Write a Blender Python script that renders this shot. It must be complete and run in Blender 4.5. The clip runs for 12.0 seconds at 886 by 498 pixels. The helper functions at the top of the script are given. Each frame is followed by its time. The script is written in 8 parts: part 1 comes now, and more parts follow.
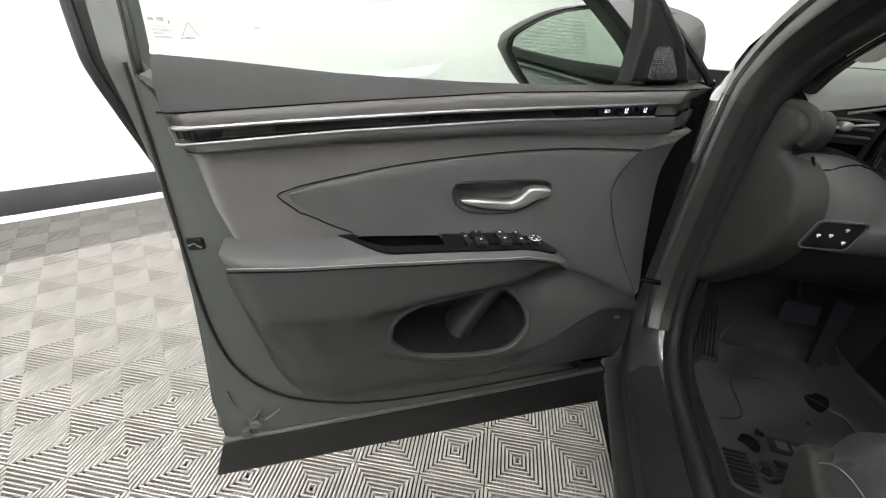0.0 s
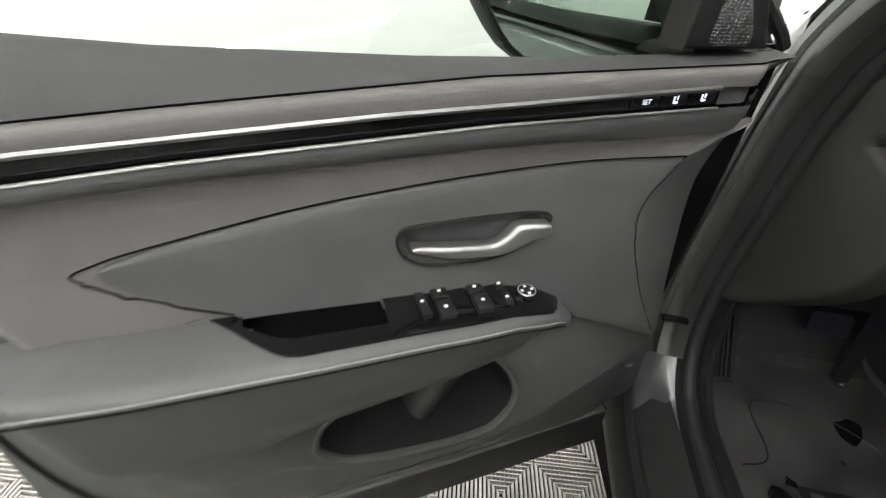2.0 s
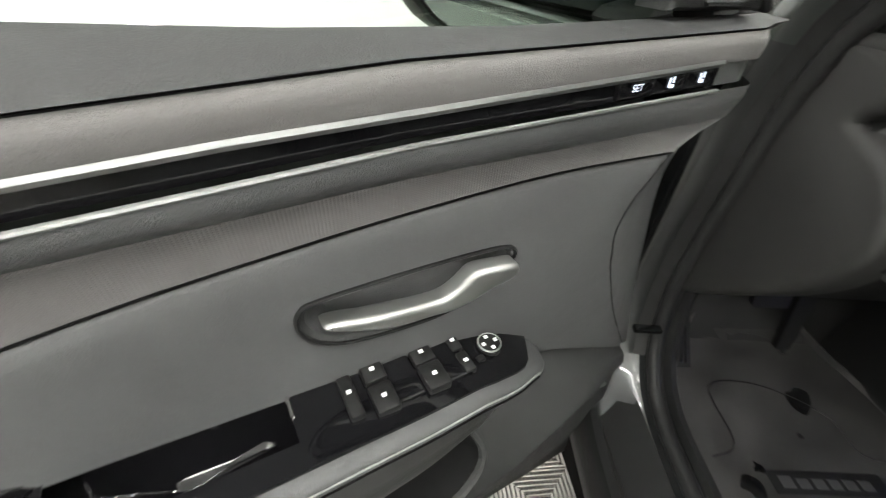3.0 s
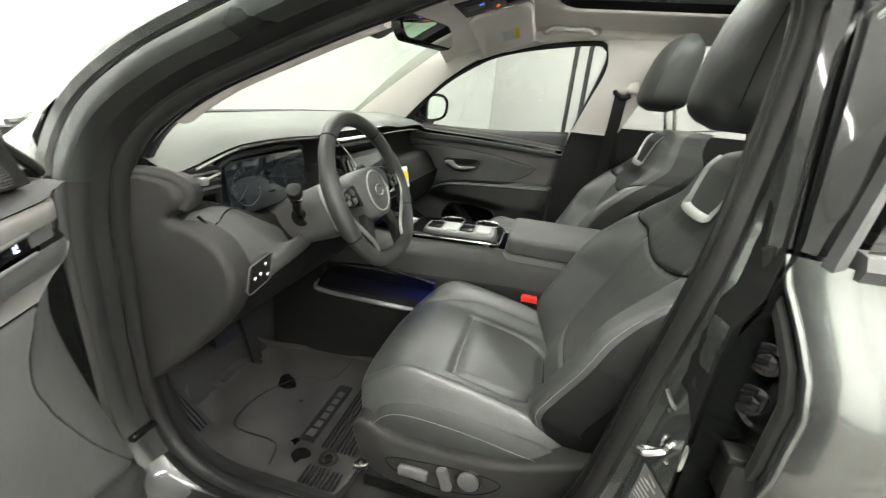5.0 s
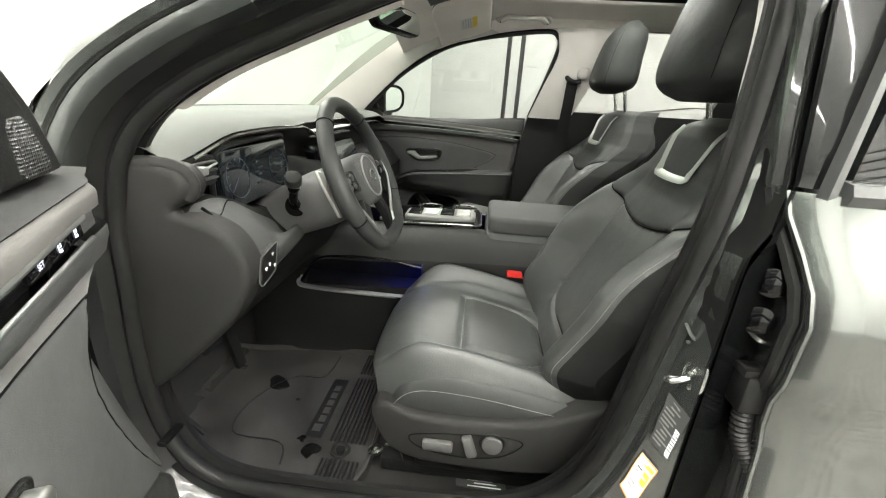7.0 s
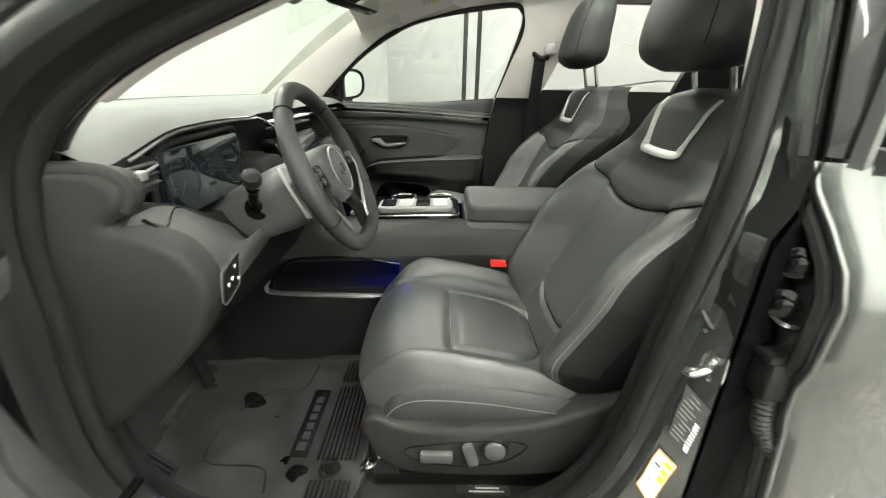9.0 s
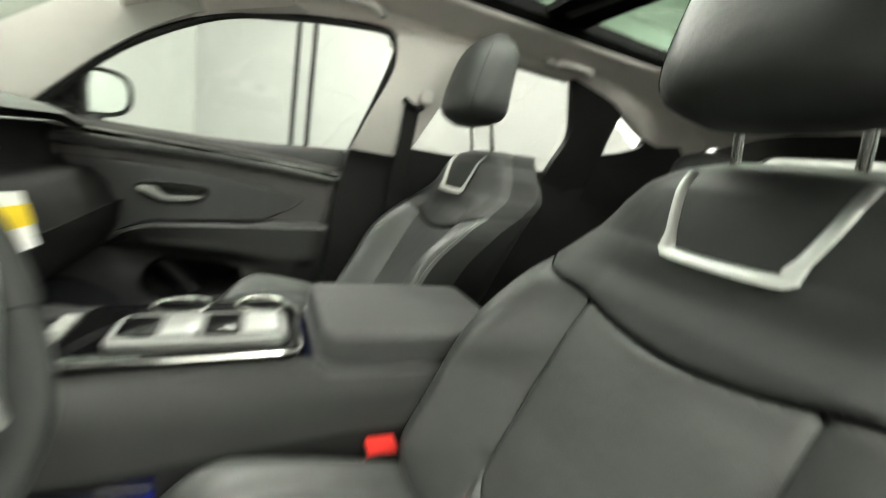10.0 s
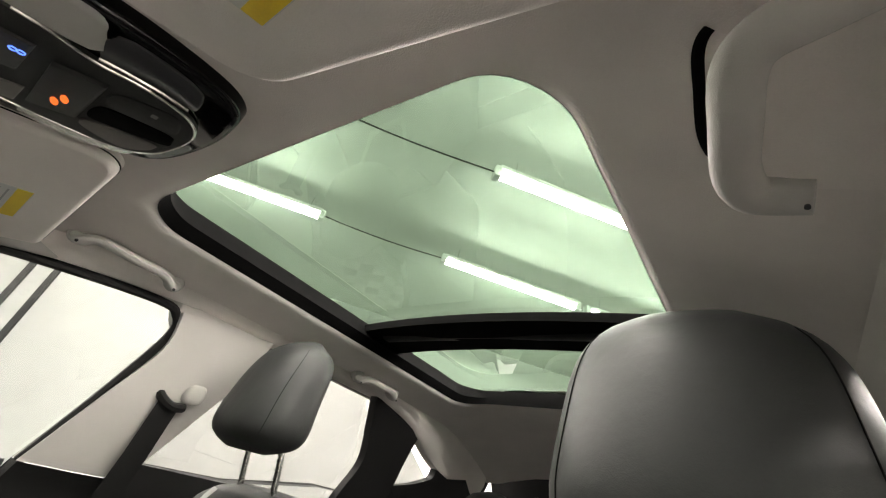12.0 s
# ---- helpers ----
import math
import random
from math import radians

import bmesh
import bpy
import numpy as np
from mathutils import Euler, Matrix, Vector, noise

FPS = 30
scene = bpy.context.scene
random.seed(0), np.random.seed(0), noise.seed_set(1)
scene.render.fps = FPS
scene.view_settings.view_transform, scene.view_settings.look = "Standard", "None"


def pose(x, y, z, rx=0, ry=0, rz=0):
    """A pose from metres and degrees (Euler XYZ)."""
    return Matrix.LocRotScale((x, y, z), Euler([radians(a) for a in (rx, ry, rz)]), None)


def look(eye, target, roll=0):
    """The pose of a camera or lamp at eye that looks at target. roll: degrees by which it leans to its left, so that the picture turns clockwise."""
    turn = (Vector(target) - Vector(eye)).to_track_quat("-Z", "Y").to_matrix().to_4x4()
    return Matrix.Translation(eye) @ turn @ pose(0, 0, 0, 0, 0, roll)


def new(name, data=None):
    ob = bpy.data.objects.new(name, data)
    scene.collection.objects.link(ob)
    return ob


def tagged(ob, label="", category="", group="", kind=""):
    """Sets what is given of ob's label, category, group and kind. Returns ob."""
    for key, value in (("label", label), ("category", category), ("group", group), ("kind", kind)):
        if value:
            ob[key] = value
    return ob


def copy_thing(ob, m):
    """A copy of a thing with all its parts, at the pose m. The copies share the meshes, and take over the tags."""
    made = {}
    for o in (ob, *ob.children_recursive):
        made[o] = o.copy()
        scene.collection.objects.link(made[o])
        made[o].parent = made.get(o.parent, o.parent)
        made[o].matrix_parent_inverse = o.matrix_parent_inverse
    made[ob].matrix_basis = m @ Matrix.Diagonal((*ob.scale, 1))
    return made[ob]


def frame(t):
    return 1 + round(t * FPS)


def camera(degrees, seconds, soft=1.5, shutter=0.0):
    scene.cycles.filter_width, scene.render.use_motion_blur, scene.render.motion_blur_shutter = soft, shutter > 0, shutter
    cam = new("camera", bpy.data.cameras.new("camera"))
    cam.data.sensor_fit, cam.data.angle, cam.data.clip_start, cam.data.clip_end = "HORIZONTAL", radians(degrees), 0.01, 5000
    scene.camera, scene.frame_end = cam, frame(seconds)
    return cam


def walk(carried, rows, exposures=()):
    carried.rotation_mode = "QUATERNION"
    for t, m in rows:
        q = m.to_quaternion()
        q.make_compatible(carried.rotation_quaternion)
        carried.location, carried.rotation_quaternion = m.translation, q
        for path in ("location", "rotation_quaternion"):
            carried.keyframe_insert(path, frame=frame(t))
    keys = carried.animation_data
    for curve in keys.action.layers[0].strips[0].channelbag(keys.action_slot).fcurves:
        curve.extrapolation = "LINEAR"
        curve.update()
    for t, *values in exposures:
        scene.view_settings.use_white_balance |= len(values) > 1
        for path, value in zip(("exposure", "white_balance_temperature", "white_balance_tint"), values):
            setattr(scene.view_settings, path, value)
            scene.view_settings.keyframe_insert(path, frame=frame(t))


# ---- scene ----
cam = camera(95.0, 12.0, soft=1.1, shutter=0.4)
EXPO = [(0.0, 0.92, 6500, 13), (1.5, 1.0, 6500, 13), (3.0, 1.35, 6600, 10.5), (3.6, 1.87, 6600, 8.5), (4.3, 1.94, 6650, 9), (5.3, 1.97, 6800, 9),
        (8.4, 1.97, 6800, 9.5), (9.0, 1.99, 6800, 7), (10.0, 1.93, 6900, 4), (10.5, 1.72, 7000, 12), (12.0, 1.88, 7100, 16.5)]
PATH = [
    (0, (-1.176, 0.022, 1.221), (-1.58, 1.705, 0.219), 3.6),
    (0.5, (-1.177, 0.015, 1.221), (-1.566, 1.694, 0.206), 3.7),
    (1, (-1.185, 0.023, 1.22), (-1.543, 1.685, 0.168), 4.0),
    (1.5, (-1.202, 0.135, 1.217), (-1.523, 1.765, 0.103), 4.1),
    (2, (-1.213, 0.304, 1.203), (-1.466, 1.909, 0.037), 4.0),
    (2.5, (-1.214, 0.411, 1.179), (-1.369, 1.986, -0.045), 4.0),
    (3, (-1.227, 0.447, 1.174), (-1.165, 2.033, -0.043), 4.7),
    (3.5, (-1.291, 0.466, 1.19), (-0.486, 1.918, 0.075), 8.1),
    (3.7, (-1.305, 0.441, 1.202), (-0.219, 1.767, 0.172), 7.7),
    (5.3, (-1.268, 0.307, 1.271), (0.582, 0.649, 0.593), 5.2),
    (5.5, (-1.27, 0.308, 1.268), (0.585, 0.628, 0.591), 5.3),
    (6, (-1.287, 0.336, 1.247), (0.565, 0.613, 0.543), 4.7),
    (6.5, (-1.314, 0.393, 1.231), (0.545, 0.6, 0.523), 4.0),
    (8.5, (-1.341, 0.455, 1.227), (0.536, 0.496, 0.536), 1.9),
    (9, (-1.257, 0.464, 1.22), (0.594, 0.455, 0.464), 1.1),
    (9.5, (-1.003, 0.471, 1.202), (0.811, 0.357, 0.368), -0.1),
    (10, (-0.68, 0.484, 1.156), (1.096, -0.347, 0.764), 9.2),
    (10.5, (-0.451, 0.46, 1.22), (1.01, -0.817, 1.706), 14.9),
    (11, (-0.448, 0.478, 1.264), (0.782, -0.773, 2.224), 15.9),
    (11.5, (-0.455, 0.474, 1.261), (0.716, -0.768, 2.303), 15.6),
    (12, (-0.462, 0.476, 1.263), (0.697, -0.758, 2.328), 15.4),
]
from functools import lru_cache

walk(cam, [(t, look(eye, target, roll)) for t, eye, target, roll in PATH], EXPO)

world = bpy.data.worlds.new("hall_air")
scene.world = world
world.use_nodes = True
world.node_tree.nodes["Background"].inputs[0].default_value = (0.8, 0.85, 0.82, 1)
world.node_tree.nodes["Background"].inputs[1].default_value = 0.15
LAMP_POWER = 60.0


# ---- materials ----
def mat(name, color, rough=0.5, metal=0.0, spec=0.5, coat=0.0, vary=0.12, scale=6.0, bump=0.0, bscale=400.0,
        rvary=0.1, tint=None, spots=0.0, sheen=0.0):
    """A principled surface with large stains, fine grain and a fine relief, at real-world size."""
    m = bpy.data.materials.new(name)
    m.use_nodes = True
    nt = m.node_tree
    b = nt.nodes["Principled BSDF"]
    co = nt.nodes.new("ShaderNodeTexCoord")
    n1 = nt.nodes.new("ShaderNodeTexNoise")
    n1.inputs["Scale"].default_value = scale
    n1.inputs["Detail"].default_value = 5
    nt.links.new(co.outputs["Object"], n1.inputs["Vector"])
    n2 = nt.nodes.new("ShaderNodeTexNoise")
    n2.inputs["Scale"].default_value = bscale
    n2.inputs["Detail"].default_value = 2
    nt.links.new(co.outputs["Object"], n2.inputs["Vector"])
    ramp = nt.nodes.new("ShaderNodeMapRange")
    ramp.inputs["From Min"].default_value, ramp.inputs["From Max"].default_value = 0.3, 0.7
    ramp.inputs["To Min"].default_value, ramp.inputs["To Max"].default_value = 1 - vary, 1 + vary
    nt.links.new(n1.outputs["Fac"], ramp.inputs["Value"])
    mul = nt.nodes.new("ShaderNodeVectorMath")
    mul.operation = "MULTIPLY"
    mul.inputs[0].default_value = color[:3]
    nt.links.new(ramp.outputs[0], mul.inputs[1])
    g = nt.nodes.new("ShaderNodeMapRange")
    g.inputs["To Min"].default_value, g.inputs["To Max"].default_value = 1 - vary * 0.6, 1 + vary * 0.6
    nt.links.new(n2.outputs["Fac"], g.inputs["Value"])
    mul2 = nt.nodes.new("ShaderNodeVectorMath")
    mul2.operation = "MULTIPLY"
    nt.links.new(mul.outputs[0], mul2.inputs[0])
    nt.links.new(g.outputs[0], mul2.inputs[1])
    nt.links.new(mul2.outputs[0], b.inputs["Base Color"])
    r = nt.nodes.new("ShaderNodeMapRange")
    r.inputs["From Min"].default_value, r.inputs["From Max"].default_value = 0.3, 0.7
    r.inputs["To Min"].default_value, r.inputs["To Max"].default_value = max(0.02, rough * (1 - rvary)), min(1, rough * (1 + rvary))
    nt.links.new(n1.outputs["Fac"], r.inputs["Value"])
    nt.links.new(r.outputs[0], b.inputs["Roughness"])
    b.inputs["Metallic"].default_value = metal
    b.inputs["Specular IOR Level"].default_value = spec
    b.inputs["Coat Weight"].default_value = coat
    b.inputs["Coat Roughness"].default_value = 0.04
    if sheen:
        b.inputs["Sheen Weight"].default_value = sheen
    if bump:
        bp = nt.nodes.new("ShaderNodeBump")
        bp.inputs["Strength"].default_value = bump
        bp.inputs["Distance"].default_value = 0.001
        nt.links.new(n2.outputs["Fac"], bp.inputs["Height"])
        nt.links.new(bp.outputs[0], b.inputs["Normal"])
    return m


def leather(name, color, rough=0.42, bump=0.35, cell=520.0, spec=0.55):
    """Pebbled hide: a cell relief with soft stains."""
    m = mat(name, color, rough, bump=0.0, vary=0.12, scale=9.0, spec=spec)
    nt = m.node_tree
    b = nt.nodes["Principled BSDF"]
    co = nt.nodes.new("ShaderNodeTexCoord")
    v = nt.nodes.new("ShaderNodeTexVoronoi")
    v.inputs["Scale"].default_value = cell
    nt.links.new(co.outputs["Object"], v.inputs["Vector"])
    w = nt.nodes.new("ShaderNodeTexNoise")
    w.inputs["Scale"].default_value = 22.0
    w.inputs["Detail"].default_value = 4.0
    nt.links.new(co.outputs["Object"], w.inputs["Vector"])
    b1 = nt.nodes.new("ShaderNodeBump")
    b1.inputs["Strength"].default_value, b1.inputs["Distance"].default_value = bump, 0.0006
    nt.links.new(v.outputs["Distance"], b1.inputs["Height"])
    b2 = nt.nodes.new("ShaderNodeBump")
    b2.inputs["Strength"].default_value, b2.inputs["Distance"].default_value = 0.25, 0.006
    nt.links.new(w.outputs["Fac"], b2.inputs["Height"])
    nt.links.new(b1.outputs[0], b2.inputs["Normal"])
    nt.links.new(b2.outputs[0], b.inputs["Normal"])
    return m


def woven(name, color, scale=420.0):
    """A woven cloth: two crossed waves in colour and relief."""
    m = mat(name, color, 0.85, vary=0.1, spec=0.25, sheen=0.2)
    nt = m.node_tree
    b = nt.nodes["Principled BSDF"]
    co = nt.nodes.new("ShaderNodeTexCoord")
    w1 = nt.nodes.new("ShaderNodeTexWave")
    w1.bands_direction = "Z"
    w1.inputs["Scale"].default_value = scale / 6.28
    w1.inputs["Distortion"].default_value = 0.6
    w2 = nt.nodes.new("ShaderNodeTexWave")
    w2.bands_direction = "X"
    w2.inputs["Scale"].default_value = scale / 9.0
    w2.inputs["Distortion"].default_value = 0.6
    for w in (w1, w2):
        nt.links.new(co.outputs["Object"], w.inputs["Vector"])
    mx = nt.nodes.new("ShaderNodeMath")
    mx.operation = "MULTIPLY"
    nt.links.new(w1.outputs["Fac"], mx.inputs[0])
    nt.links.new(w2.outputs["Fac"], mx.inputs[1])
    bp = nt.nodes.new("ShaderNodeBump")
    bp.inputs["Strength"].default_value, bp.inputs["Distance"].default_value = 0.35, 0.0008
    nt.links.new(mx.outputs[0], bp.inputs["Height"])
    nt.links.new(bp.outputs[0], b.inputs["Normal"])
    return m


def glass(name, tint, ior=0.05, rough=0.0):
    """A pane: clear with a tint, and gloss by angle."""
    m = bpy.data.materials.new(name)
    m.use_nodes = True
    nt = m.node_tree
    nt.nodes.remove(nt.nodes["Principled BSDF"])
    out = nt.nodes["Material Output"]
    t = nt.nodes.new("ShaderNodeBsdfTransparent")
    t.inputs[0].default_value = (*tint, 1)
    g = nt.nodes.new("ShaderNodeBsdfGlossy")
    g.inputs["Roughness"].default_value = rough
    fr = nt.nodes.new("ShaderNodeLayerWeight")
    pw = nt.nodes.new("ShaderNodeMath")
    pw.operation = "POWER"
    pw.inputs[1].default_value = 5.0
    nt.links.new(fr.outputs["Facing"], pw.inputs[0])
    fm = nt.nodes.new("ShaderNodeMath")
    fm.operation = "MULTIPLY_ADD"
    fm.inputs[1].default_value, fm.inputs[2].default_value = 0.85, ior
    nt.links.new(pw.outputs[0], fm.inputs[0])
    mx = nt.nodes.new("ShaderNodeMixShader")
    nt.links.new(fm.outputs[0], mx.inputs[0])
    nt.links.new(t.outputs[0], mx.inputs[1])
    nt.links.new(g.outputs[0], mx.inputs[2])
    nt.links.new(mx.outputs[0], out.inputs[0])
    return m


def glow(name, color, strength):
    m = bpy.data.materials.new(name)
    m.use_nodes = True
    b = m.node_tree.nodes["Principled BSDF"]
    b.inputs["Base Color"].default_value = (*color, 1)
    b.inputs["Emission Color"].default_value = (*color, 1)
    b.inputs["Emission Strength"].default_value = strength
    return m


PAINT = mat("grey_metallic_paint", (0.140, 0.148, 0.143), 0.25, metal=0.85, coat=1.0, vary=0.05, bscale=2500, scale=3)
# body paint again, darkened for the shade inside the door opening
JAMB = mat("dimmed_jamb_paint", (0.085, 0.091, 0.087), 0.25, metal=0.7, coat=1.0, vary=0.05, bscale=2500, scale=4)
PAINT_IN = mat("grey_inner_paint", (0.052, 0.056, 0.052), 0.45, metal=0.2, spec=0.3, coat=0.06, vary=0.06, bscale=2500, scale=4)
# the jamb paint darker still: shade under the rail is in the colour
JAMB_SHADE = mat("shaded_jamb_paint", (0.046, 0.050, 0.048), 0.28, metal=0.6, coat=0.6, vary=0.05, bscale=2500, scale=4)
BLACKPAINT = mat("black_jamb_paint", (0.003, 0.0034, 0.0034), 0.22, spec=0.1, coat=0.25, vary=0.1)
RUBBER = mat("black_rubber", (0.009, 0.009, 0.009), 0.48, spec=0.22, bump=0.3, bscale=900)
FELT = mat("dull_black_frame_coating", (0.0035, 0.0035, 0.0035), 0.95, spec=0.03, vary=0.2)
PLASTIC = mat("charcoal_plastic", (0.046, 0.047, 0.047), 0.42, spec=0.3, bump=0.5, bscale=1300, vary=0.08)
PLASTIC_L = mat("grey_soft_plastic", (0.060, 0.060, 0.060), 0.45, spec=0.35, bump=0.5, bscale=1300, vary=0.07)
PLASTIC_D = mat("black_plastic", (0.009, 0.009, 0.009), 0.42, spec=0.15, bump=0.4, bscale=1300, vary=0.1)
# darkest copy of the body paint, with the shade by the hinges
HINGE_SHADE = mat("shaded_hinge_paint", (0.017, 0.018, 0.018), 0.32, metal=0.3, coat=0.5, vary=0.08, bscale=2500, scale=4)
SOFT_TRIM = mat("matt_taupe_trim", (0.066, 0.064, 0.062), 0.72, spec=0.14, bump=0.5, bscale=1300, vary=0.08)
PLASTIC_M = mat("dark_charcoal_plastic", (0.016, 0.0157, 0.0153), 0.6, spec=0.2, bump=0.5, bscale=1300, vary=0.08)
PLASTIC_LOW = mat("dark_grained_door_plastic", (0.024, 0.0245, 0.024), 0.48, spec=0.2, bump=0.6, bscale=1100, vary=0.1)
GLOSS = mat("piano_black", (0.004, 0.004, 0.0045), 0.05, spec=0.32, vary=0.05)
CHROME = mat("satin_chrome", (0.72, 0.72, 0.70), 0.18, metal=1.0, vary=0.04)
SATIN = mat("satin_silver", (0.44, 0.45, 0.437), 0.46, metal=1.0, vary=0.05)
HANDLE = mat("satin_grey_handle", (0.31, 0.315, 0.305), 0.5, metal=1.0, vary=0.05)
SATIN_DIM = mat("brushed_grey_metal", (0.20, 0.204, 0.20), 0.5, metal=1.0, vary=0.05)
STEEL = mat("zinc_steel", (0.55, 0.56, 0.54), 0.25, metal=1.0, vary=0.15, scale=40)
LEATHER = leather("black_leather", (0.042, 0.0445, 0.0435), 0.36)
LEATHER_SM = leather("smooth_black_leather", (0.025, 0.0265, 0.026), 0.48, 0.15, 700.0, 0.28)
VINYL = leather("charcoal_vinyl", (0.051, 0.052, 0.052), 0.6, 0.2, 900.0, 0.18)
VINYL_UP = leather("dark_charcoal_vinyl", (0.026, 0.0265, 0.0265), 0.7, 0.2, 900.0, 0.1)
FABRIC = woven("woven_grey_cloth", (0.062, 0.059, 0.058), 1500.0)
HEADLINER = mat("grey_headliner_cloth", (0.79, 0.735, 0.70), 0.95, bump=0.6, bscale=700, vary=0.07, spec=0.1, sheen=0.2)
TRIM_LIGHT = mat("light_grey_pillar_trim", (0.52, 0.50, 0.475), 0.7, bump=0.4, bscale=1200, vary=0.05)
CARPET = mat("black_carpet", (0.024, 0.0238, 0.0232), 0.95, spec=0.1, bump=1.0, bscale=900, vary=0.25)
MAT_RUBBER = mat("dusty_black_mat", (0.032, 0.031, 0.030), 0.5, spec=0.35, bump=0.7, bscale=600, vary=0.55, scale=9, rvary=0.3)
PALE = mat("pale_stitching", (0.16, 0.16, 0.155), 0.8)
MATBAR = mat("grey_moulded_bar", (0.05, 0.05, 0.049), 0.6)
SEAM = mat("dark_seam", (0.003, 0.003, 0.003), 0.8, spec=0.05)
GLASS = glass("clear_window_glass", (0.47, 0.52, 0.48))
GLASS_WS = glass("windscreen_glass", (0.35, 0.395, 0.355))
GLASS_SIDE = glass("tinted_side_glass", (0.30, 0.318, 0.305))
GLASS_REAR = glass("smoked_rear_glass", (0.235, 0.24, 0.235))
GLASS_TINT = glass("green_roof_glass", (0.138, 0.197, 0.151))
GLASS_DARK = glass("dark_privacy_glass", (0.10, 0.11, 0.11))
MIRROR = mat("mirror_silver", (0.86, 0.92, 0.88), 0.02, metal=1.0, vary=0.0, rvary=0.0)
TRIM_DARK = mat("mid_grey_switch_plastic", (0.16, 0.145, 0.14), 0.5, vary=0.06)
SMOKED = mat("smoked_glossy_plastic", (0.055, 0.055, 0.06), 0.10, vary=0.1)
DASH_LOW = mat("black_lower_dash_plastic", (0.0065, 0.0065, 0.0063), 0.62, spec=0.1, bump=0.4, bscale=1300, vary=0.1)
# black pocket plastic, lowered further to stand in for the shade inside
POCKET_SHADE = mat("shaded_black_pocket_plastic", (0.004, 0.004, 0.004), 0.75, spec=0.08, vary=0.15)
# black seat-side vinyl, darkened further for the shade it lies in
SEAT_SIDE_SHADE = leather("shaded_black_seat_side", (0.009, 0.0095, 0.0094), 0.55, 0.2, 700.0, 0.2)
SCREEN = mat("dark_screen_glass", (0.010, 0.013, 0.016), 0.09, coat=1.0, vary=0.2, scale=14)
WALLPAINT = mat("white_wall_paint", (0.77, 0.78, 0.765), 0.7, vary=0.02, bump=0.2, bscale=150, scale=0.7)
# white wall paint dimmed in colour, for a wall that gets less light
WALL_DIMMED = mat("dimmed_white_wall_paint", (0.57, 0.575, 0.56), 0.7, vary=0.03, bump=0.2, bscale=150, scale=0.7)
BAND = mat("black_wall_band", (0.030, 0.030, 0.032), 0.5, vary=0.15)
CEIL = mat("white_ceiling", (0.84, 0.85, 0.83), 0.8, vary=0.06, scale=0.8)
RED = mat("red_plastic", (0.65, 0.03, 0.025), 0.35)
YELLOW = mat("yellow_print", (0.80, 0.58, 0.03), 0.5)
ORANGE = mat("orange_print", (0.75, 0.30, 0.05), 0.5)
WHITEPRINT = mat("white_print", (0.75, 0.76, 0.75), 0.5)
DARKPRINT = mat("dark_print", (0.03, 0.03, 0.03), 0.6)
ICON = glow("lit_icon_white", (0.75, 0.82, 1.0), 0.4)
ICON_B = glow("lit_icon_blue", (0.08, 0.2, 1.0), 0.7)
ICON_O = glow("lit_icon_orange", (1.0, 0.16, 0.03), 0.35)
TUBE = glow("fluorescent_tube", (1.0, 1.0, 0.97), LAMP_POWER)
BLUEGLOW = glow("blue_ambient_light", (0.03, 0.06, 1.0), 14.0)


# ---- building helpers ----
def cr(pts, n=8, closed=False):
    """A smooth curve through the points: n steps between two of them."""
    P = [Vector(p) for p in pts]
    out, m = [], len(P)
    for i in range(m if closed else m - 1):
        if closed:
            a, b, c, d = P[i - 1], P[i], P[(i + 1) % m], P[(i + 2) % m]
        else:
            a, b, c, d = P[max(i - 1, 0)], P[i], P[i + 1], P[min(i + 2, m - 1)]
        for k in range(n):
            t = k / n
            out.append(0.5 * ((2 * b) + (c - a) * t + (2 * a - 5 * b + 4 * c - d) * t * t + (3 * b - a - 3 * c + d) * t ** 3))
    if not closed:
        out.append(P[-1])
    return out


def sm(a, b, x):
    t = min(1.0, max(0.0, (x - a) / (b - a)))
    return t * t * (3 - 2 * t)


MAT = {}          # the pose that takes a thing's own measures into the world


def thing(name, base, label, category, group="", kind="", m=None):
    """An Empty at the thing's base. Its parts are given in world measures, or in those of the frame m."""
    e = new(name)
    e.location = base
    MAT[e] = (Matrix.Translation(base).inverted(), m or Matrix())
    return tagged(e, label, category, group, kind)


def shade(bm, angle=38):
    lim = radians(angle)
    for f in bm.faces:
        f.smooth = True
    for e in bm.edges:
        if len(e.link_faces) == 2 and e.calc_face_angle(0) > lim:
            e.smooth = False


def part(name, bm, material, parent=None, label="", angle=38, raw=False):
    """Links a bmesh as one mesh object under a thing or a part."""
    if parent is not None and not raw:
        inv, m = MAT[parent]
        bm.transform(inv @ m)
        if m.determinant() < 0:
            bmesh.ops.reverse_faces(bm, faces=bm.faces)
    shade(bm, angle)
    me = bpy.data.meshes.new(name)
    bm.to_mesh(me)
    bm.free()
    me.materials.append(material)
    ob = new(name, me)
    if material in (GLASS, GLASS_WS, GLASS_SIDE, GLASS_REAR, GLASS_TINT):
        ob.visible_shadow = False
    if parent is not None:
        ob.parent = parent
        MAT[ob] = MAT[parent]
    if label:
        ob["label"] = label
    return ob


def solo(name, bm, material, label, category, base=None, kind="", group="", angle=38):
    """A thing of one mesh."""
    base = Vector(base or (0, 0, 0))
    bm.transform(Matrix.Translation(-base))
    ob = part(name, bm, material, angle=angle)
    ob.location = base
    return tagged(ob, label, category, group, kind)


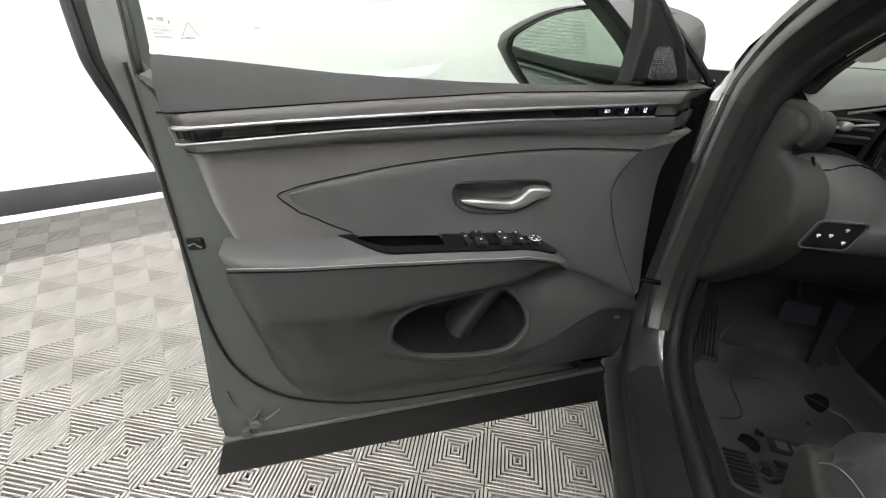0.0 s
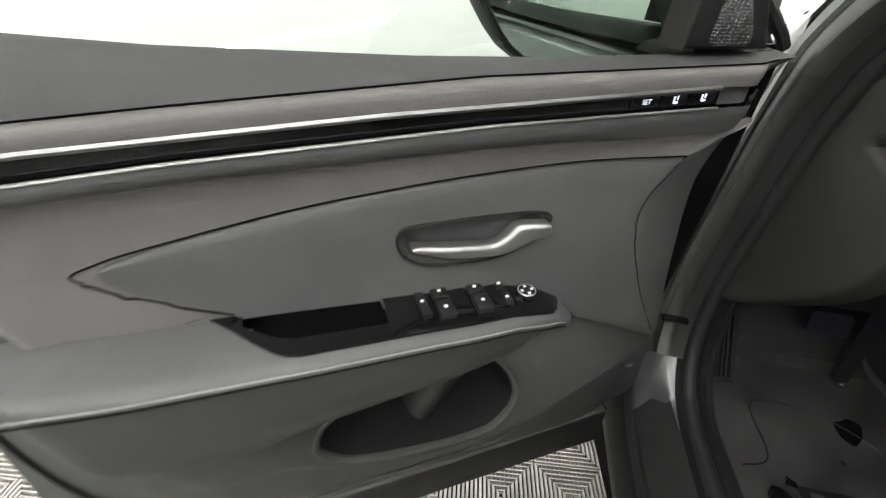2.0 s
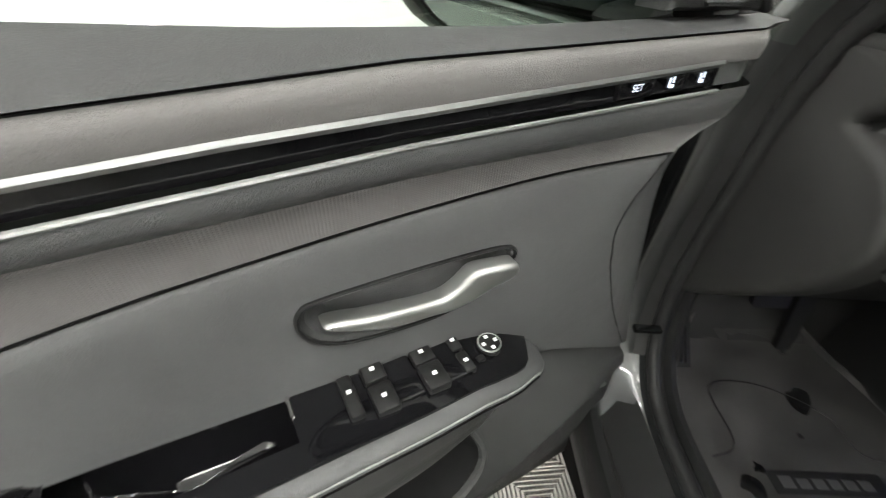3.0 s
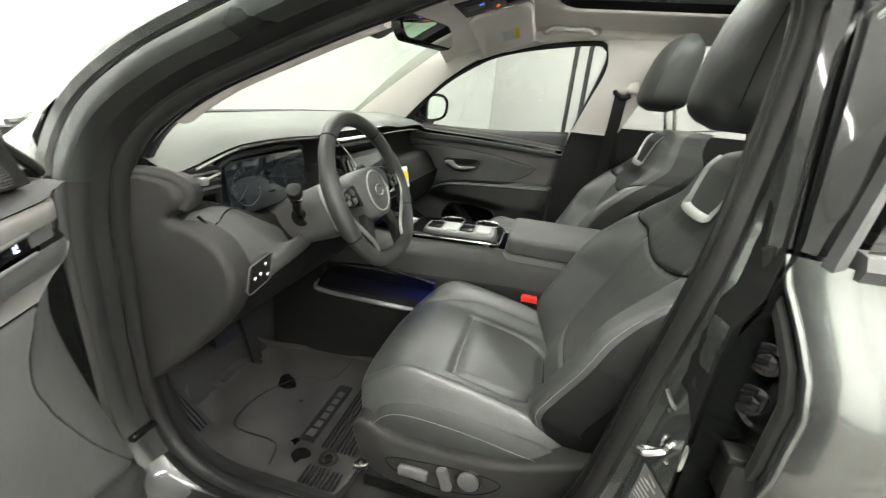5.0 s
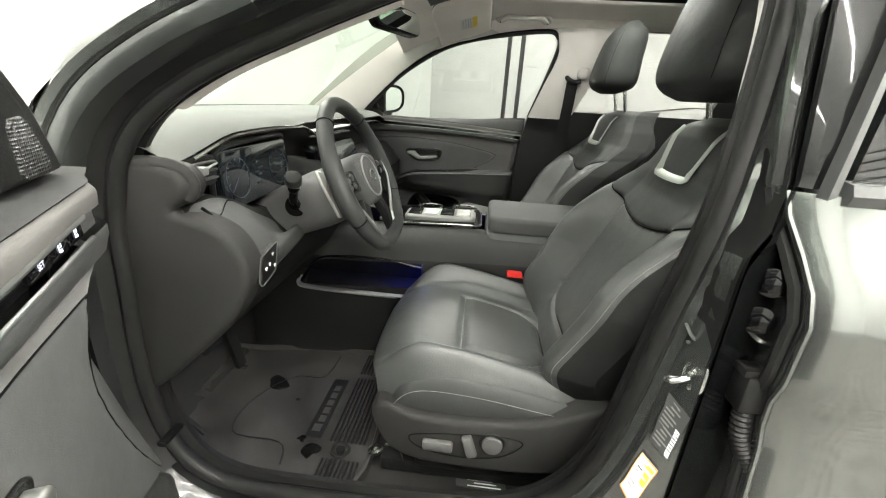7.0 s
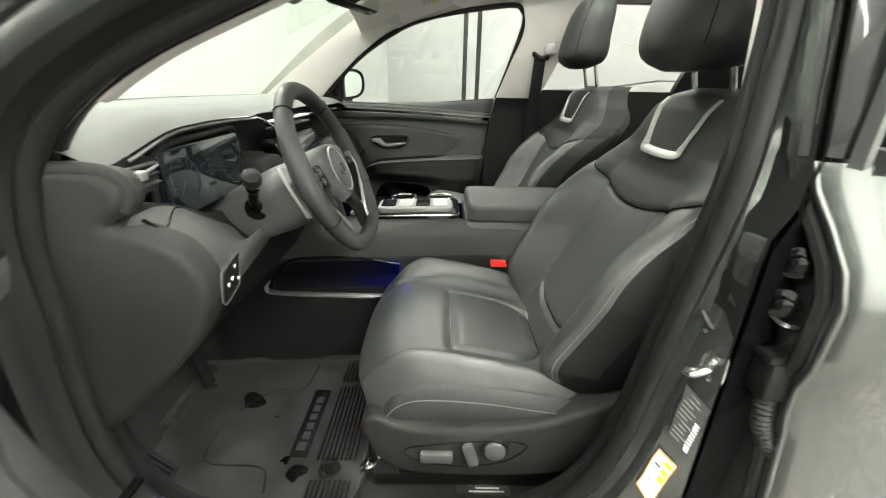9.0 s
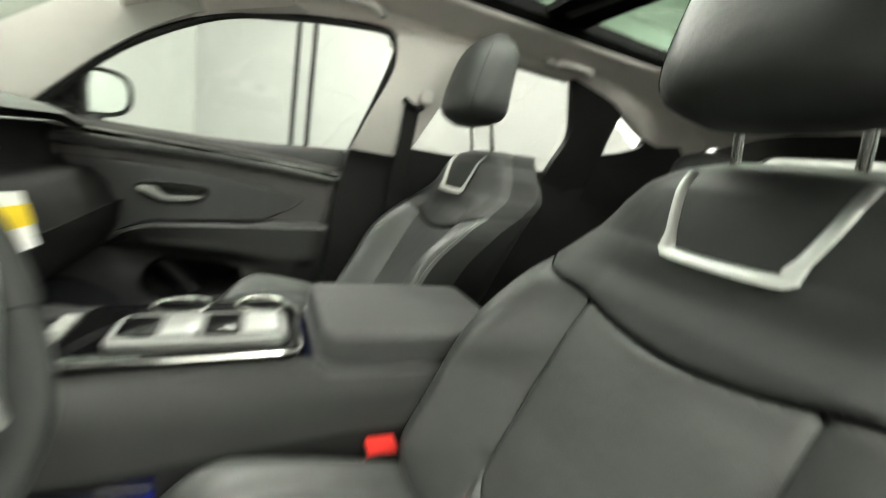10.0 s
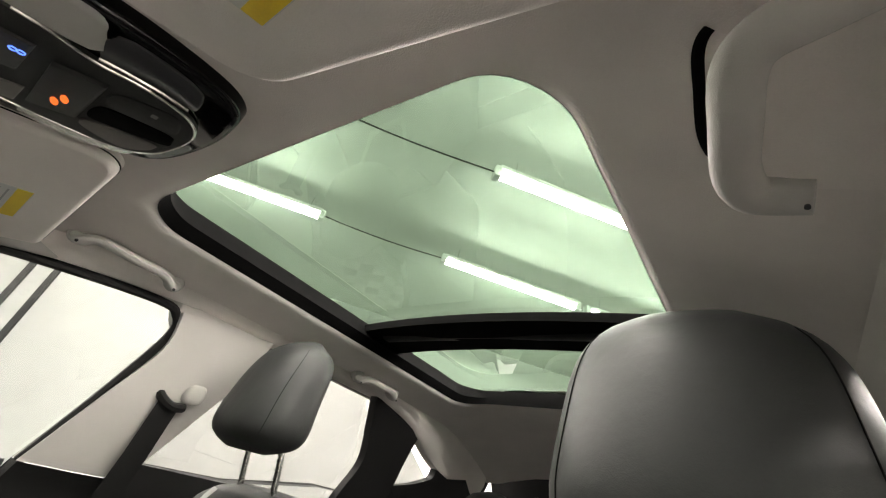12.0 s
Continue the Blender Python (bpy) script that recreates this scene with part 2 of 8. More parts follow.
def loft(rings, closed=True, cap=True, bm=None, skip=None):
    """A skin over rings of equal count. skip(i, j): faces to leave out."""
    bm = bm or bmesh.new()
    V = [[bm.verts.new(p) for p in r] for r in rings]
    n = len(rings[0])
    for i in range(len(V) - 1):
        for j in range(n if closed else n - 1):
            if skip and skip(i, j):
                continue
            k = (j + 1) % n
            bm.faces.new((V[i][j], V[i][k], V[i + 1][k], V[i + 1][j]))
    if cap and closed:
        bm.faces.new(list(reversed(V[0])))
        bm.faces.new(V[-1])
    return bm


def tidy(bm):
    bmesh.ops.recalc_face_normals(bm, faces=bm.faces)
    return bm


def tube(pts, r, seg=6, closed=False, bm=None, flat=1.0):
    """A round rod along the points; r may be a list. flat: its height to its width."""
    P = [Vector(p) for p in pts]
    n = len(P)
    rs = r if isinstance(r, (list, tuple)) else [r] * n
    rings, side = [], None
    for i in range(n):
        a = P[i - 1] if (i or closed) else P[i]
        b = P[(i + 1) % n] if (i < n - 1 or closed) else P[i]
        d = (b - a)
        d = d.normalized() if d.length > 1e-9 else Vector((0, 0, 1))
        if side is None:
            ref = Vector((0, 0, 1)) if abs(d.z) < 0.9 else Vector((1, 0, 0))
            side = d.cross(ref).normalized()
        side = (side - d * side.dot(d))
        side = side.normalized() if side.length > 1e-6 else d.orthogonal().normalized()
        up = side.cross(d)
        rings.append([P[i] + rs[i] * (math.cos(2 * math.pi * k / seg) * side + flat * math.sin(2 * math.pi * k / seg) * up) for k in range(seg)])
    if closed:
        rings.append(rings[0])
    own = bmesh.new()
    loft(rings, True, not closed, own)
    if closed:
        bmesh.ops.remove_doubles(own, verts=own.verts, dist=1e-6)
    tidy(own)
    return join(bm, own)


def join(bm, other):
    if bm is None:
        return other
    me = bpy.data.meshes.new("joint")
    other.to_mesh(me)
    other.free()
    bm.from_mesh(me)
    bpy.data.meshes.remove(me)
    return bm


def box(x0, x1, y0, y1, z0, z1, bev=0.0, seg=2, bm=None):
    own = bmesh.new()
    bmesh.ops.create_cube(own, size=1)
    for v in own.verts:
        v.co = ((x0 + x1) / 2 + v.co.x * (x1 - x0), (y0 + y1) / 2 + v.co.y * (y1 - y0), (z0 + z1) / 2 + v.co.z * (z1 - z0))
    if bev:
        bmesh.ops.bevel(own, geom=own.edges[:], offset=bev, segments=seg, profile=0.5, affect="EDGES")
    return join(bm, own)


def slab(poly, back, front, to, bev=0.002, seg=2, bm=None):
    """A plate with the outline poly (a, b), from depth back to depth front; to(a, b, d) gives its place."""
    own = bmesh.new()
    n = len(poly)
    A = [own.verts.new((p[0], p[1], back)) for p in poly]
    B = [own.verts.new((p[0], p[1], front)) for p in poly]
    own.faces.new(A)
    top = own.faces.new(B)
    for i in range(n):
        own.faces.new((A[i], A[(i + 1) % n], B[(i + 1) % n], B[i]))
    tidy(own)
    if bev:
        bmesh.ops.bevel(own, geom=list(top.edges), offset=bev, segments=seg, profile=0.5, affect="EDGES")
    for v in own.verts:
        v.co = to(*v.co)
    tidy(own)
    return join(bm, own)


def rrect(a0, a1, b0, b1, r, n=5):
    """The outline of a rectangle with round corners."""
    out = []
    for ca, cb, s in ((a1 - r, b1 - r, 0), (a0 + r, b1 - r, 90), (a0 + r, b0 + r, 180), (a1 - r, b0 + r, 270)):
        for k in range(n + 1):
            w = radians(s + 90 * k / n)
            out.append((ca + r * math.cos(w), cb + r * math.sin(w)))
    return out


def disc(c, axis, r, h, seg=24, bev=0.0, bm=None):
    """A short cylinder from c along axis."""
    own = bmesh.new()
    bmesh.ops.create_cone(own, cap_ends=True, segments=seg, radius1=r, radius2=r, depth=h)
    if bev:
        bmesh.ops.bevel(own, geom=[e for e in own.edges if len(e.link_faces) == 2 and e.calc_face_angle() > 1], offset=bev, segments=2, profile=0.5, affect="EDGES")
    q = Vector((0, 0, 1)).rotation_difference(Vector(axis).normalized()).to_matrix().to_4x4()
    own.transform(Matrix.Translation(Vector(c)) @ q @ Matrix.Translation((0, 0, h / 2)))
    return join(bm, own)


def inside(p, poly):
    x, y = p
    c = False
    for i in range(len(poly)):
        (x1, y1), (x2, y2) = poly[i - 1][:2], poly[i][:2]
        if (y1 > y) != (y2 > y) and x < (x2 - x1) * (y - y1) / (y2 - y1) + x1:
            c = not c
    return c
# ---- the hall: it stands turned to the car ----
TURN_HALL = radians(51.5)
E1 = Vector((math.cos(TURN_HALL), math.sin(TURN_HALL), 0))
E2 = Vector((-math.sin(TURN_HALL), math.cos(TURN_HALL), 0))


def hall(a, b, z):
    return E1 * a + E2 * b + Vector((0, 0, z))


HM = Matrix.Rotation(TURN_HALL, 4, "Z")
A0, A1, B0, B1, HIGH = -4.6, 5.2, -4.2, 4.2, 3.12


def hbox(*a, **k):
    bm = box(*a, **k)
    bm.transform(HM)
    return bm


solo("wall_north", hbox(A0 - 0.2, A1 + 0.2, B1, B1 + 0.2, 0, HIGH + 0.2), WALLPAINT, "plain white painted hall wall above a black band", "wall", kind="structure")
# the south wall's weaker light is put into its paint
solo("wall_south", hbox(A0 - 0.2, A1 + 0.2, B0 - 0.2, B0, 0, HIGH + 0.2), WALL_DIMMED, "plain white painted hall wall with a dark door frame", "wall", kind="structure")
solo("wall_east", hbox(A1, A1 + 0.2, B0, B1, 0, HIGH + 0.2), WALLPAINT, "plain white painted hall end wall", "wall", kind="structure")
solo("wall_west", hbox(A0 - 0.2, A0, B0, B1, 0, HIGH + 0.2), WALLPAINT, "white hall wall behind a ribbed roller door", "wall", kind="structure")
solo("ceiling", hbox(A0 - 0.2, A1 + 0.2, B0 - 0.2, B1 + 0.2, HIGH, HIGH + 0.12), CEIL, "pale grey hall ceiling", "ceiling", kind="structure")
for nm, bx, m, lab in (
        ("baseboard", (A0, A1, B1 - 0.012, B1, 0.042, 0.19), BAND, "black rubber band along the foot of a white wall"),
        ("trim", (A0, A1, B1 - 0.02, B1, 0.0, 0.040), WALLPAINT, "white painted kerb strip below a black band"),
        ("baseboard", (A0, A1, B0, B0 + 0.012, 0.0, 0.19), BAND, "black rubber band along the foot of a white wall"),
        ("baseboard", (A1 - 0.012, A1, B0 + 0.02, B1 - 0.02, 0.0, 0.19), BAND, "black rubber band along the foot of a white wall"),
        ("baseboard", (A0, A0 + 0.012, B0 + 0.02, B1 - 0.02, 0.0, 0.2), BAND, "black rubber band along the foot of a white wall")):
    solo(nm, hbox(*bx, bev=0.003), m, lab, "baseboard", kind="structure")
for a in (3.26, 3.50):
    solo("trim", hbox(a, a + 0.06, B0, B0 + 0.03, 0.28, 2.75, bev=0.004), BAND, "dark upright strip of a door frame on a white wall", "door frame", kind="structure")
solo("trim", hbox(3.56, 4.6, B0, B0 + 0.03, 2.69, 2.75, bev=0.004), BAND, "dark head strip of a door frame on a white wall", "door frame", kind="structure")

solo("trim", hbox(A0, A0 + 0.03, -2.55, -2.43, 0.2, 3.0, bev=0.004), BAND, "dark upright strip on a white wall", "door frame", kind="structure")
roller = thing("roller_door", hall(A0 + 0.03, -0.3, 0.2), "white ribbed metal roller door in the hall wall", "garage door", kind="structure", m=HM)
for k in range(34):
    z = 0.22 + k * 0.075
    part("slat", box(A0 + 0.005, A0 + 0.035, -0.4, 3.0, z, z + 0.066, bev=0.012), WALLPAINT, roller)

# ceiling lamps in rows
lamp0 = thing("ceiling_lamp", (0, 0, 0), "white fluorescent tube lamp hung below the ceiling", "ceiling lamp", group="ceiling lamps")
part("tube", tube([(-0.59 + 0.1 * k, 0, -0.02) for k in range(12)] + [(0.59, 0, -0.02)], 0.022, 10), TUBE, lamp0, "lit fluorescent tube")
part("housing", box(-0.61, 0.61, -0.05, 0.05, 0.004, 0.028, bev=0.006), WHITEPRINT, lamp0)
for s in (-1, 1):
    part("end_cap", box(s * 0.615 - 0.022, s * 0.615 + 0.022, -0.034, 0.034, -0.045, 0.032, bev=0.006), WHITEPRINT, lamp0)
    part("hanger", tube([(s * 0.5, 0, 0.028), (s * 0.5, 0, 0.14)], 0.003, 5), STEEL, lamp0)
# row 0.1 is filled with added lamps to brighten the open door
spots = [(a, b) for b in (-2.18, -1.05, 0.1, 1.25, 2.4) for a in ((-3.55, -2.30, -0.97, 1.29, 2.55) if b != 0.1 else (-3.55, -2.30, -1.05, 0.2, 1.45, 2.7, 3.95))]
for a, b in spots:
    copy_thing(lamp0, Matrix.Translation(hall(a, b, HIGH - 0.14)) @ HM)
for o in (*lamp0.children, lamp0):
    bpy.data.objects.remove(o)
for a0, a1, b in ((-0.34, 0.66, -2.18), (-0.34, 0.66, -1.05)):
    solo("lamp_cable", tube([hall(a0 + (a1 - a0) * k / 8, b, HIGH - 0.14 - 0.02 * math.sin(math.pi * k / 8)) for k in range(9)], 0.005, 6), DARKPRINT, "thin dark cable between two ceiling lamps", "cable", base=hall(a0, b, HIGH - 0.15))
# ---- the front doors: own measures u (from the hinge to the rear edge), w (inwards), z ----
U, W = Vector((-0.866, -0.5, 0)), Vector((0.5, -0.866, 0))
DM = Matrix(((U.x, W.x, 0, -1.18 * W.x), (U.y, W.y, 0, -1.18 * W.y), (0, 0, 1, 0), (0, 0, 0, 1)))
PM = Matrix(((0, -1, 0, 0.69), (-1, 0, 0, 1.449), (0, 0, 1, 0), (0, 0, 0, 1)))


def lin(*pairs):
    xs, ys = [p[0] for p in pairs], [p[1] for p in pairs]
    return lambda u: float(np.interp(u, xs, ys))


belt = lin((0.29, 1.146), (0.43, 1.144), (0.665, 1.140), (0.8, 1.142), (0.99, 1.15), (1.136, 1.162), (1.23, 1.168))
t1 = lin((0.40, 1.134), (0.471, 1.133), (0.754, 1.127), (0.993, 1.112), (1.22, 1.096))
s_top = lin((0.40, 1.115), (0.494, 1.114), (0.837, 1.102), (1.066, 1.089), (1.22, 1.078))
s_bot = lin((0.40, 1.096), (0.489, 1.095), (0.749, 1.090), (0.995, 1.077), (1.22, 1.059))
b_low = lin((0.40, 1.064), (0.443, 1.064), (0.745, 1.066), (0.997, 1.057), (1.22, 1.042))


def soft(*pairs):
    """Like lin, rounded at the corners."""
    f = lin(*pairs)
    return lambda u: (f(u - 0.016) + f(u - 0.008) + f(u) + f(u + 0.008) + f(u + 0.016)) / 5


arm_top = lin((0.37, 0.700), (0.386, 0.708), (0.434, 0.732), (0.50, 0.762), (0.56, 0.790), (0.579, 0.806), (0.60, 0.832), (0.638, 0.856), (0.668, 0.868), (0.70, 0.876), (0.75, 0.880), (0.80, 0.885), (0.95, 0.896), (1.05, 0.899), (1.15, 0.904), (1.22, 0.900))
arm_out = soft((0.37, -0.030), (0.53, -0.020), (0.565, -0.012), (0.60, 0.018), (0.66, 0.042), (0.75, 0.049), (0.93, 0.056), (1.08, 0.054), (1.16, 0.048), (1.195, 0.036), (1.22, 0.004))
under_w = soft((0.37, -0.031), (0.56, -0.022), (0.60, -0.016), (0.64, 0.0), (0.68, 0.030), (0.75, 0.044), (0.95, 0.058), (1.1, 0.056), (1.16, 0.050), (1.22, 0.008))
under_z = soft((0.37, 0.694), (0.434, 0.726), (0.56, 0.786), (0.60, 0.797), (0.66, 0.815), (0.75, 0.815), (0.95, 0.805), (1.22, 0.80))
nook_w = soft((0.37, -0.026), (0.434, -0.016), (0.50, -0.008), (0.58, -0.010), (0.62, -0.022), (0.70, -0.010), (0.78, 0.002), (0.88, 0.014), (0.95, 0.036), (1.0, 0.048), (1.1, 0.048), (1.22, 0.002))
nook_z = soft((0.37, 0.685), (0.434, 0.716), (0.50, 0.745), (0.58, 0.778), (0.62, 0.772), (0.70, 0.775), (0.95, 0.772), (1.22, 0.770))
slope_w = soft((0.37, -0.016), (0.434, 0.000), (0.50, 0.016), (0.588, 0.014), (0.64, 0.010), (0.70, 0.010), (0.85, 0.018), (0.95, 0.036), (1.0, 0.041), (1.1, 0.040), (1.22, -0.004))
slope_z = soft((0.37, 0.678), (0.434, 0.708), (0.50, 0.733), (0.588, 0.745), (0.64, 0.728), (0.70, 0.725), (0.95, 0.738), (1.22, 0.738))
crest_w = soft((0.37, -0.012), (0.434, 0.008), (0.50, 0.028), (0.56, 0.035), (0.66, 0.035), (0.90, 0.035), (1.08, 0.033), (1.15, 0.018), (1.22, -0.016))
crest_z = soft((0.37, 0.66), (0.434, 0.694), (0.50, 0.718), (0.562, 0.697), (0.619, 0.655), (0.66, 0.645), (0.80, 0.647), (0.90, 0.674), (0.96, 0.70), (1.22, 0.70))
cheek = lin((0.70, 0.375), (0.713, 0.386), (0.811, 0.451), (0.899, 0.500), (0.93, 0.513), (0.959, 0.523), (0.986, 0.519), (1.010, 0.505), (1.033, 0.484), (1.05, 0.452), (1.06, 0.42), (1.15, 0.36))
low_z = lin((0.37, 0.50), (1.22, 0.505))
rear_end = lin((0.49, 0.96), (0.505, 1.02), (0.525, 1.065), (0.563, 1.112), (0.60, 1.132), (0.647, 1.148), (0.782, 1.167), (0.892, 1.174), (0.95, 1.190), (1.031, 1.197), (1.094, 1.206), (1.17, 1.212))
INS = [(0.484, 1.034), (0.62, 1.040), (0.741, 1.036), (0.83, 1.029), (0.918, 1.019), (1.032, 0.998), (1.070, 0.988), (1.088, 0.980),
       (1.082, 0.970), (1.061, 0.950), (1.019, 0.926), (0.985, 0.909)]
INS_FRONT = [(0.484, 1.033), (0.505, 1.010), (0.519, 0.986), (0.523, 0.959), (0.513, 0.93), (0.500, 0.899), (0.451, 0.811), (0.386, 0.713)]
ins_low = lin((0.985, 0.905), (1.019, 0.926), (1.061, 0.950), (1.082, 0.970), (1.088, 0.980), (1.22, 0.985))


def door_profile(u):
    """The section of the door's trim at u, from the glass down to the lower edge: (w, z) and the name of the piece."""
    bz, a, b, c, d, at, ao, lz = belt(u), t1(u), s_top(u), s_bot(u), b_low(u), arm_top(u), arm_out(u), low_z(u)
    end = sm(1.185, 1.219, u)
    fr = sm(0.455, 0.405, u) + 0.6 * sm(0.41, 0.37, u)
    k = -0.030 * end
    kf = k - 0.034 * fr
    rows = []

    def seg(name, pts, n, smooth=False):
        if smooth:
            pts = [(q.x, q.y) for q in cr([(p[0], p[1], 0) for p in pts], 5)]
        for i in range(n):
            t = i / (n - 1)
            q = t * (len(pts) - 1)
            j = min(int(q), len(pts) - 2)
            f = q - j
            rows.append((name, pts[j][0] * (1 - f) + pts[j + 1][0] * f, pts[j][1] * (1 - f) + pts[j + 1][1] * f))

    seg("upper_trim", [(-0.084, bz - 0.032), (-0.060, bz - 0.012)] + [(-0.050 + 0.049 * t ** 0.85 + kf * .4 * t, bz - 0.0072 - max(0.001, bz - a - 0.0092) * t ** 1.6) for t in (0, 0.15, 0.3, 0.45, 0.6, 0.75, 0.9, 1.0)], 13)
    seg("soft_strip", [(-0.004 + kf * .4, a + 0.0005), (0.003 + kf * .6, a - 0.003), (0.005 + kf * .8, (a + b) / 2), (0.004 + kf, b)], 6)
    seg("gloss_strip", [(-0.003 + kf, b - 0.0005), (-0.002 + kf, c + 0.0005)], 3)
    seg("lower_band", [(0.007 + kf, c), (0.007 + kf, c - 0.010), (0.001 + kf, d + 0.003), (-0.009 + kf, d)], 7)
    mid = at + 0.004
    top = float(np.interp(u, [p[0] for p in INS[:8]], [p[1] for p in INS[:8]])) if u < 1.088 else 0.9803
    low = mid if u <= 0.985 else max(mid, min(ins_low(u) - 0.0003, 0.980))
    top = max(top, low + 0.0003)
    roll = lambda z: -0.054 * max(0.0, (cheek(z) - u) / 0.13) ** 1.05

    def field(z):
        f = (d - z) / max(0.02, d - mid)
        return -0.012 - 0.007 * math.sin(math.pi * min(1, f * 1.1)) * 0.5 - 0.010 * sm(0.35, 1.0, f) + k + roll(z)
    seg("cloth_panel", [(-0.010 + kf * .6, d - 0.0005)] + [(field(d + (top - d) * t), d + (top - d) * t) for t in (0.08, 0.3, 0.55, 0.8, 1.0)], 8)
    seg("insert_panel", [(field(top) - 0.004 * (0.484 < u < 1.085), top - 0.0001)] + [(field(top + (low - top) * t) + 0.0035 * sm(0, 0.1, t) * sm(0, 0.02, top - low), top + (low - top) * t) for t in [0.02, 0.06] + [0.1 * q for q in range(1, 11)]], 24)
    seg("cloth_panel", [(field(low + (mid - low) * t), low + (mid - low) * t - 0.0001) for t in (0, 0.5, 1)], 4)
    r0 = roll(at)
    flush = sm(0.60, 0.56, u)
    q0 = field(mid)
    A = lambda w: w * (1 - flush) + (q0 - 0.002) * flush
    seg("armrest", [(q0 - 0.006 * (1 - flush), mid - 0.0005), (A(-0.022), at + 0.004), (A(ao * 0.5 - 0.004), at + 0.004), (A(ao * 0.80), at + 0.003), (A(ao * 0.95), at - 0.001), (A(ao), at - 0.006), (A(ao), at - 0.0105)], 18)
    cw, cz = crest_w(u) + r0 * .3, crest_z(u)
    e = 0.6 * k
    g = sm(0.74, 0.66, u)
    seg("lower_panel", [(A(ao) + 0.0005, at - 0.011), (under_w(u) * 0.5 + A(ao) * 0.5 + 0.001, (at - 0.011 + under_z(u)) / 2), (under_w(u) + r0 * .7 + e, under_z(u)), (nook_w(u) + r0 * .5 + e, nook_z(u)), (slope_w(u) + r0 * .4 + e, slope_z(u)), (cw + e, cz),
                        (cw - 0.004 * g - 0.003 + e, cz - 0.016), (cw * 0.75 - 0.004 + e, 0.60 - 0.02 * g), (cw * 0.4 - 0.010 + e, 0.555), (-0.026 + k, lz + 0.014), (-0.045, lz)], 112, True)
    return rows


POCKET = [(0.936, 0.720), (0.925, 0.752), (0.88, 0.768), (0.80, 0.774), (0.72, 0.772), (0.685, 0.755), (0.665, 0.730), (0.657, 0.701), (0.666, 0.676), (0.690, 0.655), (0.715, 0.647), (0.76, 0.646), (0.802, 0.650), (0.86, 0.661), (0.90, 0.676), (0.925, 0.698)]
PIECES = (("upper_trim", VINYL_UP, "padded charcoal upper door trim"), ("soft_strip", SOFT_TRIM, "matt grey padded strip"), ("gloss_strip", GLOSS, "gloss black trim strip"),
          ("lower_band", PLASTIC, "charcoal plastic band"), ("cloth_panel", FABRIC, "woven dark grey cloth panel"), ("insert_panel", VINYL, "smooth charcoal vinyl insert"),
          ("armrest", VINYL, "padded charcoal armrest"), ("lower_panel", PLASTIC_LOW, "moulded charcoal lower panel"))


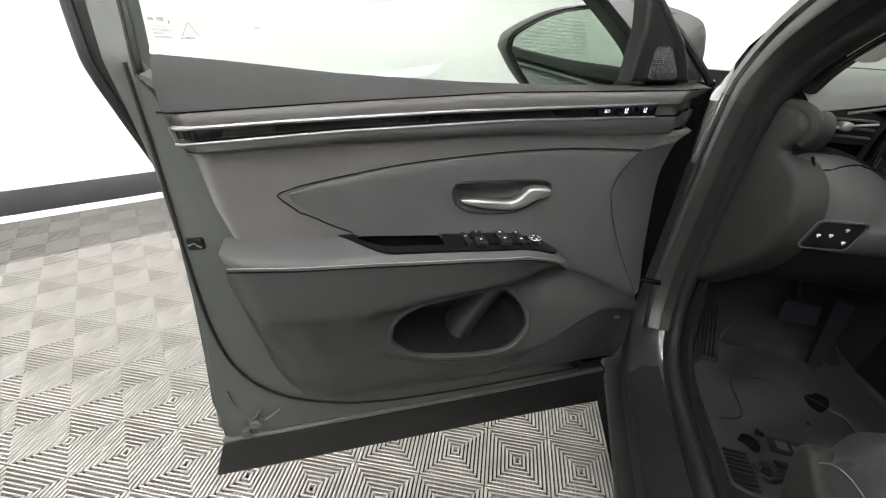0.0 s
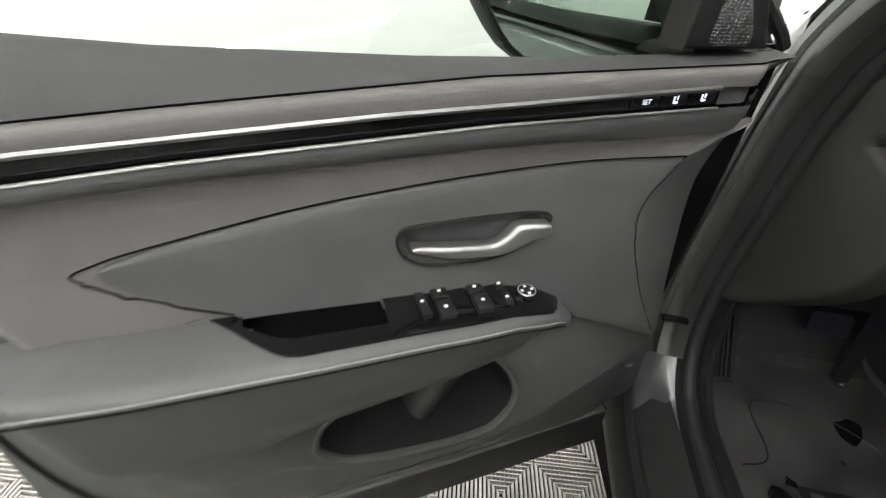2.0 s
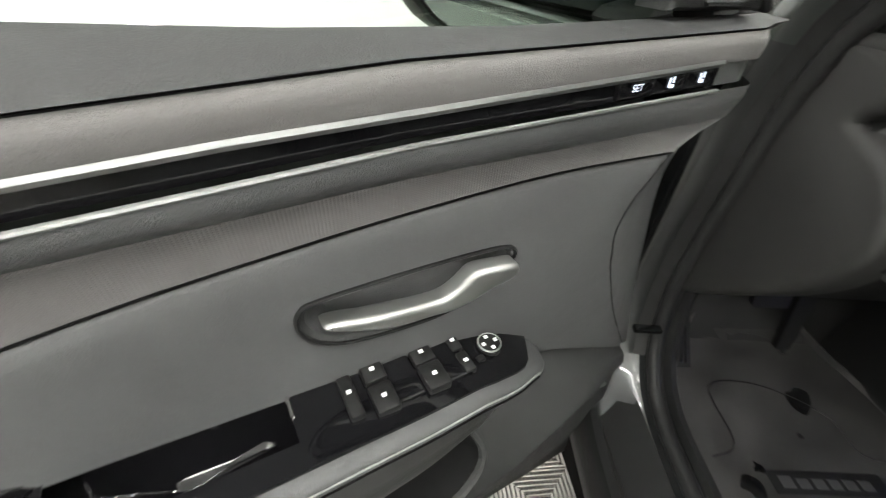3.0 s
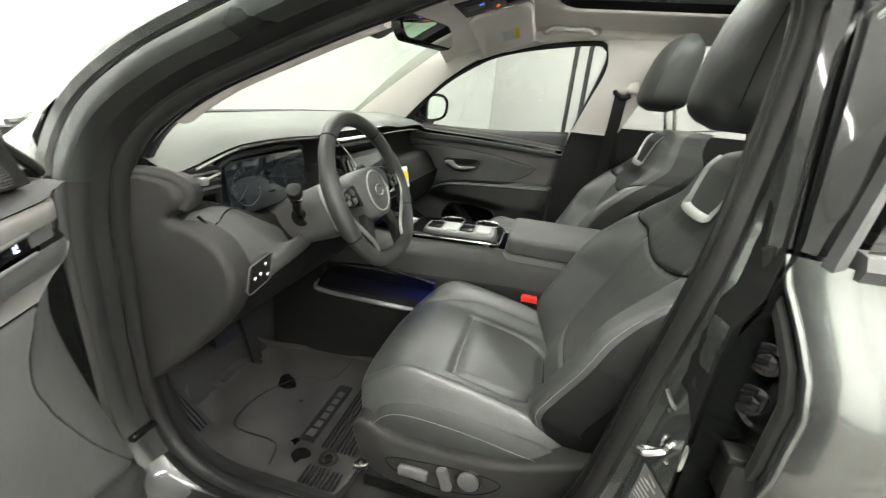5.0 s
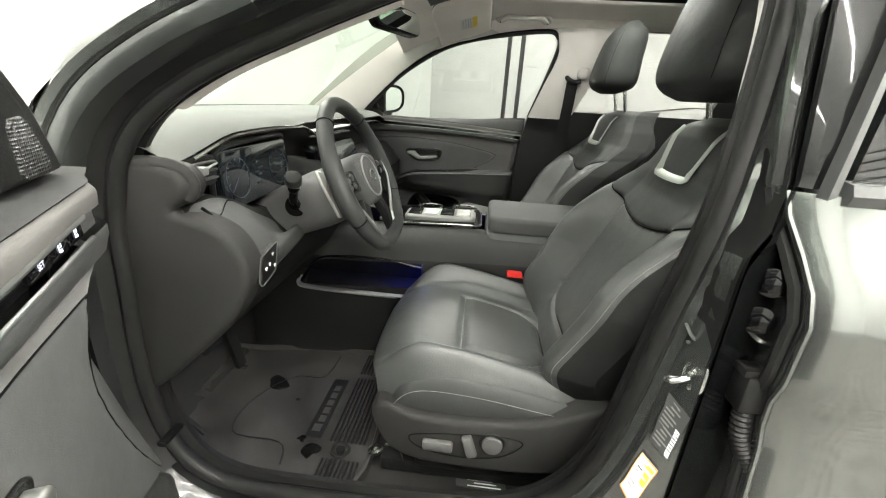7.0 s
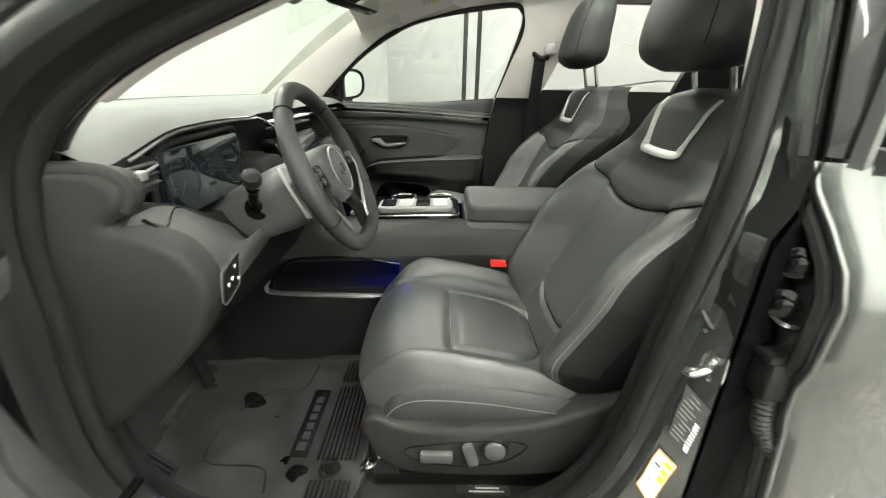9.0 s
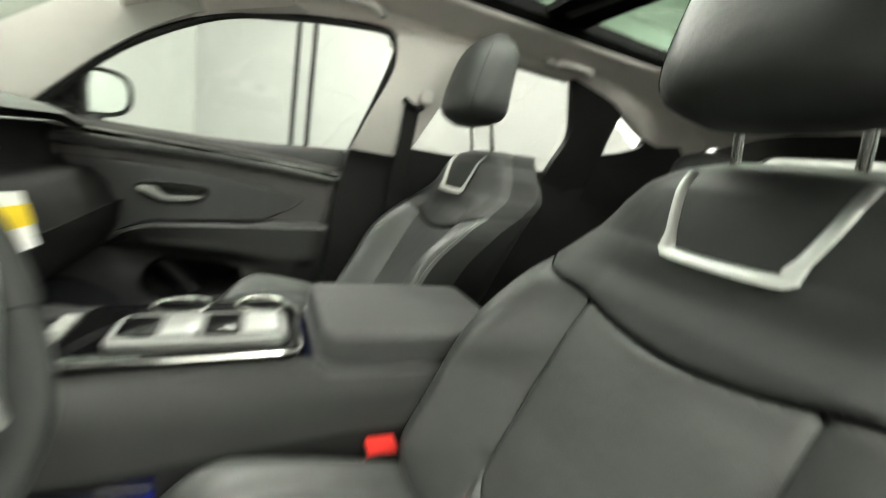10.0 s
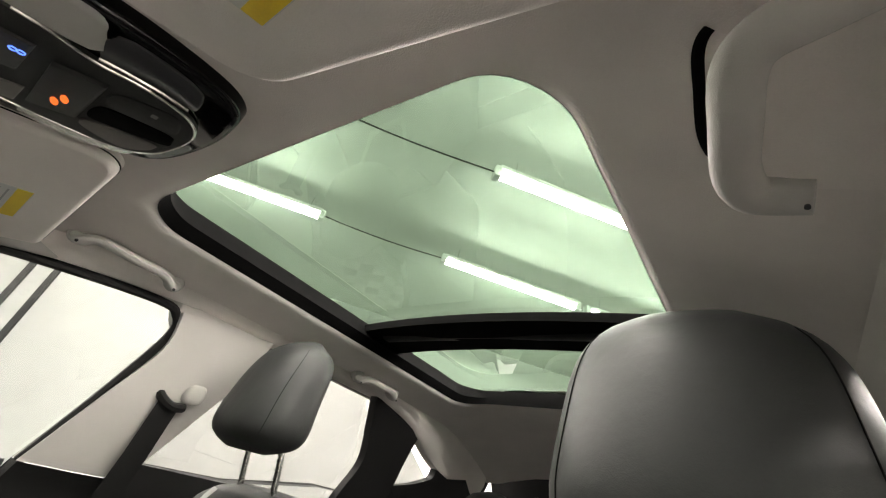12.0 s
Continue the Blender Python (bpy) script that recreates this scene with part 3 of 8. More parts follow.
def front_door(M, hand, label, base, opened):
    """A front door with its trim. hand: True for the driver's, which has the switches and the memory keys."""
    d = thing("car_door", base, label, "car door", m=M)
    us = sorted(set([0.37 + 0.0085 * k for k in range(101)] + [0.484, 0.985, 1.019, 1.061, 1.082, 1.088, 1.22] + [0.645 + 0.004 * k for k in range(74)]))
    prof = [door_profile(u) for u in us]
    order = [r[0] for r in prof[0]]
    pocket = cr([(p[0], p[1], 0) for p in POCKET], 4, True)
    hp = [(0.823, 0.968), (0.820, 0.983), (0.806, 0.988), (0.735, 0.989), (0.669, 0.986), (0.650, 0.978), (0.652, 0.966), (0.676, 0.942), (0.711, 0.928), (0.756, 0.929), (0.792, 0.935), (0.814, 0.949)]
    hp = [(p.x, p.y) for p in cr([(*p, 0) for p in hp], 4, True)]
    hin = [((p[0] - 0.738) * 0.985 + 0.738, (p[1] - 0.961) * 0.96 + 0.961) for p in hp]
    edge2 = [(Vector((a.x, a.y)), Vector((b.x, b.y))) for a, b in zip(pocket, pocket[1:] + pocket[:1])]

    @lru_cache(None)
    def hollow(x, z):
        """How far inside the pocket's outline a place lies."""
        if not inside((x, z), [(q.x, q.y) for q in pocket]):
            return 0.0
        v = Vector((x, z))
        best = 1.0
        for a, b in edge2:
            t = max(0.0, min(1.0, (v - a).dot(b - a) / (b - a).length_squared))
            best = min(best, (a + (b - a) * t - v).length)
        return best
    for name, m, lab in PIECES:
        idx = [i for i, n in enumerate(order) if n == name]
        cut = [q for q in range(len(idx) - 1) if idx[q + 1] != idx[q] + 1]
        warp = lambda u, z: u if u < 0.95 else 0.95 + (u - 0.95) * (rear_end(z) - 0.95) / (us[-1] - 0.95)
        rings = [[Vector((warp(u, r[i][2]), r[i][1], r[i][2])) for i in idx] for u, r in zip(us, prof)]

        def gone(i, j):
            c = (rings[i][j] + rings[i + 1][j + 1]) / 2
            if j in cut:
                return True
            if name == "insert_panel":
                return inside((c.x, c.z), hin)
            if name == "armrest":
                return 0.64 < c.x < 0.98 and -0.034 < c.y < -0.052 + (1 - 0.9 * sm(0.93, 1.03, c.x)) * (arm_out(c.x) * 0.80 + 0.037)
            if name == "gloss_strip":
                return c.x < 0.492
            return name == "lower_panel" and hollow(c.x, c.z) > 0.004
        if name == "lower_panel":
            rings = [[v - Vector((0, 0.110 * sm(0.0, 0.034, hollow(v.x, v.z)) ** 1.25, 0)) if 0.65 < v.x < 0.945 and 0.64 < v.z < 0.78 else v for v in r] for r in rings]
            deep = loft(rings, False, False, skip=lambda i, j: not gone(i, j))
            bmesh.ops.reverse_faces(deep, faces=deep.faces)

        if name == "gloss_strip":
            end = loft(rings, False, False, skip=lambda i, j: not gone(i, j))
            bmesh.ops.reverse_faces(end, faces=end.faces)
            part("strip_end", end, PLASTIC, d, "charcoal end beyond the gloss strip", 50)
        bm = loft(rings, False, False, skip=gone)
        bmesh.ops.reverse_faces(bm, faces=bm.faces)
        bmesh.ops.dissolve_degenerate(bm, edges=bm.edges, dist=0.00005)
        part(name, bm, m, d, lab, 50)

    def on(u, z, lift=0.0):
        """The trim's surface at u, z."""
        r = door_profile(u)
        zs = [q[2] for q in r][::-1]
        ws = [q[1] for q in r][::-1]
        return Vector((u, float(np.interp(z, zs, ws)) + lift, z))

    # seams
    part("seam", tube([on(p.x, p.y, 0.0) for p in cr([(*p, 0) for p in INS], 5)], 0.0011, 5), SEAM, d)
    part("seam", tube([on(p.x, p.y, 0.0) for p in cr([(*p, 0) for p in INS_FRONT], 5)], 0.0008, 5), SEAM, d)
    part("seam", tube([Vector((u, door_profile(u)[13][1], t1(u))) for u in us[4:-2]], 0.0014, 5), SEAM, d)
    ridge = [Vector((u, arm_out(u) * 0.985 + 0.0005, arm_top(u) - 0.0035)) for u in us if 0.615 < u < 1.165]
    part("stitching", tube(ridge, 0.0008, 5), PALE, d, "pale stitched seam along the armrest")
    part("seam", tube([q + Vector((0, 0.0006, -0.006)) for q in ridge], 0.0011, 5), SEAM, d)
    # bright lines above and below the gloss strip, closed by an end at the rear
    for f, r, o in ((s_top, 0.0034, 0.005), (s_bot, 0.0018, 0.010)):
        pts = [Vector((u, door_profile(u)[19][1] + o, f(u))) for u in us if 0.494 < u < 1.203]
        part("chrome_line", tube(pts, r, 8), SATIN_DIM, d)
    part("chrome_line", tube([Vector((1.200, -0.010, s_top(1.2))), Vector((1.196, -0.010, s_bot(1.2) + 0.001))], 0.0028, 6), SATIN_DIM, d)

    # handle in its shell
    to = lambda a, b, w: Vector((a, w, b))
    rim = [Vector((q[0], on(*q).y + 0.001, q[1])) for q in hp]
    rim_in = [Vector((0.738 + (q[0] - 0.738) * 0.93, on(*q).y - 0.003, 0.962 + (q[1] - 0.962) * 0.88)) for q in hp]
    bez = loft([[p + Vector((0, -0.006, 0)) for p in rim], rim, rim_in], True, False)
    part("handle_bezel", tidy(bez), PLASTIC_LOW, d, "black plastic rim round the handle")
    part("handle_rim", tube(rim, 0.0018, 6, True), PLASTIC_D, d)
    hc = Vector((0.738, 0, 0.962))
    bowl = loft([[Vector((hc.x + (p.x - hc.x) * s, p.y + w, hc.z + (p.z - hc.z) * s)) for p in rim_in] for s, w in ((1.0, 0.0), (0.96, -0.008), (0.86, -0.024), (0.6, -0.034), (0.3, -0.037), (0.02, -0.038))], True, False)
    part("handle_bowl", tidy(bowl), PLASTIC, d, "charcoal hollow behind the handle")
    lev = [(p.x, p.y) for p in cr([(a, b, 0) for a, b in ((0.803, 0.956), (0.802, 0.949), (0.775, 0.942), (0.745, 0.937), (0.712, 0.936), (0.692, 0.944), (0.674, 0.956), (0.657, 0.961), (0.653, 0.968), (0.657, 0.975), (0.675, 0.977), (0.692, 0.975), (0.701, 0.964), (0.712, 0.954), (0.728, 0.951), (0.765, 0.955))], 3, True)]
    lb = slab(lev, -0.024, -0.009, to, 0.0045, 4)
    for v in lb.verts:
        v.co.y += 0.012 * sm(0.73, 0.66, v.co.x) - 0.008 * sm(0.76, 0.81, v.co.x)
    part("door_handle", lb, HANDLE, d, "satin silver pull handle")

    # gloss black switch plate on the armrest
    def plate(u, v, lift=0.0):
        """A place on the plate: v runs from the door's side (0) to the armrest's outer edge (1)."""
        w = -0.040 + v * (arm_out(u) * 0.80 + 0.037)
        return Vector((u, w, arm_top(u) + 0.0075 - 0.001 * v + lift))
    usp = [0.578 + 0.0125 * k for k in range(37)]
    vs = [k / 8 for k in range(9)]

    def vspan(u):
        lo = 0.0
        hi = min(1.0, sm(0.572, 0.64, u)) * (1 - 0.9 * sm(0.93, 1.03, u))
        return lo, max(hi, 0.03)
    cup = (0.832, 0.982, 0.30, 0.86) if hand else (0.70, 0.90, 0.3, 0.9)

    def cupgone(i, j):
        u = (usp[i] + usp[i + 1]) / 2
        lo, hi = vspan(u)
        v = lo + (hi - lo) * (vs[j] + vs[j + 1]) / 2
        return cup[0] + 0.01 < u < cup[1] + 0.0 and j in (1, 2, 3, 4, 5)
    rings = [[plate(u, vspan(u)[0] + (vspan(u)[1] - vspan(u)[0]) * v) for v in vs] for u in usp]
    bm = loft(rings, False, False, skip=cupgone)
    bmesh.ops.recalc_face_normals(bm, faces=bm.faces)
    skirt = loft([[r[-1] for r in rings], [r[-1] + Vector((0, 0.001, -0.014)) for r in rings]], False, False)
    riser = loft([[r[0] for r in rings], [r[0] + Vector((0, 0.019 * sm(0.57, 0.64, r[0].x), 0.019 * sm(0.58, 0.67, r[0].x) * sm(1.03, 0.96, r[0].x))) for r in rings]], False, False)
    part("switch_plate", join(join(bm, skirt), riser), GLOSS, d, "gloss black switch plate")
    part("chrome_line", tube([r[-1] + Vector((0, 0.001, -0.007)) for r in rings[4:-3]], 0.0019, 6), CHROME, d)
    if True:
        # pull cup
        ua = [u for u in usp if cup[0] < u < cup[1] + 0.02]
        edge = [plate(u, vspan(u)[1] * 1 / 8) for u in ua] + [plate(u, vspan(u)[1] * 6 / 8) for u in reversed(ua)]
        cen = sum(edge, Vector()) / len(edge)
        cupm = loft([[cen + (p - cen) * s + Vector((0, 0, h)) for p in edge] for s, h in ((1.0, 0.0), (0.97, -0.02), (0.93, -0.05), (0.0, -0.055))], True, False)
        part("pull_cup", cupm, GLOSS, d, "deep black pull cup")
        part("chrome_line", tube([plate(u, vspan(u)[1] * 1 / 8, 0.0015) for u in ua], 0.0026, 6), CHROME, d)
        part("chrome_line", tube([plate(ua[0], vspan(ua[0])[1] * (1 + k) / 8, 0.0005) for k in range(4)], 0.0018, 6), CHROME, d)
    if hand:
        def key(u0, u1, v0, v1, h=0.008, mt=None, icon=True, slope=0.0):
            a, b = plate(u0, v0), plate(u1, v1)
            c = plate((u0 + u1) / 2, (v0 + v1) / 2)
            bm = box(-(u1 - u0) / 2, (u1 - u0) / 2, a.y - c.y, b.y - c.y, -0.006, h, bev=0.0022)
            for v in bm.verts:
                v.co.z += slope * v.co.y
            bm.transform(Matrix.Translation(c))
            o = part("switch", bm, mt or PLASTIC_D, d, "black window switch")
            if icon:
                i = box(-0.0019, 0.0019, -0.0016, 0.0016, h + 0.0002 + slope * 0.0, h + 0.0008)
                i.transform(Matrix.Translation(c))
                part("icon", i, WHITEPRINT, o)
        for u0, u1 in ((0.712, 0.733), (0.758, 0.778)):
            pit = box(-0.02, 0.02, -0.024, 0.024, -0.004, 0.0015, bev=0.003)
            pit.transform(Matrix.Translation(plate((u0 + u1) / 2 - 0.006, 0.48)))
            part("switch_well", pit, GLOSS, d)
        key(0.793, 0.804, 0.20, 0.78, 0.004, slope=0.1)
        key(0.766, 0.785, 0.20, 0.48, 0.006)
        key(0.766, 0.785, 0.51, 0.84, 0.006)
        key(0.721, 0.741, 0.20, 0.48, 0.006)
        key(0.721, 0.741, 0.51, 0.84, 0.008)
        key(0.693, 0.704, 0.18, 0.48, 0.005)
        key(0.693, 0.704, 0.51, 0.80, 0.005)
        kb = disc(plate(0.665, 0.52, -0.002), (0, 0, 1), 0.0115, 0.009, 24, 0.0015)
        knob = part("mirror_knob", kb, PLASTIC_D, d, "round mirror adjuster with white arrows")
        part("knob_rim", tube([plate(0.665, 0.52, 0.0065) + 0.0108 * Vector((math.cos(a), math.sin(a), 0)) for a in [k * math.pi / 8 for k in range(16)]], 0.0009, 5, True), SATIN, knob)
        for k in range(4):
            a = k * math.pi / 2
            i = box(-0.0017, 0.0017, -0.0017, 0.0017, 0.0068, 0.0076)
            i.transform(Matrix.Translation(plate(0.665, 0.52) + 0.0065 * Vector((math.cos(a), math.sin(a), 0))))
            part("arrow", i, WHITEPRINT, knob)
        sbb = box(-0.004, 0.004, -0.003, 0.003, -0.002, 0.003, bev=0.001)
        sbb.transform(Matrix.Translation(plate(0.682, 0.66)))
        part("switch", sbb, PLASTIC_D, d)
        # memory keys in the strip
        tilt = lambda a, b, w: Vector((a, w + 0.001 * (s_top(a) - b) / (s_top(a) - s_bot(a)), b))
        for n, u in enumerate((0.583, 0.548, 0.513)):
            kb = slab(rrect(u - 0.0168, u + 0.0168, s_bot(u) + 0.0015, s_top(u) - 0.002, 0.001, 2), -0.012, -0.0005, tilt, 0.0012)
            kk = part("memory_key", kb, GLOSS, d, "gloss black memory key")
            if n == 0:
                curve = bpy.data.curves.new("set_text", "FONT")
                curve.body, curve.size, curve.align_x, curve.align_y = "SET", 0.0068, "CENTER", "CENTER"
                tmp = bpy.data.objects.new("set_text", curve)
                me = tmp.to_mesh()
                tb = bmesh.new()
                tb.from_mesh(me)
                tmp.to_mesh_clear()
                bpy.data.objects.remove(tmp)
                tb.transform(Matrix(((-1, 0, 0, u), (0, 0, 1, 0.0004), (0, 1, 0, (s_top(u) + s_bot(u)) / 2), (0, 0, 0, 1))))
                for v in tb.verts:
                    v.co = tilt(v.co.x, v.co.z, v.co.y)
                part("lettering", tb, ICON, kk, "lit white letters")
            else:
                zc = (s_top(u) + s_bot(u)) / 2
                ib = None
                for q in ((-0.003, 0.0015, -0.0035, -0.0012), (0.0012, 0.0028, -0.003, 0.0035), (-0.0028, -0.0012, 0.000, 0.004)):
                    ib = slab([(u + q[0], zc + q[2]), (u + q[1], zc + q[2]), (u + q[1], zc + q[3]), (u + q[0], zc + q[3])], 0.0002, 0.0005, tilt, 0, bm=ib)
                part("icon", ib, ICON, kk)

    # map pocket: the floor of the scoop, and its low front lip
    # the hollow's shade is carried by its darker plastic
    part("map_pocket", deep, POCKET_SHADE, d, "open map pocket with bottle holder", 60)
    part("pocket_edge", tube([on(p.x, p.y, -0.0045) for p in pocket], 0.0062, 8, True), PLASTIC_LOW, d, "rounded edge of the map pocket")
    lipp = [p for p in pocket[16:] if p.y < 0.735 or p.x < 0.70]
    part("pocket_lip", tube([on(p.x, p.y, -0.001) for p in lipp], [0.0012 + 0.0032 * (1 - sm(0.67, 0.73, p.y)) for p in lipp], 8), PLASTIC_LOW, d)
    dv = tube(cr([(0.672, -0.060, 0.785), (0.705, -0.055, 0.752), (0.745, -0.050, 0.712), (0.785, -0.040, 0.668), (0.80, -0.034, 0.640)], 5), [0.027 + 0.0006 * q for q in range(21)], 14, flat=0.7)
    part("divider", dv, PLASTIC_D, d, "slanted bottle holder divider")
    # speaker grille in the front lobe
    gr = [(0.718, 0.566), (0.670, 0.603), (0.618, 0.643), (0.580, 0.671), (0.551, 0.686), (0.50, 0.697), (0.448, 0.690), (0.428, 0.664), (0.423, 0.632), (0.436, 0.585), (0.460, 0.552), (0.529, 0.527), (0.632, 0.520), (0.69, 0.535)]
    gp = cr([(p[0], p[1], 0) for p in gr], 4, True)
    gc = Vector((0.555, 0.600))
    rings = []
    for s0, h in ((1.0, -0.001), (0.992, 0.0022), (0.8, 0.0026), (0.6, 0.0026), (0.4, 0.0026), (0.2, 0.0026), (0.02, 0.0026)):
        rings.append([on(*(gc + (Vector((p.x, p.y)) - gc) * s0), h) for p in gp])
    part("speaker_grille", tidy(loft(rings, True, False)), GRILLE, d, "black perforated speaker grille")
    part("speaker_badge", slab([(0.447, 0.672), (0.425, 0.667), (0.425, 0.661), (0.447, 0.666)], on(0.436, 0.667).y, on(0.436, 0.667).y + 0.004, to, 0.0005), SATIN, d)
    # front cheek of the trim, beside the hinge
    edge = [[Vector((0.371, q[1], q[2])), Vector((0.362, q[1] - 0.018, q[2])), Vector((0.356, min(q[1] - 0.02, -0.07), q[2]))] for q in door_profile(0.37)]
    part("front_cheek", tidy(loft(edge, False, False)), PLASTIC_D, d, "black plastic cheek at the hinge end")
    # steel shell
    out = [(0.50, 1.096), (0.52, 0.9), (0.50, 0.6), (0.46, 0.45), (0.372, 0.42), (1.262, 0.405), (1.270, 0.42), (1.268, 0.50), (1.272, 0.54), (1.260, 0.66), (1.250, 0.78), (1.244, 0.90), (1.246, 1.0), (1.248, 1.06), (1.236, 1.144), (1.212, 1.105)]
    rin = [(0.79 + (q[0] - 0.79) * 0.40, 0.80 + (q[1] - 0.80) * 0.54) for q in out]
    shell = tidy(loft([[to(*q, w) for q in (out if n else rin)] for n, w in ((0, -0.128), (1, -0.128), (1, -0.040), (0, -0.040), (0, -0.128))], True, False))
    bmesh.ops.remove_doubles(shell, verts=shell.verts, dist=1e-5)
    bmesh.ops.bevel(shell, geom=[e for e in shell.edges if e.calc_face_angle(0) > 1.2], offset=0.010, segments=3, affect="EDGES")
    part("door_shell", shell, PAINT_IN, d, "painted steel door frame")
    part("hinge_edge", slab([(0.292, 1.140), (0.288, 0.9), (0.292, 0.6), (0.30, 0.43), (0.40, 0.42), (0.40, 1.14)], -0.135, -0.088, to, 0.008, 2), BLACKPAINT, d, "painted hinge edge")
    skin = [(0.285, 1.098), (0.278, 0.8), (0.285, 0.42), (0.30, 0.36), (1.300, 0.340), (1.312, 0.37), (1.300, 0.50), (1.296, 0.545), (1.284, 0.66), (1.272, 0.78), (1.266, 0.90), (1.268, 1.0), (1.274, 1.04), (1.288, 1.08), (1.298, 1.105)]
    part("outer_skin", slab(skin, -0.185, -0.128, to, 0.008, 3), PAINT, d, "dark grey metallic outer panel")
    foot = [(0.37, 0.452), (0.36, 0.328), (0.50, 0.331), (1.302, 0.330), (1.300, 0.345), (1.272, 0.43)]
    part("bottom_seal", slab(foot, -0.070, -0.034, to, 0.004), RUBBER, d, "black rubber seal along the bottom edge")
    part("bottom_ledge", tube([(0.38, -0.040, 0.452), (0.7, -0.036, 0.447), (1.27, -0.040, 0.437)], 0.007, 6), PAINT_IN, d)
    # rubber seal round the rear and lower edge
    part("door_seal", tube(cr([(1.238, -0.038, 1.15), (1.236, -0.038, 1.0), (1.236, -0.038, 0.85), (1.230, -0.038, 0.72), (1.208, -0.036, 0.63), (1.16, -0.036, 0.56), (1.09, -0.036, 0.515), (0.98, -0.036, 0.482), (0.8, -0.036, 0.470), (0.45, -0.036, 0.474)], 6), 0.0028, 6), RUBBER, d)
    # pressed dimples and screws in the lower rear corner
    for u, z, r in ((1.201, 0.478, 0.011), (1.222, 0.452, 0.010)):
        bt = part("screw", disc((u, -0.040, z), (0, 1, 0), r, 0.012, 12, 0.002), PAINT_IN, d, "steel screw")
        part("washer", disc((u, -0.041, z), (0, 1, 0), r * 1.5, 0.003, 16, 0.001), PAINT_IN, bt)
    for pts in (((1.236, -0.041, 0.575), (1.233, -0.041, 0.545), (1.226, -0.041, 0.525)), ((1.185, -0.041, 0.515), (1.195, -0.041, 0.50), (1.20, -0.041, 0.485)), ((1.15, -0.041, 0.505), (1.17, -0.041, 0.488), (1.185, -0.041, 0.478))):
        part("rib", tube(cr(pts, 4), 0.006, 6, flat=0.5), PAINT_IN, d)
    # latch in the rear edge
    lt = part("latch", slab(rrect(1.206, 1.230, 0.888, 0.908, 0.003, 2), -0.045, -0.036, to, 0.002), GLOSS, d, "black latch mouth")
    part("latch_tongue", tube([(1.210, -0.034, 0.893), (1.219, -0.034, 0.902), (1.227, -0.034, 0.898)], 0.002, 5), STEEL, lt)
    # window frame and glass
    fr = [(0.34, 1.14), (0.44, 1.235), (0.62, 1.345), (0.85, 1.43), (1.05, 1.475), (1.20, 1.49), (1.310, 1.465), (1.322, 1.40), (1.309, 1.25), (1.294, 1.150), (1.276, 1.09), (1.252, 1.02)]
    fr_in = [(0.46, 1.145), (0.50, 1.200), (0.62, 1.290), (0.85, 1.378), (1.05, 1.425), (1.19, 1.44), (1.255, 1.425), (1.262, 1.36), (1.246, 1.25), (1.238, 1.150), (1.240, 1.09), (1.250, 1.02)]
    o = cr([(p[0], p[1], 0) for p in fr], 5)
    i = cr([(p[0], p[1], 0) for p in fr_in], 5)
    bow = lambda z: -0.10 - 0.38 * max(0.0, z - 1.15)
    pane = None
    if opened:
        rings, outer = [], []
        for a, b in zip(o, i):
            m = a.lerp(b, 0.45)
            outer.append([Vector((a.x, bow(a.y) - 0.02, a.y)), Vector((a.x - 0.004, bow(a.y) + 0.020, a.y)), Vector((m.x, bow(m.y) + 0.028, m.y)), Vector((m.x, bow(m.y) - 0.02, m.y))])
            rings.append([Vector((m.x, bow(m.y) - 0.02, m.y)), Vector((m.x, bow(m.y) + 0.040, m.y)), Vector((b.x, bow(b.y) + 0.045, b.y)), Vector((b.x, bow(b.y) - 0.03, b.y))])
        part("window_frame", tidy(loft(rings)), PAINT_IN, d, "painted upper window frame")
        part("outer_frame", tidy(loft(outer)), PLASTIC_M, d, "dark outer window frame")
        part("window_seal", tube([Vector((b.x, bow(b.y) + 0.03, b.y)) for b in i], 0.007, 8), RUBBER, d)
        part("window_seal", tube([Vector((a.x - 0.006, bow(a.y) + 0.034, a.y - 0.002)) for a in o], 0.007, 8), PLASTIC_D, d)
        gl = [Vector((p.x, bow(p.y) + 0.012, p.y)) for p in i if p.y > 1.14] + [Vector((1.21, -0.09, 1.10)), Vector((0.50, -0.09, 1.10))]
        bm = bmesh.new()
        bm.faces.new([bm.verts.new(p) for p in gl])
        pane = part("window_glass", bm, GLASS, d, "clear side window")
    else:
        op = cr([(0.44, 1.145, 0), (0.62, 1.31, 0), (0.80, 1.418, 0), (0.93, 1.462, 0), (1.08, 1.488, 0), (1.24, 1.506, 0), (1.285, 1.495, 0), (1.302, 1.455, 0), (1.275, 1.34, 0), (1.222, 1.165, 0)], 6)
        sx = lambda z: -0.015 + 0.36 * max(0.0, z - 1.13)
        part("window_seal", tube([Vector((p.x, sx(p.y), p.y)) for p in op], 0.010, 8), RUBBER, d, "black window seal")
        bm = bmesh.new()
        bm.faces.new([bm.verts.new(Vector((p.x, sx(p.y) - 0.03, p.y))) for p in op + [Vector((1.222, 1.10, 0)), Vector((0.44, 1.10, 0))]])
        pane = part("window_glass", bm, GLASS_SIDE, d, "clear side window")
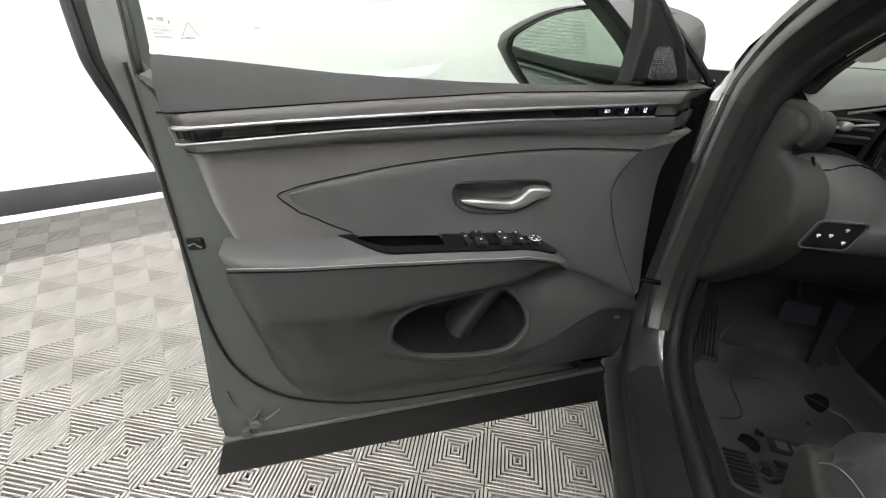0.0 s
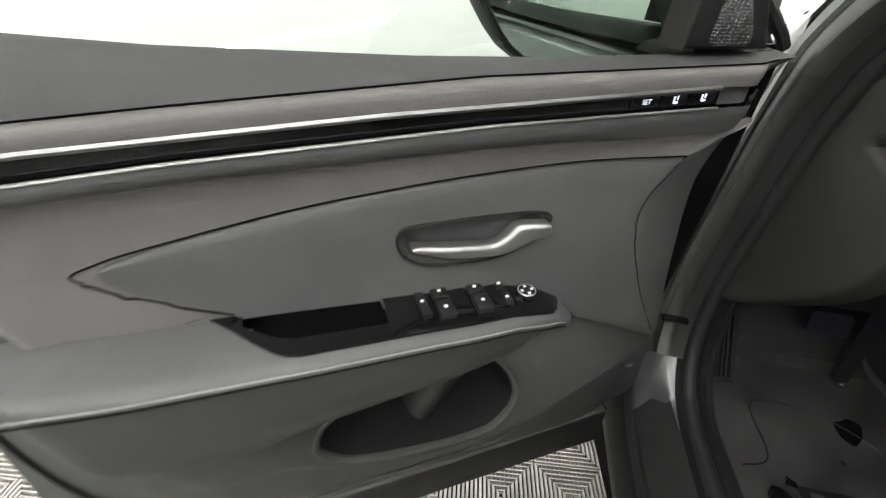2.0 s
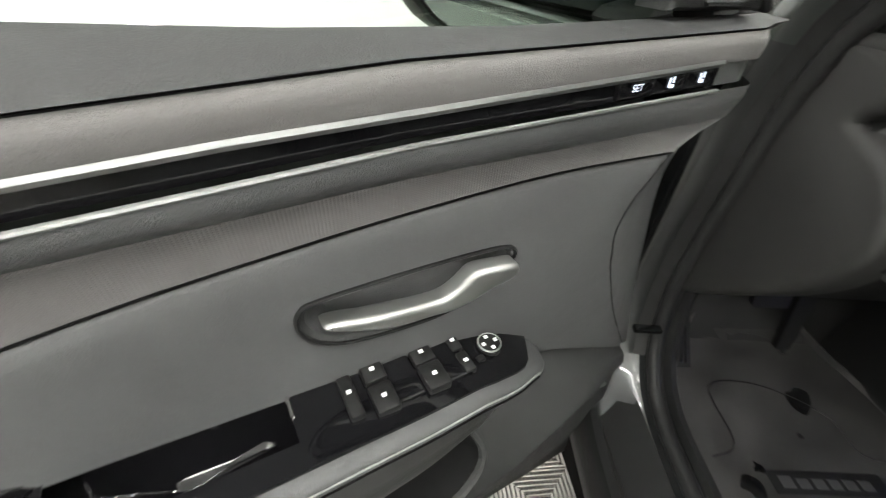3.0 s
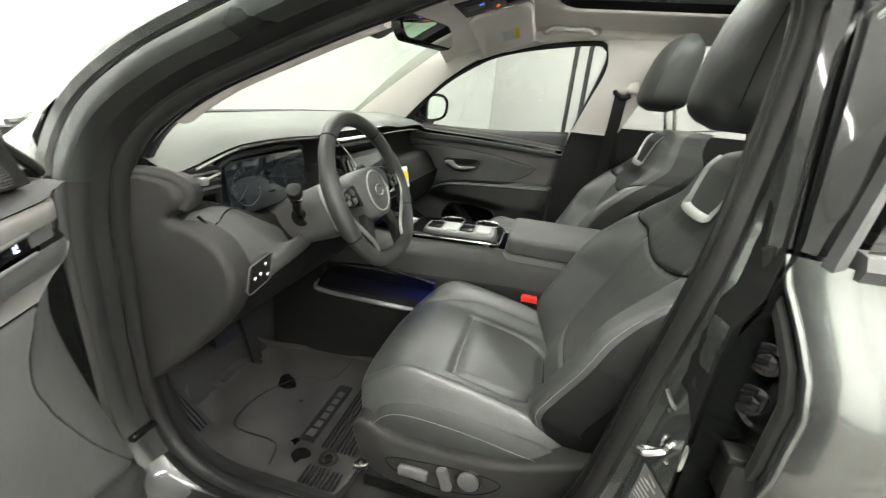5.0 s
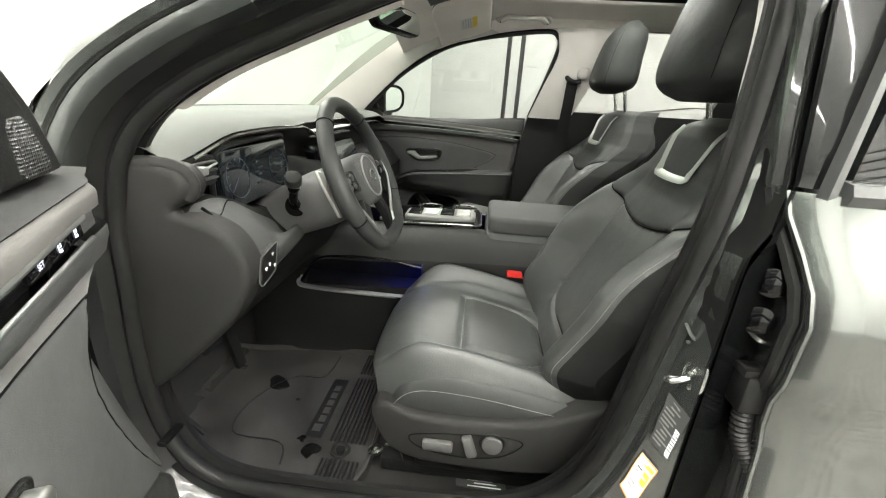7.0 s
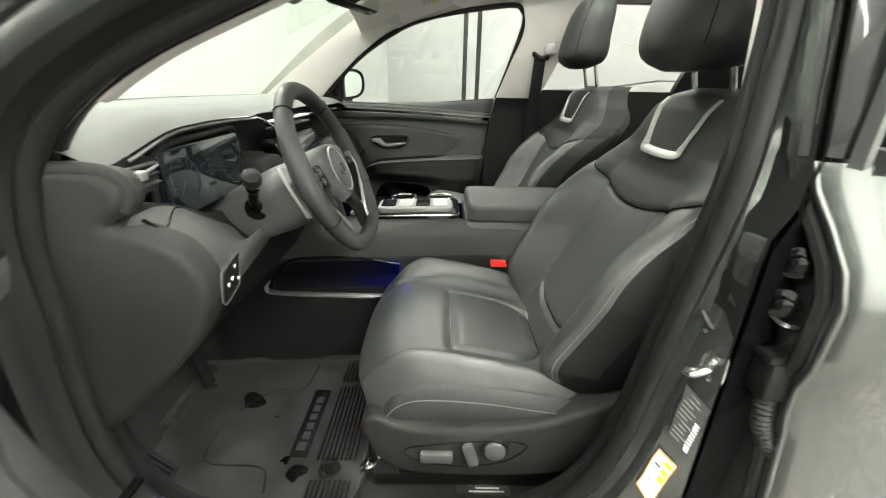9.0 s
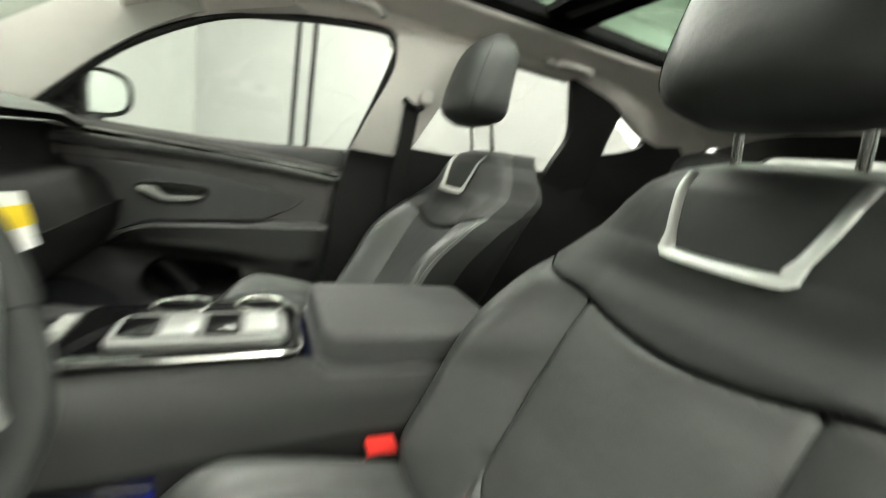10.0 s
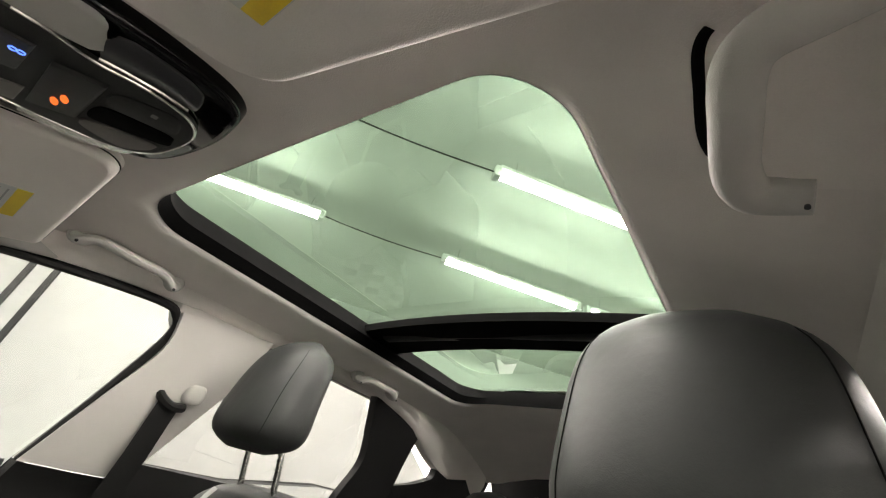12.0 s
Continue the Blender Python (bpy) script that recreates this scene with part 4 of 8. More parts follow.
    # etched marks at the glass's rear lower corner
    if hand:
        for q, (u, z, a, b) in enumerate(((1.208, 1.195, 0.004, 0.0022), (1.219, 1.195, 0.003, 0.0014), (1.198, 1.192, 0.001, 0.002), (1.211, 1.187, 0.008, 0.0007), (1.207, 1.183, 0.011, 0.0011), (1.212, 1.179, 0.006, 0.0006), (1.207, 1.175, 0.010, 0.0007), (1.175, 1.175, 0.006, 0.0009), (1.090, 1.190, 0.005, 0.0008), (1.092, 1.187, 0.003, 0.0008))):
            t = slab([(u - a, z - b), (u + a, z - b), (u + a, z + b), (u - a, z + b)], 0, 0.0004, lambda a, b, c: Vector((a, bow(b) + 0.0135 + c, b)), 0)
            part("etched_mark", t, ETCH, pane)
        tri = [Vector((1.175 + 0.014 * math.cos(w), bow(1.18) + 0.0135, 1.180 + 0.013 * math.sin(w))) for w in (math.pi / 2, math.pi * 7 / 6, math.pi * 11 / 6)]
        part("etched_mark", tube(tri, 0.0007, 4, True), ETCH, pane)
    # sail corner with tweeter
    sail = [(0.398, 1.142), (0.412, 1.170), (0.431, 1.202), (0.475, 1.245), (0.520, 1.280), (0.524, 1.27), (0.514, 1.22), (0.516, 1.142)]
    part("mirror_sail", slab([(q[0] + 0.016, q[1]) for q in sail], -0.062, -0.027, to, 0.008, 3), PLASTIC_D, d, "black triangular corner trim")
    tw = [(0.479, 1.150), (0.480, 1.188), (0.474, 1.195), (0.455, 1.196), (0.448, 1.192), (0.425, 1.158), (0.424, 1.150), (0.430, 1.146), (0.474, 1.146)]
    part("tweeter_grille", slab([(q[0] + 0.024, q[1]) for q in tw], -0.04, -0.0245, to, 0.002), GRILLE, d, "black perforated tweeter grille")
    # side mirror
    if opened:
        plane = lambda u: -0.220 - 0.80 * (u - 0.53)
        hull = cr([(0.668, 0, 1.176), (0.655, 0, 1.202), (0.590, 0, 1.242), (0.484, 0, 1.258), (0.414, 0, 1.244), (0.388, 0, 1.212), (0.380, 0, 1.118), (0.40, 0, 1.085), (0.50, 0, 1.075), (0.61, 0, 1.085), (0.662, 0, 1.150)], 4, True)
        hull = [Vector((q.x - 0.030, 0, q.z)) for q in hull]
        face = [Vector((0.50 + (max(q.x, 0.395) - 0.50) * 0.935, 0, 1.165 + (q.z - 1.165) * 0.91)) for q in hull]
        hc2 = Vector((0.50, 0, 1.165))
        shape = lambda q, s0, w: Vector((hc2.x + (q.x - hc2.x) * s0, plane(q.x) * 1.0 + w, hc2.z + (q.z - hc2.z) * s0))
        rings = [[shape(q, s0, w) for q in hull] for s0, w in ((0.3, -0.115), (0.7, -0.105), (0.90, -0.08), (0.985, -0.04), (1.0, -0.01), (0.985, 0.0), (0.955, -0.002))]
        rings.append([shape(q, 0.80, -0.004) for q in hull])
        house = part("mirror_housing", tidy(loft(rings, True, True)), PAINT_IN, d, "dark grey door mirror housing")
        bm = bmesh.new()
        domed = lambda q, s0: Vector((hc2.x + (q.x - hc2.x) * s0, plane(hc2.x + (q.x - hc2.x) * s0) + 0.009 - ((q.x - hc2.x) ** 2 + (q.z - hc2.z) ** 2) * s0 * s0 / 2.4, hc2.z + (q.z - hc2.z) * s0))
        bm = loft([[domed(q, s0) for q in face] for s0 in (1.0, 0.86, 0.72, 0.58, 0.44, 0.30, 0.16, 0.04)], True, False)
        bm.faces.new(list(bm.verts)[-len(face):])
        bmesh.ops.recalc_face_normals(bm, faces=bm.faces)
        part("mirror_glass", bm, MIRROR, house, "domed door mirror glass", 60)
        part("glass_rim", tube([Vector((q.x, plane(q.x) + 0.001, q.z)) for q in face], 0.003, 6, True), PLASTIC_D, house)
        part("mirror_arm", tube([(0.44, -0.07, 1.135), (0.44, -0.12, 1.12), (0.44, -0.19, 1.12)], [0.03, 0.028, 0.026], 10, flat=0.6), PLASTIC_D, d)
        return d, on
    mc = Vector((0.530, -0.120, 1.208))
    across, face_n = Vector((0.42, -0.907, 0)), Vector((0.907, 0.42, 0))
    rings = []
    for k, y in ((0.25, -0.10), (0.62, -0.094), (0.88, -0.072), (0.99, -0.03), (1.0, 0.0), (0.985, 0.014), (0.95, 0.018), (0.93, 0.012)):
        r = []
        for q in range(28):
            a = 2 * math.pi * q / 28
            px = 0.118 * math.copysign(abs(math.cos(a)) ** 0.75, math.cos(a))
            pz = 0.068 * math.copysign(abs(math.sin(a)) ** 0.75, math.sin(a))
            r.append(mc + across * (px * k) + face_n * y + Vector((0, 0, (pz + 0.06 * px) * k)))
        rings.append(r)
    house = part("mirror_housing", tidy(loft(rings, True, True)), PLASTIC_D, d, "door mirror housing")
    bm = bmesh.new()
    bm.faces.new([bm.verts.new(mc + (p - mc) * 0.86 + face_n * 0.004) for p in rings[-1]])
    bmesh.ops.recalc_face_normals(bm, faces=bm.faces)
    part("mirror_glass", bm, MIRROR, house, "door mirror glass")
    part("mirror_arm", tube([(0.50, -0.02, 1.135), (0.51, -0.07, 1.13), (0.53, -0.12, 1.14)], [0.03, 0.026, 0.024], 10, flat=0.6), PLASTIC_D, d)
    return d, on


GRILLE = mat("perforated_black", (0.014, 0.014, 0.014), 0.5, vary=0.1)
_nt = GRILLE.node_tree
_v = _nt.nodes.new("ShaderNodeTexVoronoi")
_v.inputs["Scale"].default_value = 330.0
_v.inputs["Randomness"].default_value = 0.15
_c = _nt.nodes.new("ShaderNodeTexCoord")
_nt.links.new(_c.outputs["Object"], _v.inputs["Vector"])
_b = _nt.nodes.new("ShaderNodeBump")
_b.inputs["Strength"].default_value, _b.inputs["Distance"].default_value = 1.0, 0.003
_nt.links.new(_v.outputs["Distance"], _b.inputs["Height"])
_nt.links.new(_b.outputs[0], _nt.nodes["Principled BSDF"].inputs["Normal"])
ETCH = mat("etched_glass_mark", (0.16, 0.17, 0.17), 0.8)

driver_door, dsurf = front_door(DM, True, "dark grey car door standing wide open, with charcoal trim", (-1.25, 0.75, 0.335), True)
passenger_door, psurf = front_door(PM, False, "closed passenger door with charcoal trim and chrome lines", (0.75, 0.7, 0.335), False)

# check strap and wiring sleeve between the open door and the pillar
solo("door_check_strap", box(-0.930, -0.89, 0.836, 0.848, 0.744, 0.752, bev=0.002), BLACKPAINT, "black steel check strap holding the open door", "door hardware", base=(-0.9, 0.84, 0.744))
# ---- the car's body round the driver's door opening ----
RING = [(0.990, 0.90), (0.978, 1.04), (0.930, 1.160), (0.835, 1.235), (0.70, 1.298), (0.56, 1.355), (0.42, 1.405), (0.28, 1.445), (0.16, 1.452), (0.084, 1.41),
        (0.080, 1.31), (0.108, 1.10), (0.137, 0.93), (0.172, 0.72), (0.215, 0.60), (0.28, 0.53), (0.37, 0.495), (0.55, 0.482), (0.75, 0.478), (0.88, 0.490), (0.955, 0.545), (0.992, 0.65), (0.998, 0.78)]
ring = [Vector((0, p.x, p.y)) for p in cr([(a, b, 0) for a, b in RING], 5, True)]
RN = len(ring)
rnorm = []
for i in range(RN):
    t = (ring[(i + 1) % RN] - ring[i - 1]).normalized()
    n = Vector((0, t.z, -t.y))
    if n.dot(ring[i] - Vector((0, 0.55, 0.95))) < 0:
        n = -n
    rnorm.append(n)
LEAN_IN = lambda z: 0.20 * max(0.0, z - 1.12)      # the cabin narrows above the belt line


def sweep(sec, lo=0, hi=None, closed=True):
    """Skin of a section (x, out) along the opening."""
    idx = list(range(RN)) + [0] if closed else list(range(lo, hi))
    rows = []
    for i in idx:
        p, n = ring[i % RN], rnorm[i % RN]
        row = []
        for x, o in sec:
            q = p + n * o
            if o >= 0.05:
                k = sm(0.42, 0.24, p.y) * sm(1.43, 1.34, p.z)
                yc = 0.072 + 0.024 * sm(1.12, 1.05, p.z) - (o - 0.05) * 0.2
                q.y = q.y * (1 - k) + yc * k
                q.z = q.z * (1 - k) + p.z * k
                x = x * (1 - k) + (-0.831 if o < 0.055 else -0.815) * k
                q.y -= 0.010 * k * (o > 0.055)
            elif o > 0.018:
                q.y = max(q.y, 0.076 + 0.024 * sm(1.12, 1.05, p.z)) if p.z < 1.38 and p.y < 0.25 else q.y
            row.append(Vector((x + LEAN_IN(p.z), q.y, q.z)))
        rows.append(row)
    bm = loft(rows, False, False)
    bmesh.ops.remove_doubles(bm, verts=bm.verts, dist=1e-6)
    return tidy(bm)


body = thing("car_body", (0, 0, 0.3), "dark grey metallic car body with the front door opening", "car body", kind="structure")
jsec = [(-0.765, -0.002), (-0.778, 0.010), (-0.790, 0.026), (-0.806, 0.030), (-0.830, 0.052), (-0.858, 0.060), (-0.870, 0.066), (-0.878, 0.078)]
low_f = [i for i in range(RN) if ring[i].y > 0.42 and ring[i].z < 1.02]
cut_a = min(i for i in low_f if i > RN // 2)
# one painted jamb in three tones: its shade is put into the colour
part("door_jamb", sweep(jsec[:4], 2, 37, False), JAMB_SHADE, body, "jamb under the roof rail, paint darkened for shade")
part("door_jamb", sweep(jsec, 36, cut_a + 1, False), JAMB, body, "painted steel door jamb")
part("door_jamb", sweep(jsec, cut_a, RN + 3, False), HINGE_SHADE, body, "jamb by the hinges, paint darkened for shade")
sealw = [(-0.772 + 0.016 * math.cos(a), 0.004 + 0.013 * math.sin(a)) for a in [k * math.pi / 5 for k in range(11)]]
part("opening_seal", sweep(sealw), RUBBER, body, "thick black rubber seal round the opening")
part("inner_lip", sweep([(-0.752, 0.012), (-0.742, -0.004), (-0.730, -0.002), (-0.722, 0.010), (-0.722, 0.05)]), PLASTIC_D, body, "black trim lip inside the seal")
sealw2 = [(-0.784, 0.012), (-0.798, 0.019), (-0.809, 0.024)]
# outer pillar and roof rail: from the hinge up over the door to the rear
top = [i for i in range(RN) if ring[i].z > 1.09 and ring[i].y > 0.22]
lo_i = min(top)
hi_i = max(top) + 1
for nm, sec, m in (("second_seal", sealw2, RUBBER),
                   ("pillar_edge", [(-0.806, 0.022), (-0.818, 0.024), (-0.832, 0.030), (-0.838, 0.042), (-0.838, 0.052)], JAMB_SHADE),
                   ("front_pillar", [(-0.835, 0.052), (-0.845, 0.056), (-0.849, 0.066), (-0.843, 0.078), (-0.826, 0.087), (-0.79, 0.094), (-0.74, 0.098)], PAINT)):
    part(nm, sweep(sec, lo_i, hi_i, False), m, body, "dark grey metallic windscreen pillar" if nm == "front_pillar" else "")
    # below the belt the same paint is darkened for shade
    part(nm, sweep(sec, -15, lo_i + 1, False), m if m is RUBBER else HINGE_SHADE, body, "hinge pillar, body paint darkened for shade" if m is PAINT else "")
part("pillar_lining", sweep([(-0.748, 0.004), (-0.738, -0.003), (-0.722, -0.006), (-0.705, -0.003), (-0.69, 0.012), (-0.68, 0.04)], lo_i + 5, hi_i - 12, False), TRIM_LIGHT, body, "light grey lining along the windscreen pillar")

# the wing's corner goes on from the pillar's foot towards the bonnet
wing = []
for k in range(9):
    p = Vector((0, 0.955 + 0.004 * k, 1.150 - 0.030 * k))
    e = Vector((-0.79, 0.93 + 0.066 * k, 1.272 - 0.0337 * k))
    a = Vector((-0.846 + LEAN_IN(p.z), p.y + 0.055, p.z + 0.02))
    wing.append([a, a.lerp(e, 0.3) + Vector((-0.022, 0, 0)), a.lerp(e, 0.65) + Vector((-0.022, 0, 0)), e, e + Vector((0.05, 0.01, 0.004))])
part("wing_corner", tidy(loft(wing, False, False)), PAINT, body, "dark grey metallic wing corner", 60)

# rear door ahead of the wheel, closed
def rd_edge(z):
    return float(np.interp(z, [0.36, 0.63, 0.80, 0.93, 1.01, 1.06, 1.135, 1.16], [0.016, 0.017, 0.010, 0.026, 0.024, 0.034, 0.062, 0.064]))


def rd_x(y, z):
    """The outer face of the rear door."""
    return -0.842 - 0.055 * sm(1.16, 1.0, z) + 0.020 * sm(0.93, 0.86, z) - 0.030 * sm(0.86, 0.60, z) + 0.05 * sm(0.52, 0.38, z) - 0.012 * sm(0.0, -0.5, y)


rear = thing("rear_car_door", (-0.88, -0.5, 0.35), "closed dark grey rear car door with dark glass", "car door")
zs = [0.36 + 0.02 * k for k in range(40)] + [1.15]
rows = []
for k in range(25):
    t = k / 24
    row = []
    for z in zs:
        y = rd_edge(z) * (1 - t) + (-0.98) * t
        r = 0.012 * (1 - sm(0, 0.03, t)) if k else 0.02
        row.append(Vector((rd_x(y, z) + r, y, z)))
    rows.append(row)
bm = loft([[p + Vector((0.09, 0.004, 0)) for p in rows[0]], [p + Vector((0.012, 0.006, 0)) for p in rows[0]]] + rows, False, False)
part("outer_skin", tidy(bm), PAINT, rear, "glossy dark grey metallic door skin", 60)
part("edge_seal", tube([rows[0][i] + Vector((0.02, 0.012, 0)) for i in range(0, len(zs), 2)], 0.007, 6), RUBBER, rear)
part("edge_hem", tube([rows[0][i] + Vector((0.004, 0.003, 0)) for i in range(0, len(zs), 2)], 0.0045, 8), PAINT, rear)
part("belt_moulding", tidy(loft([[Vector((-0.842 + x, y, 1.151 + z)) for x, z in ((-0.008, -0.010), (-0.012, 0.002), (-0.006, 0.014), (0.012, 0.016), (0.012, -0.010))] for y in (0.022, -0.2, -0.5, -0.98)])), PLASTIC, rear, "dark satin window moulding")
wx = lambda z: -0.838 + 0.27 * (z - 1.17)
gl = [(0.020, 1.158), (-0.98, 1.18), (-0.95, 1.36), (-0.75, 1.455), (-0.30, 1.485), (-0.055, 1.475), (-0.039, 1.38), (-0.007, 1.25)]
bm = bmesh.new()
bm.faces.new([bm.verts.new((wx(z), y, z)) for y, z in gl])
part("window_glass", bm, GLASS_DARK, rear, "dark privacy glass")
fr = [(0.044, 1.146), (0.016, 1.25), (-0.010, 1.36), (-0.026, 1.47), (-0.06, 1.502), (-0.30, 1.512), (-0.75, 1.48), (-0.98, 1.38)]
fi = [(0.033, 1.150), (0.007, 1.25), (-0.020, 1.36), (-0.036, 1.455), (-0.063, 1.480), (-0.30, 1.478), (-0.75, 1.448), (-0.95, 1.36)]
rows = [[Vector((wx(a[1]) - 0.006, *a)), Vector((wx(b[1]) - 0.004, *b)), Vector((wx(b[1]) + 0.03, *b)), Vector((wx(a[1]) + 0.03, *a))] for a, b in zip(cr([(0, *p) for p in fr], 4), cr([(0, *p) for p in fi], 4)) for a, b in (((a.y, a.z), (b.y, b.z)),)]
part("window_frame", tidy(loft(rows)), PLASTIC, rear, "grey rubber-faced window frame")

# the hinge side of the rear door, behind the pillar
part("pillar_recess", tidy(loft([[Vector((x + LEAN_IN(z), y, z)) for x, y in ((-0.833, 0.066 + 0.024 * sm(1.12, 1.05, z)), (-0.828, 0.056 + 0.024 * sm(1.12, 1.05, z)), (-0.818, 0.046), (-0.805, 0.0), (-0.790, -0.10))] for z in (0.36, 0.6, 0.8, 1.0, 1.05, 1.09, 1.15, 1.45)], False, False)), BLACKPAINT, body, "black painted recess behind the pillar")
for z in (1.034, 0.980):
    bolt = thing("hinge_bolt", (-0.824, 0.048, z), "dark painted hinge bolt on the door pillar", "bolt", group="rear door hinge bolts")
    ax = Vector((-0.85, 0.5, 0)).normalized()
    part("plate", disc((-0.822, 0.047, z), ax, 0.020, 0.006, 20, 0.002), GLOSS, bolt)
    part("head", disc(Vector((-0.822, 0.047, z)) + ax * 0.006, ax, 0.011, 0.008, 6, 0.001), GLOSS, bolt)
hinge = thing("hinge", (-0.83, 0.01, 0.96), "black painted steel hinge of the rear door", "hinge")
part("leaf", tube(cr([(-0.815, 0.048, 0.962), (-0.830, 0.040, 0.954), (-0.845, 0.030, 0.960), (-0.86, 0.016, 0.985)], 5), 0.010, 8, flat=0.6), BLACKPAINT, hinge)
part("pin", tube([(-0.850, 0.024, 0.950), (-0.850, 0.024, 1.045)], 0.007, 8), BLACKPAINT, hinge)
hs = thing("wiring_sleeve", (-0.82, 0.02, 0.7), "black ribbed rubber wiring sleeve with its plug", "wiring sleeve")
part("plug", box(-0.852, -0.810, 0.018, 0.054, 0.850, 0.908, bev=0.006), PLASTIC_D, hs)
part("clip", box(-0.848, -0.82, 0.014, 0.058, 0.905, 0.916, bev=0.002), PLASTIC_D, hs)
pts = cr([(-0.834, 0.034, 0.850), (-0.838, 0.030, 0.805), (-0.846, 0.014, 0.768), (-0.86, -0.010, 0.742)], 12)
part("sleeve", tube(pts, [0.0135 if k % 2 else 0.0105 for k in range(len(pts))], 10), RUBBER, hs)

# black sheet added to block the dark gap between pillar and rear window
cov = []
for z in (1.155, 1.20, 1.25, 1.36, 1.44, 1.50):
    yb = float(np.interp(z, [1.16, 1.25, 1.36, 1.47], [0.038, 0.011, -0.014, -0.030]))
    cov.append([Vector((-0.824 + LEAN_IN(z), 0.085, z)), Vector((-0.826 + LEAN_IN(z), 0.062, z)), Vector((wx(z) + 0.010, yb + 0.012, z)), Vector((wx(z) + 0.014, yb - 0.01, z))])
part("pillar_cover", tidy(loft(cov, False, False)), BLACKPAINT, body, "black sheet added to fill the gap behind the pillar")

# striker on the pillar
st = thing("door_striker", (-0.80, 0.095, 0.876), "zinc-plated door striker loop on the pillar", "striker")
sn = Vector((-0.80, 0.60, 0)).normalized()
sy = Vector((0.60, 0.80, 0)).normalized()
c = Vector((-0.815, 0.098, 0.876))
part("base_plate", slab([(q[0], q[1]) for q in rrect(-0.016, 0.016, -0.027, 0.027, 0.0155, 6)], 0, 0.004, lambda a, b, d: c + sy * a + Vector((0, 0, b)) + sn * d, 0.0012), STEEL, st)
for z in (-0.015, 0.015):
    part("screw", disc(c + Vector((0, 0, z)) + sn * 0.004, sn, 0.006, 0.004, 6, 0.0008), STEEL, st)
part("loop", tube(cr([c + sn * 0.004 + Vector((0, 0, 0.009)) + sy * 0.004, c + sn * 0.026 + Vector((0, 0, 0.010)) + sy * 0.006, c + sn * 0.038 + sy * 0.02 + Vector((0, 0, 0.003)), c + sn * 0.026 + sy * 0.030 + Vector((0, 0, -0.004)), c + sn * 0.004 + sy * 0.012 + Vector((0, 0, -0.009))], 5), 0.0045, 8), STEEL, st)
solo("jamb_clip", tube(cr([(-0.795, 0.120, 0.950), (-0.803, 0.112, 0.935), (-0.801, 0.104, 0.928), (-0.796, 0.112, 0.920)], 4), 0.0035, 6, flat=0.5), PAINT_IN, "painted clip on the door pillar", "clip", base=(-0.8, 0.11, 0.92))

# stickers on the pillar's face
def pillar_at(a, z):
    """A place on the pillar's face: a runs across it."""
    i = min((q for q in range(RN) if ring[q].y < 0.45), key=lambda q: abs(ring[q].z - z))
    p, n = ring[i], rnorm[i]
    a0 = p + n * 0.030
    k = sm(0.42, 0.24, p.y)
    y1 = (0.070 + 0.024 * sm(1.12, 1.05, z)) * k + (p + n * 0.052).y * (1 - k)
    q0, q1 = Vector((-0.806, a0.y, z)), Vector((-0.830, y1, z))
    return q0.lerp(q1, 0.06 + 0.88 * a) + Vector((-0.0022, 0.0016, 0))


def face_x(y, z):
    """The pillar's painted face."""
    p0, p1 = pillar_at(0.0, z), pillar_at(1.0, z)
    return p0.x + (p1.x - p0.x) * (y - p0.y) / (p1.y - p0.y)


for nm, c4, m, lab in (("data_sticker", ((0.123, 0.842), (0.097, 0.818), (0.106, 0.729), (0.132, 0.752)), DARKPRINT, "black data sticker with white printed lines on the pillar"),
                       ("tyre_sticker", ((0.137, 0.727), (0.113, 0.706), (0.133, 0.618), (0.156, 0.652)), WHITEPRINT, "white and orange tyre sticker on the pillar")):
    def spot(a, b, lift=0.0, c4=c4):
        """A place on the sticker: a across, b downwards."""
        q = [Vector(p) for p in c4]
        v = q[0].lerp(q[1], a).lerp(q[3].lerp(q[2], a), b)
        return Vector((face_x(v.x, v.y) - 0.0015 - lift, v.x + lift * 0.6, v.y))

    def patch(a0, a1, b0, b1, lift):
        return tidy(loft([[spot(a0 + (a1 - a0) * k / 4, b0 + (b1 - b0) * n / 4, lift) for k in range(5)] for n in range(5)], False, False))
    th = thing(nm, spot(0.5, 1.0), lab, "sticker")
    part("sheet", patch(0, 1, 0, 1, 0), m, th)
    if nm == "data_sticker":
        for k in range(11):
            part("print_line", patch(0.07, 0.60 + 0.12 * math.sin(k * 2.3), 0.05 + 0.082 * k, 0.085 + 0.082 * k, 0.0006), PALE, th)
        part("print_block", patch(0.74, 0.94, 0.38, 0.95, 0.0006), WHITEPRINT, th)
        for k in range(8):
            part("print_bar", patch(0.75, 0.93, 0.41 + 0.065 * k, 0.435 + 0.065 * k, 0.0009), DARKPRINT, th)
    else:
        for a0, a1, b0, b1, mm in ((0.0, 1.0, 0.0, 0.035, ORANGE), (0.0, 1.0, 0.965, 1.0, ORANGE), (0.0, 0.05, 0.035, 0.965, ORANGE), (0.95, 1.0, 0.035, 0.965, ORANGE), (0.10, 0.90, 0.08, 0.17, YELLOW), (0.55, 0.90, 0.24, 0.52, YELLOW),
                                   (0.12, 0.45, 0.26, 0.30, DARKPRINT), (0.12, 0.40, 0.36, 0.39, PALE), (0.14, 0.5, 0.62, 0.65, PALE), (0.14, 0.46, 0.72, 0.75, PALE)):
            part("print_block", patch(a0, a1, b0, b1, 0.0006), mm, th)

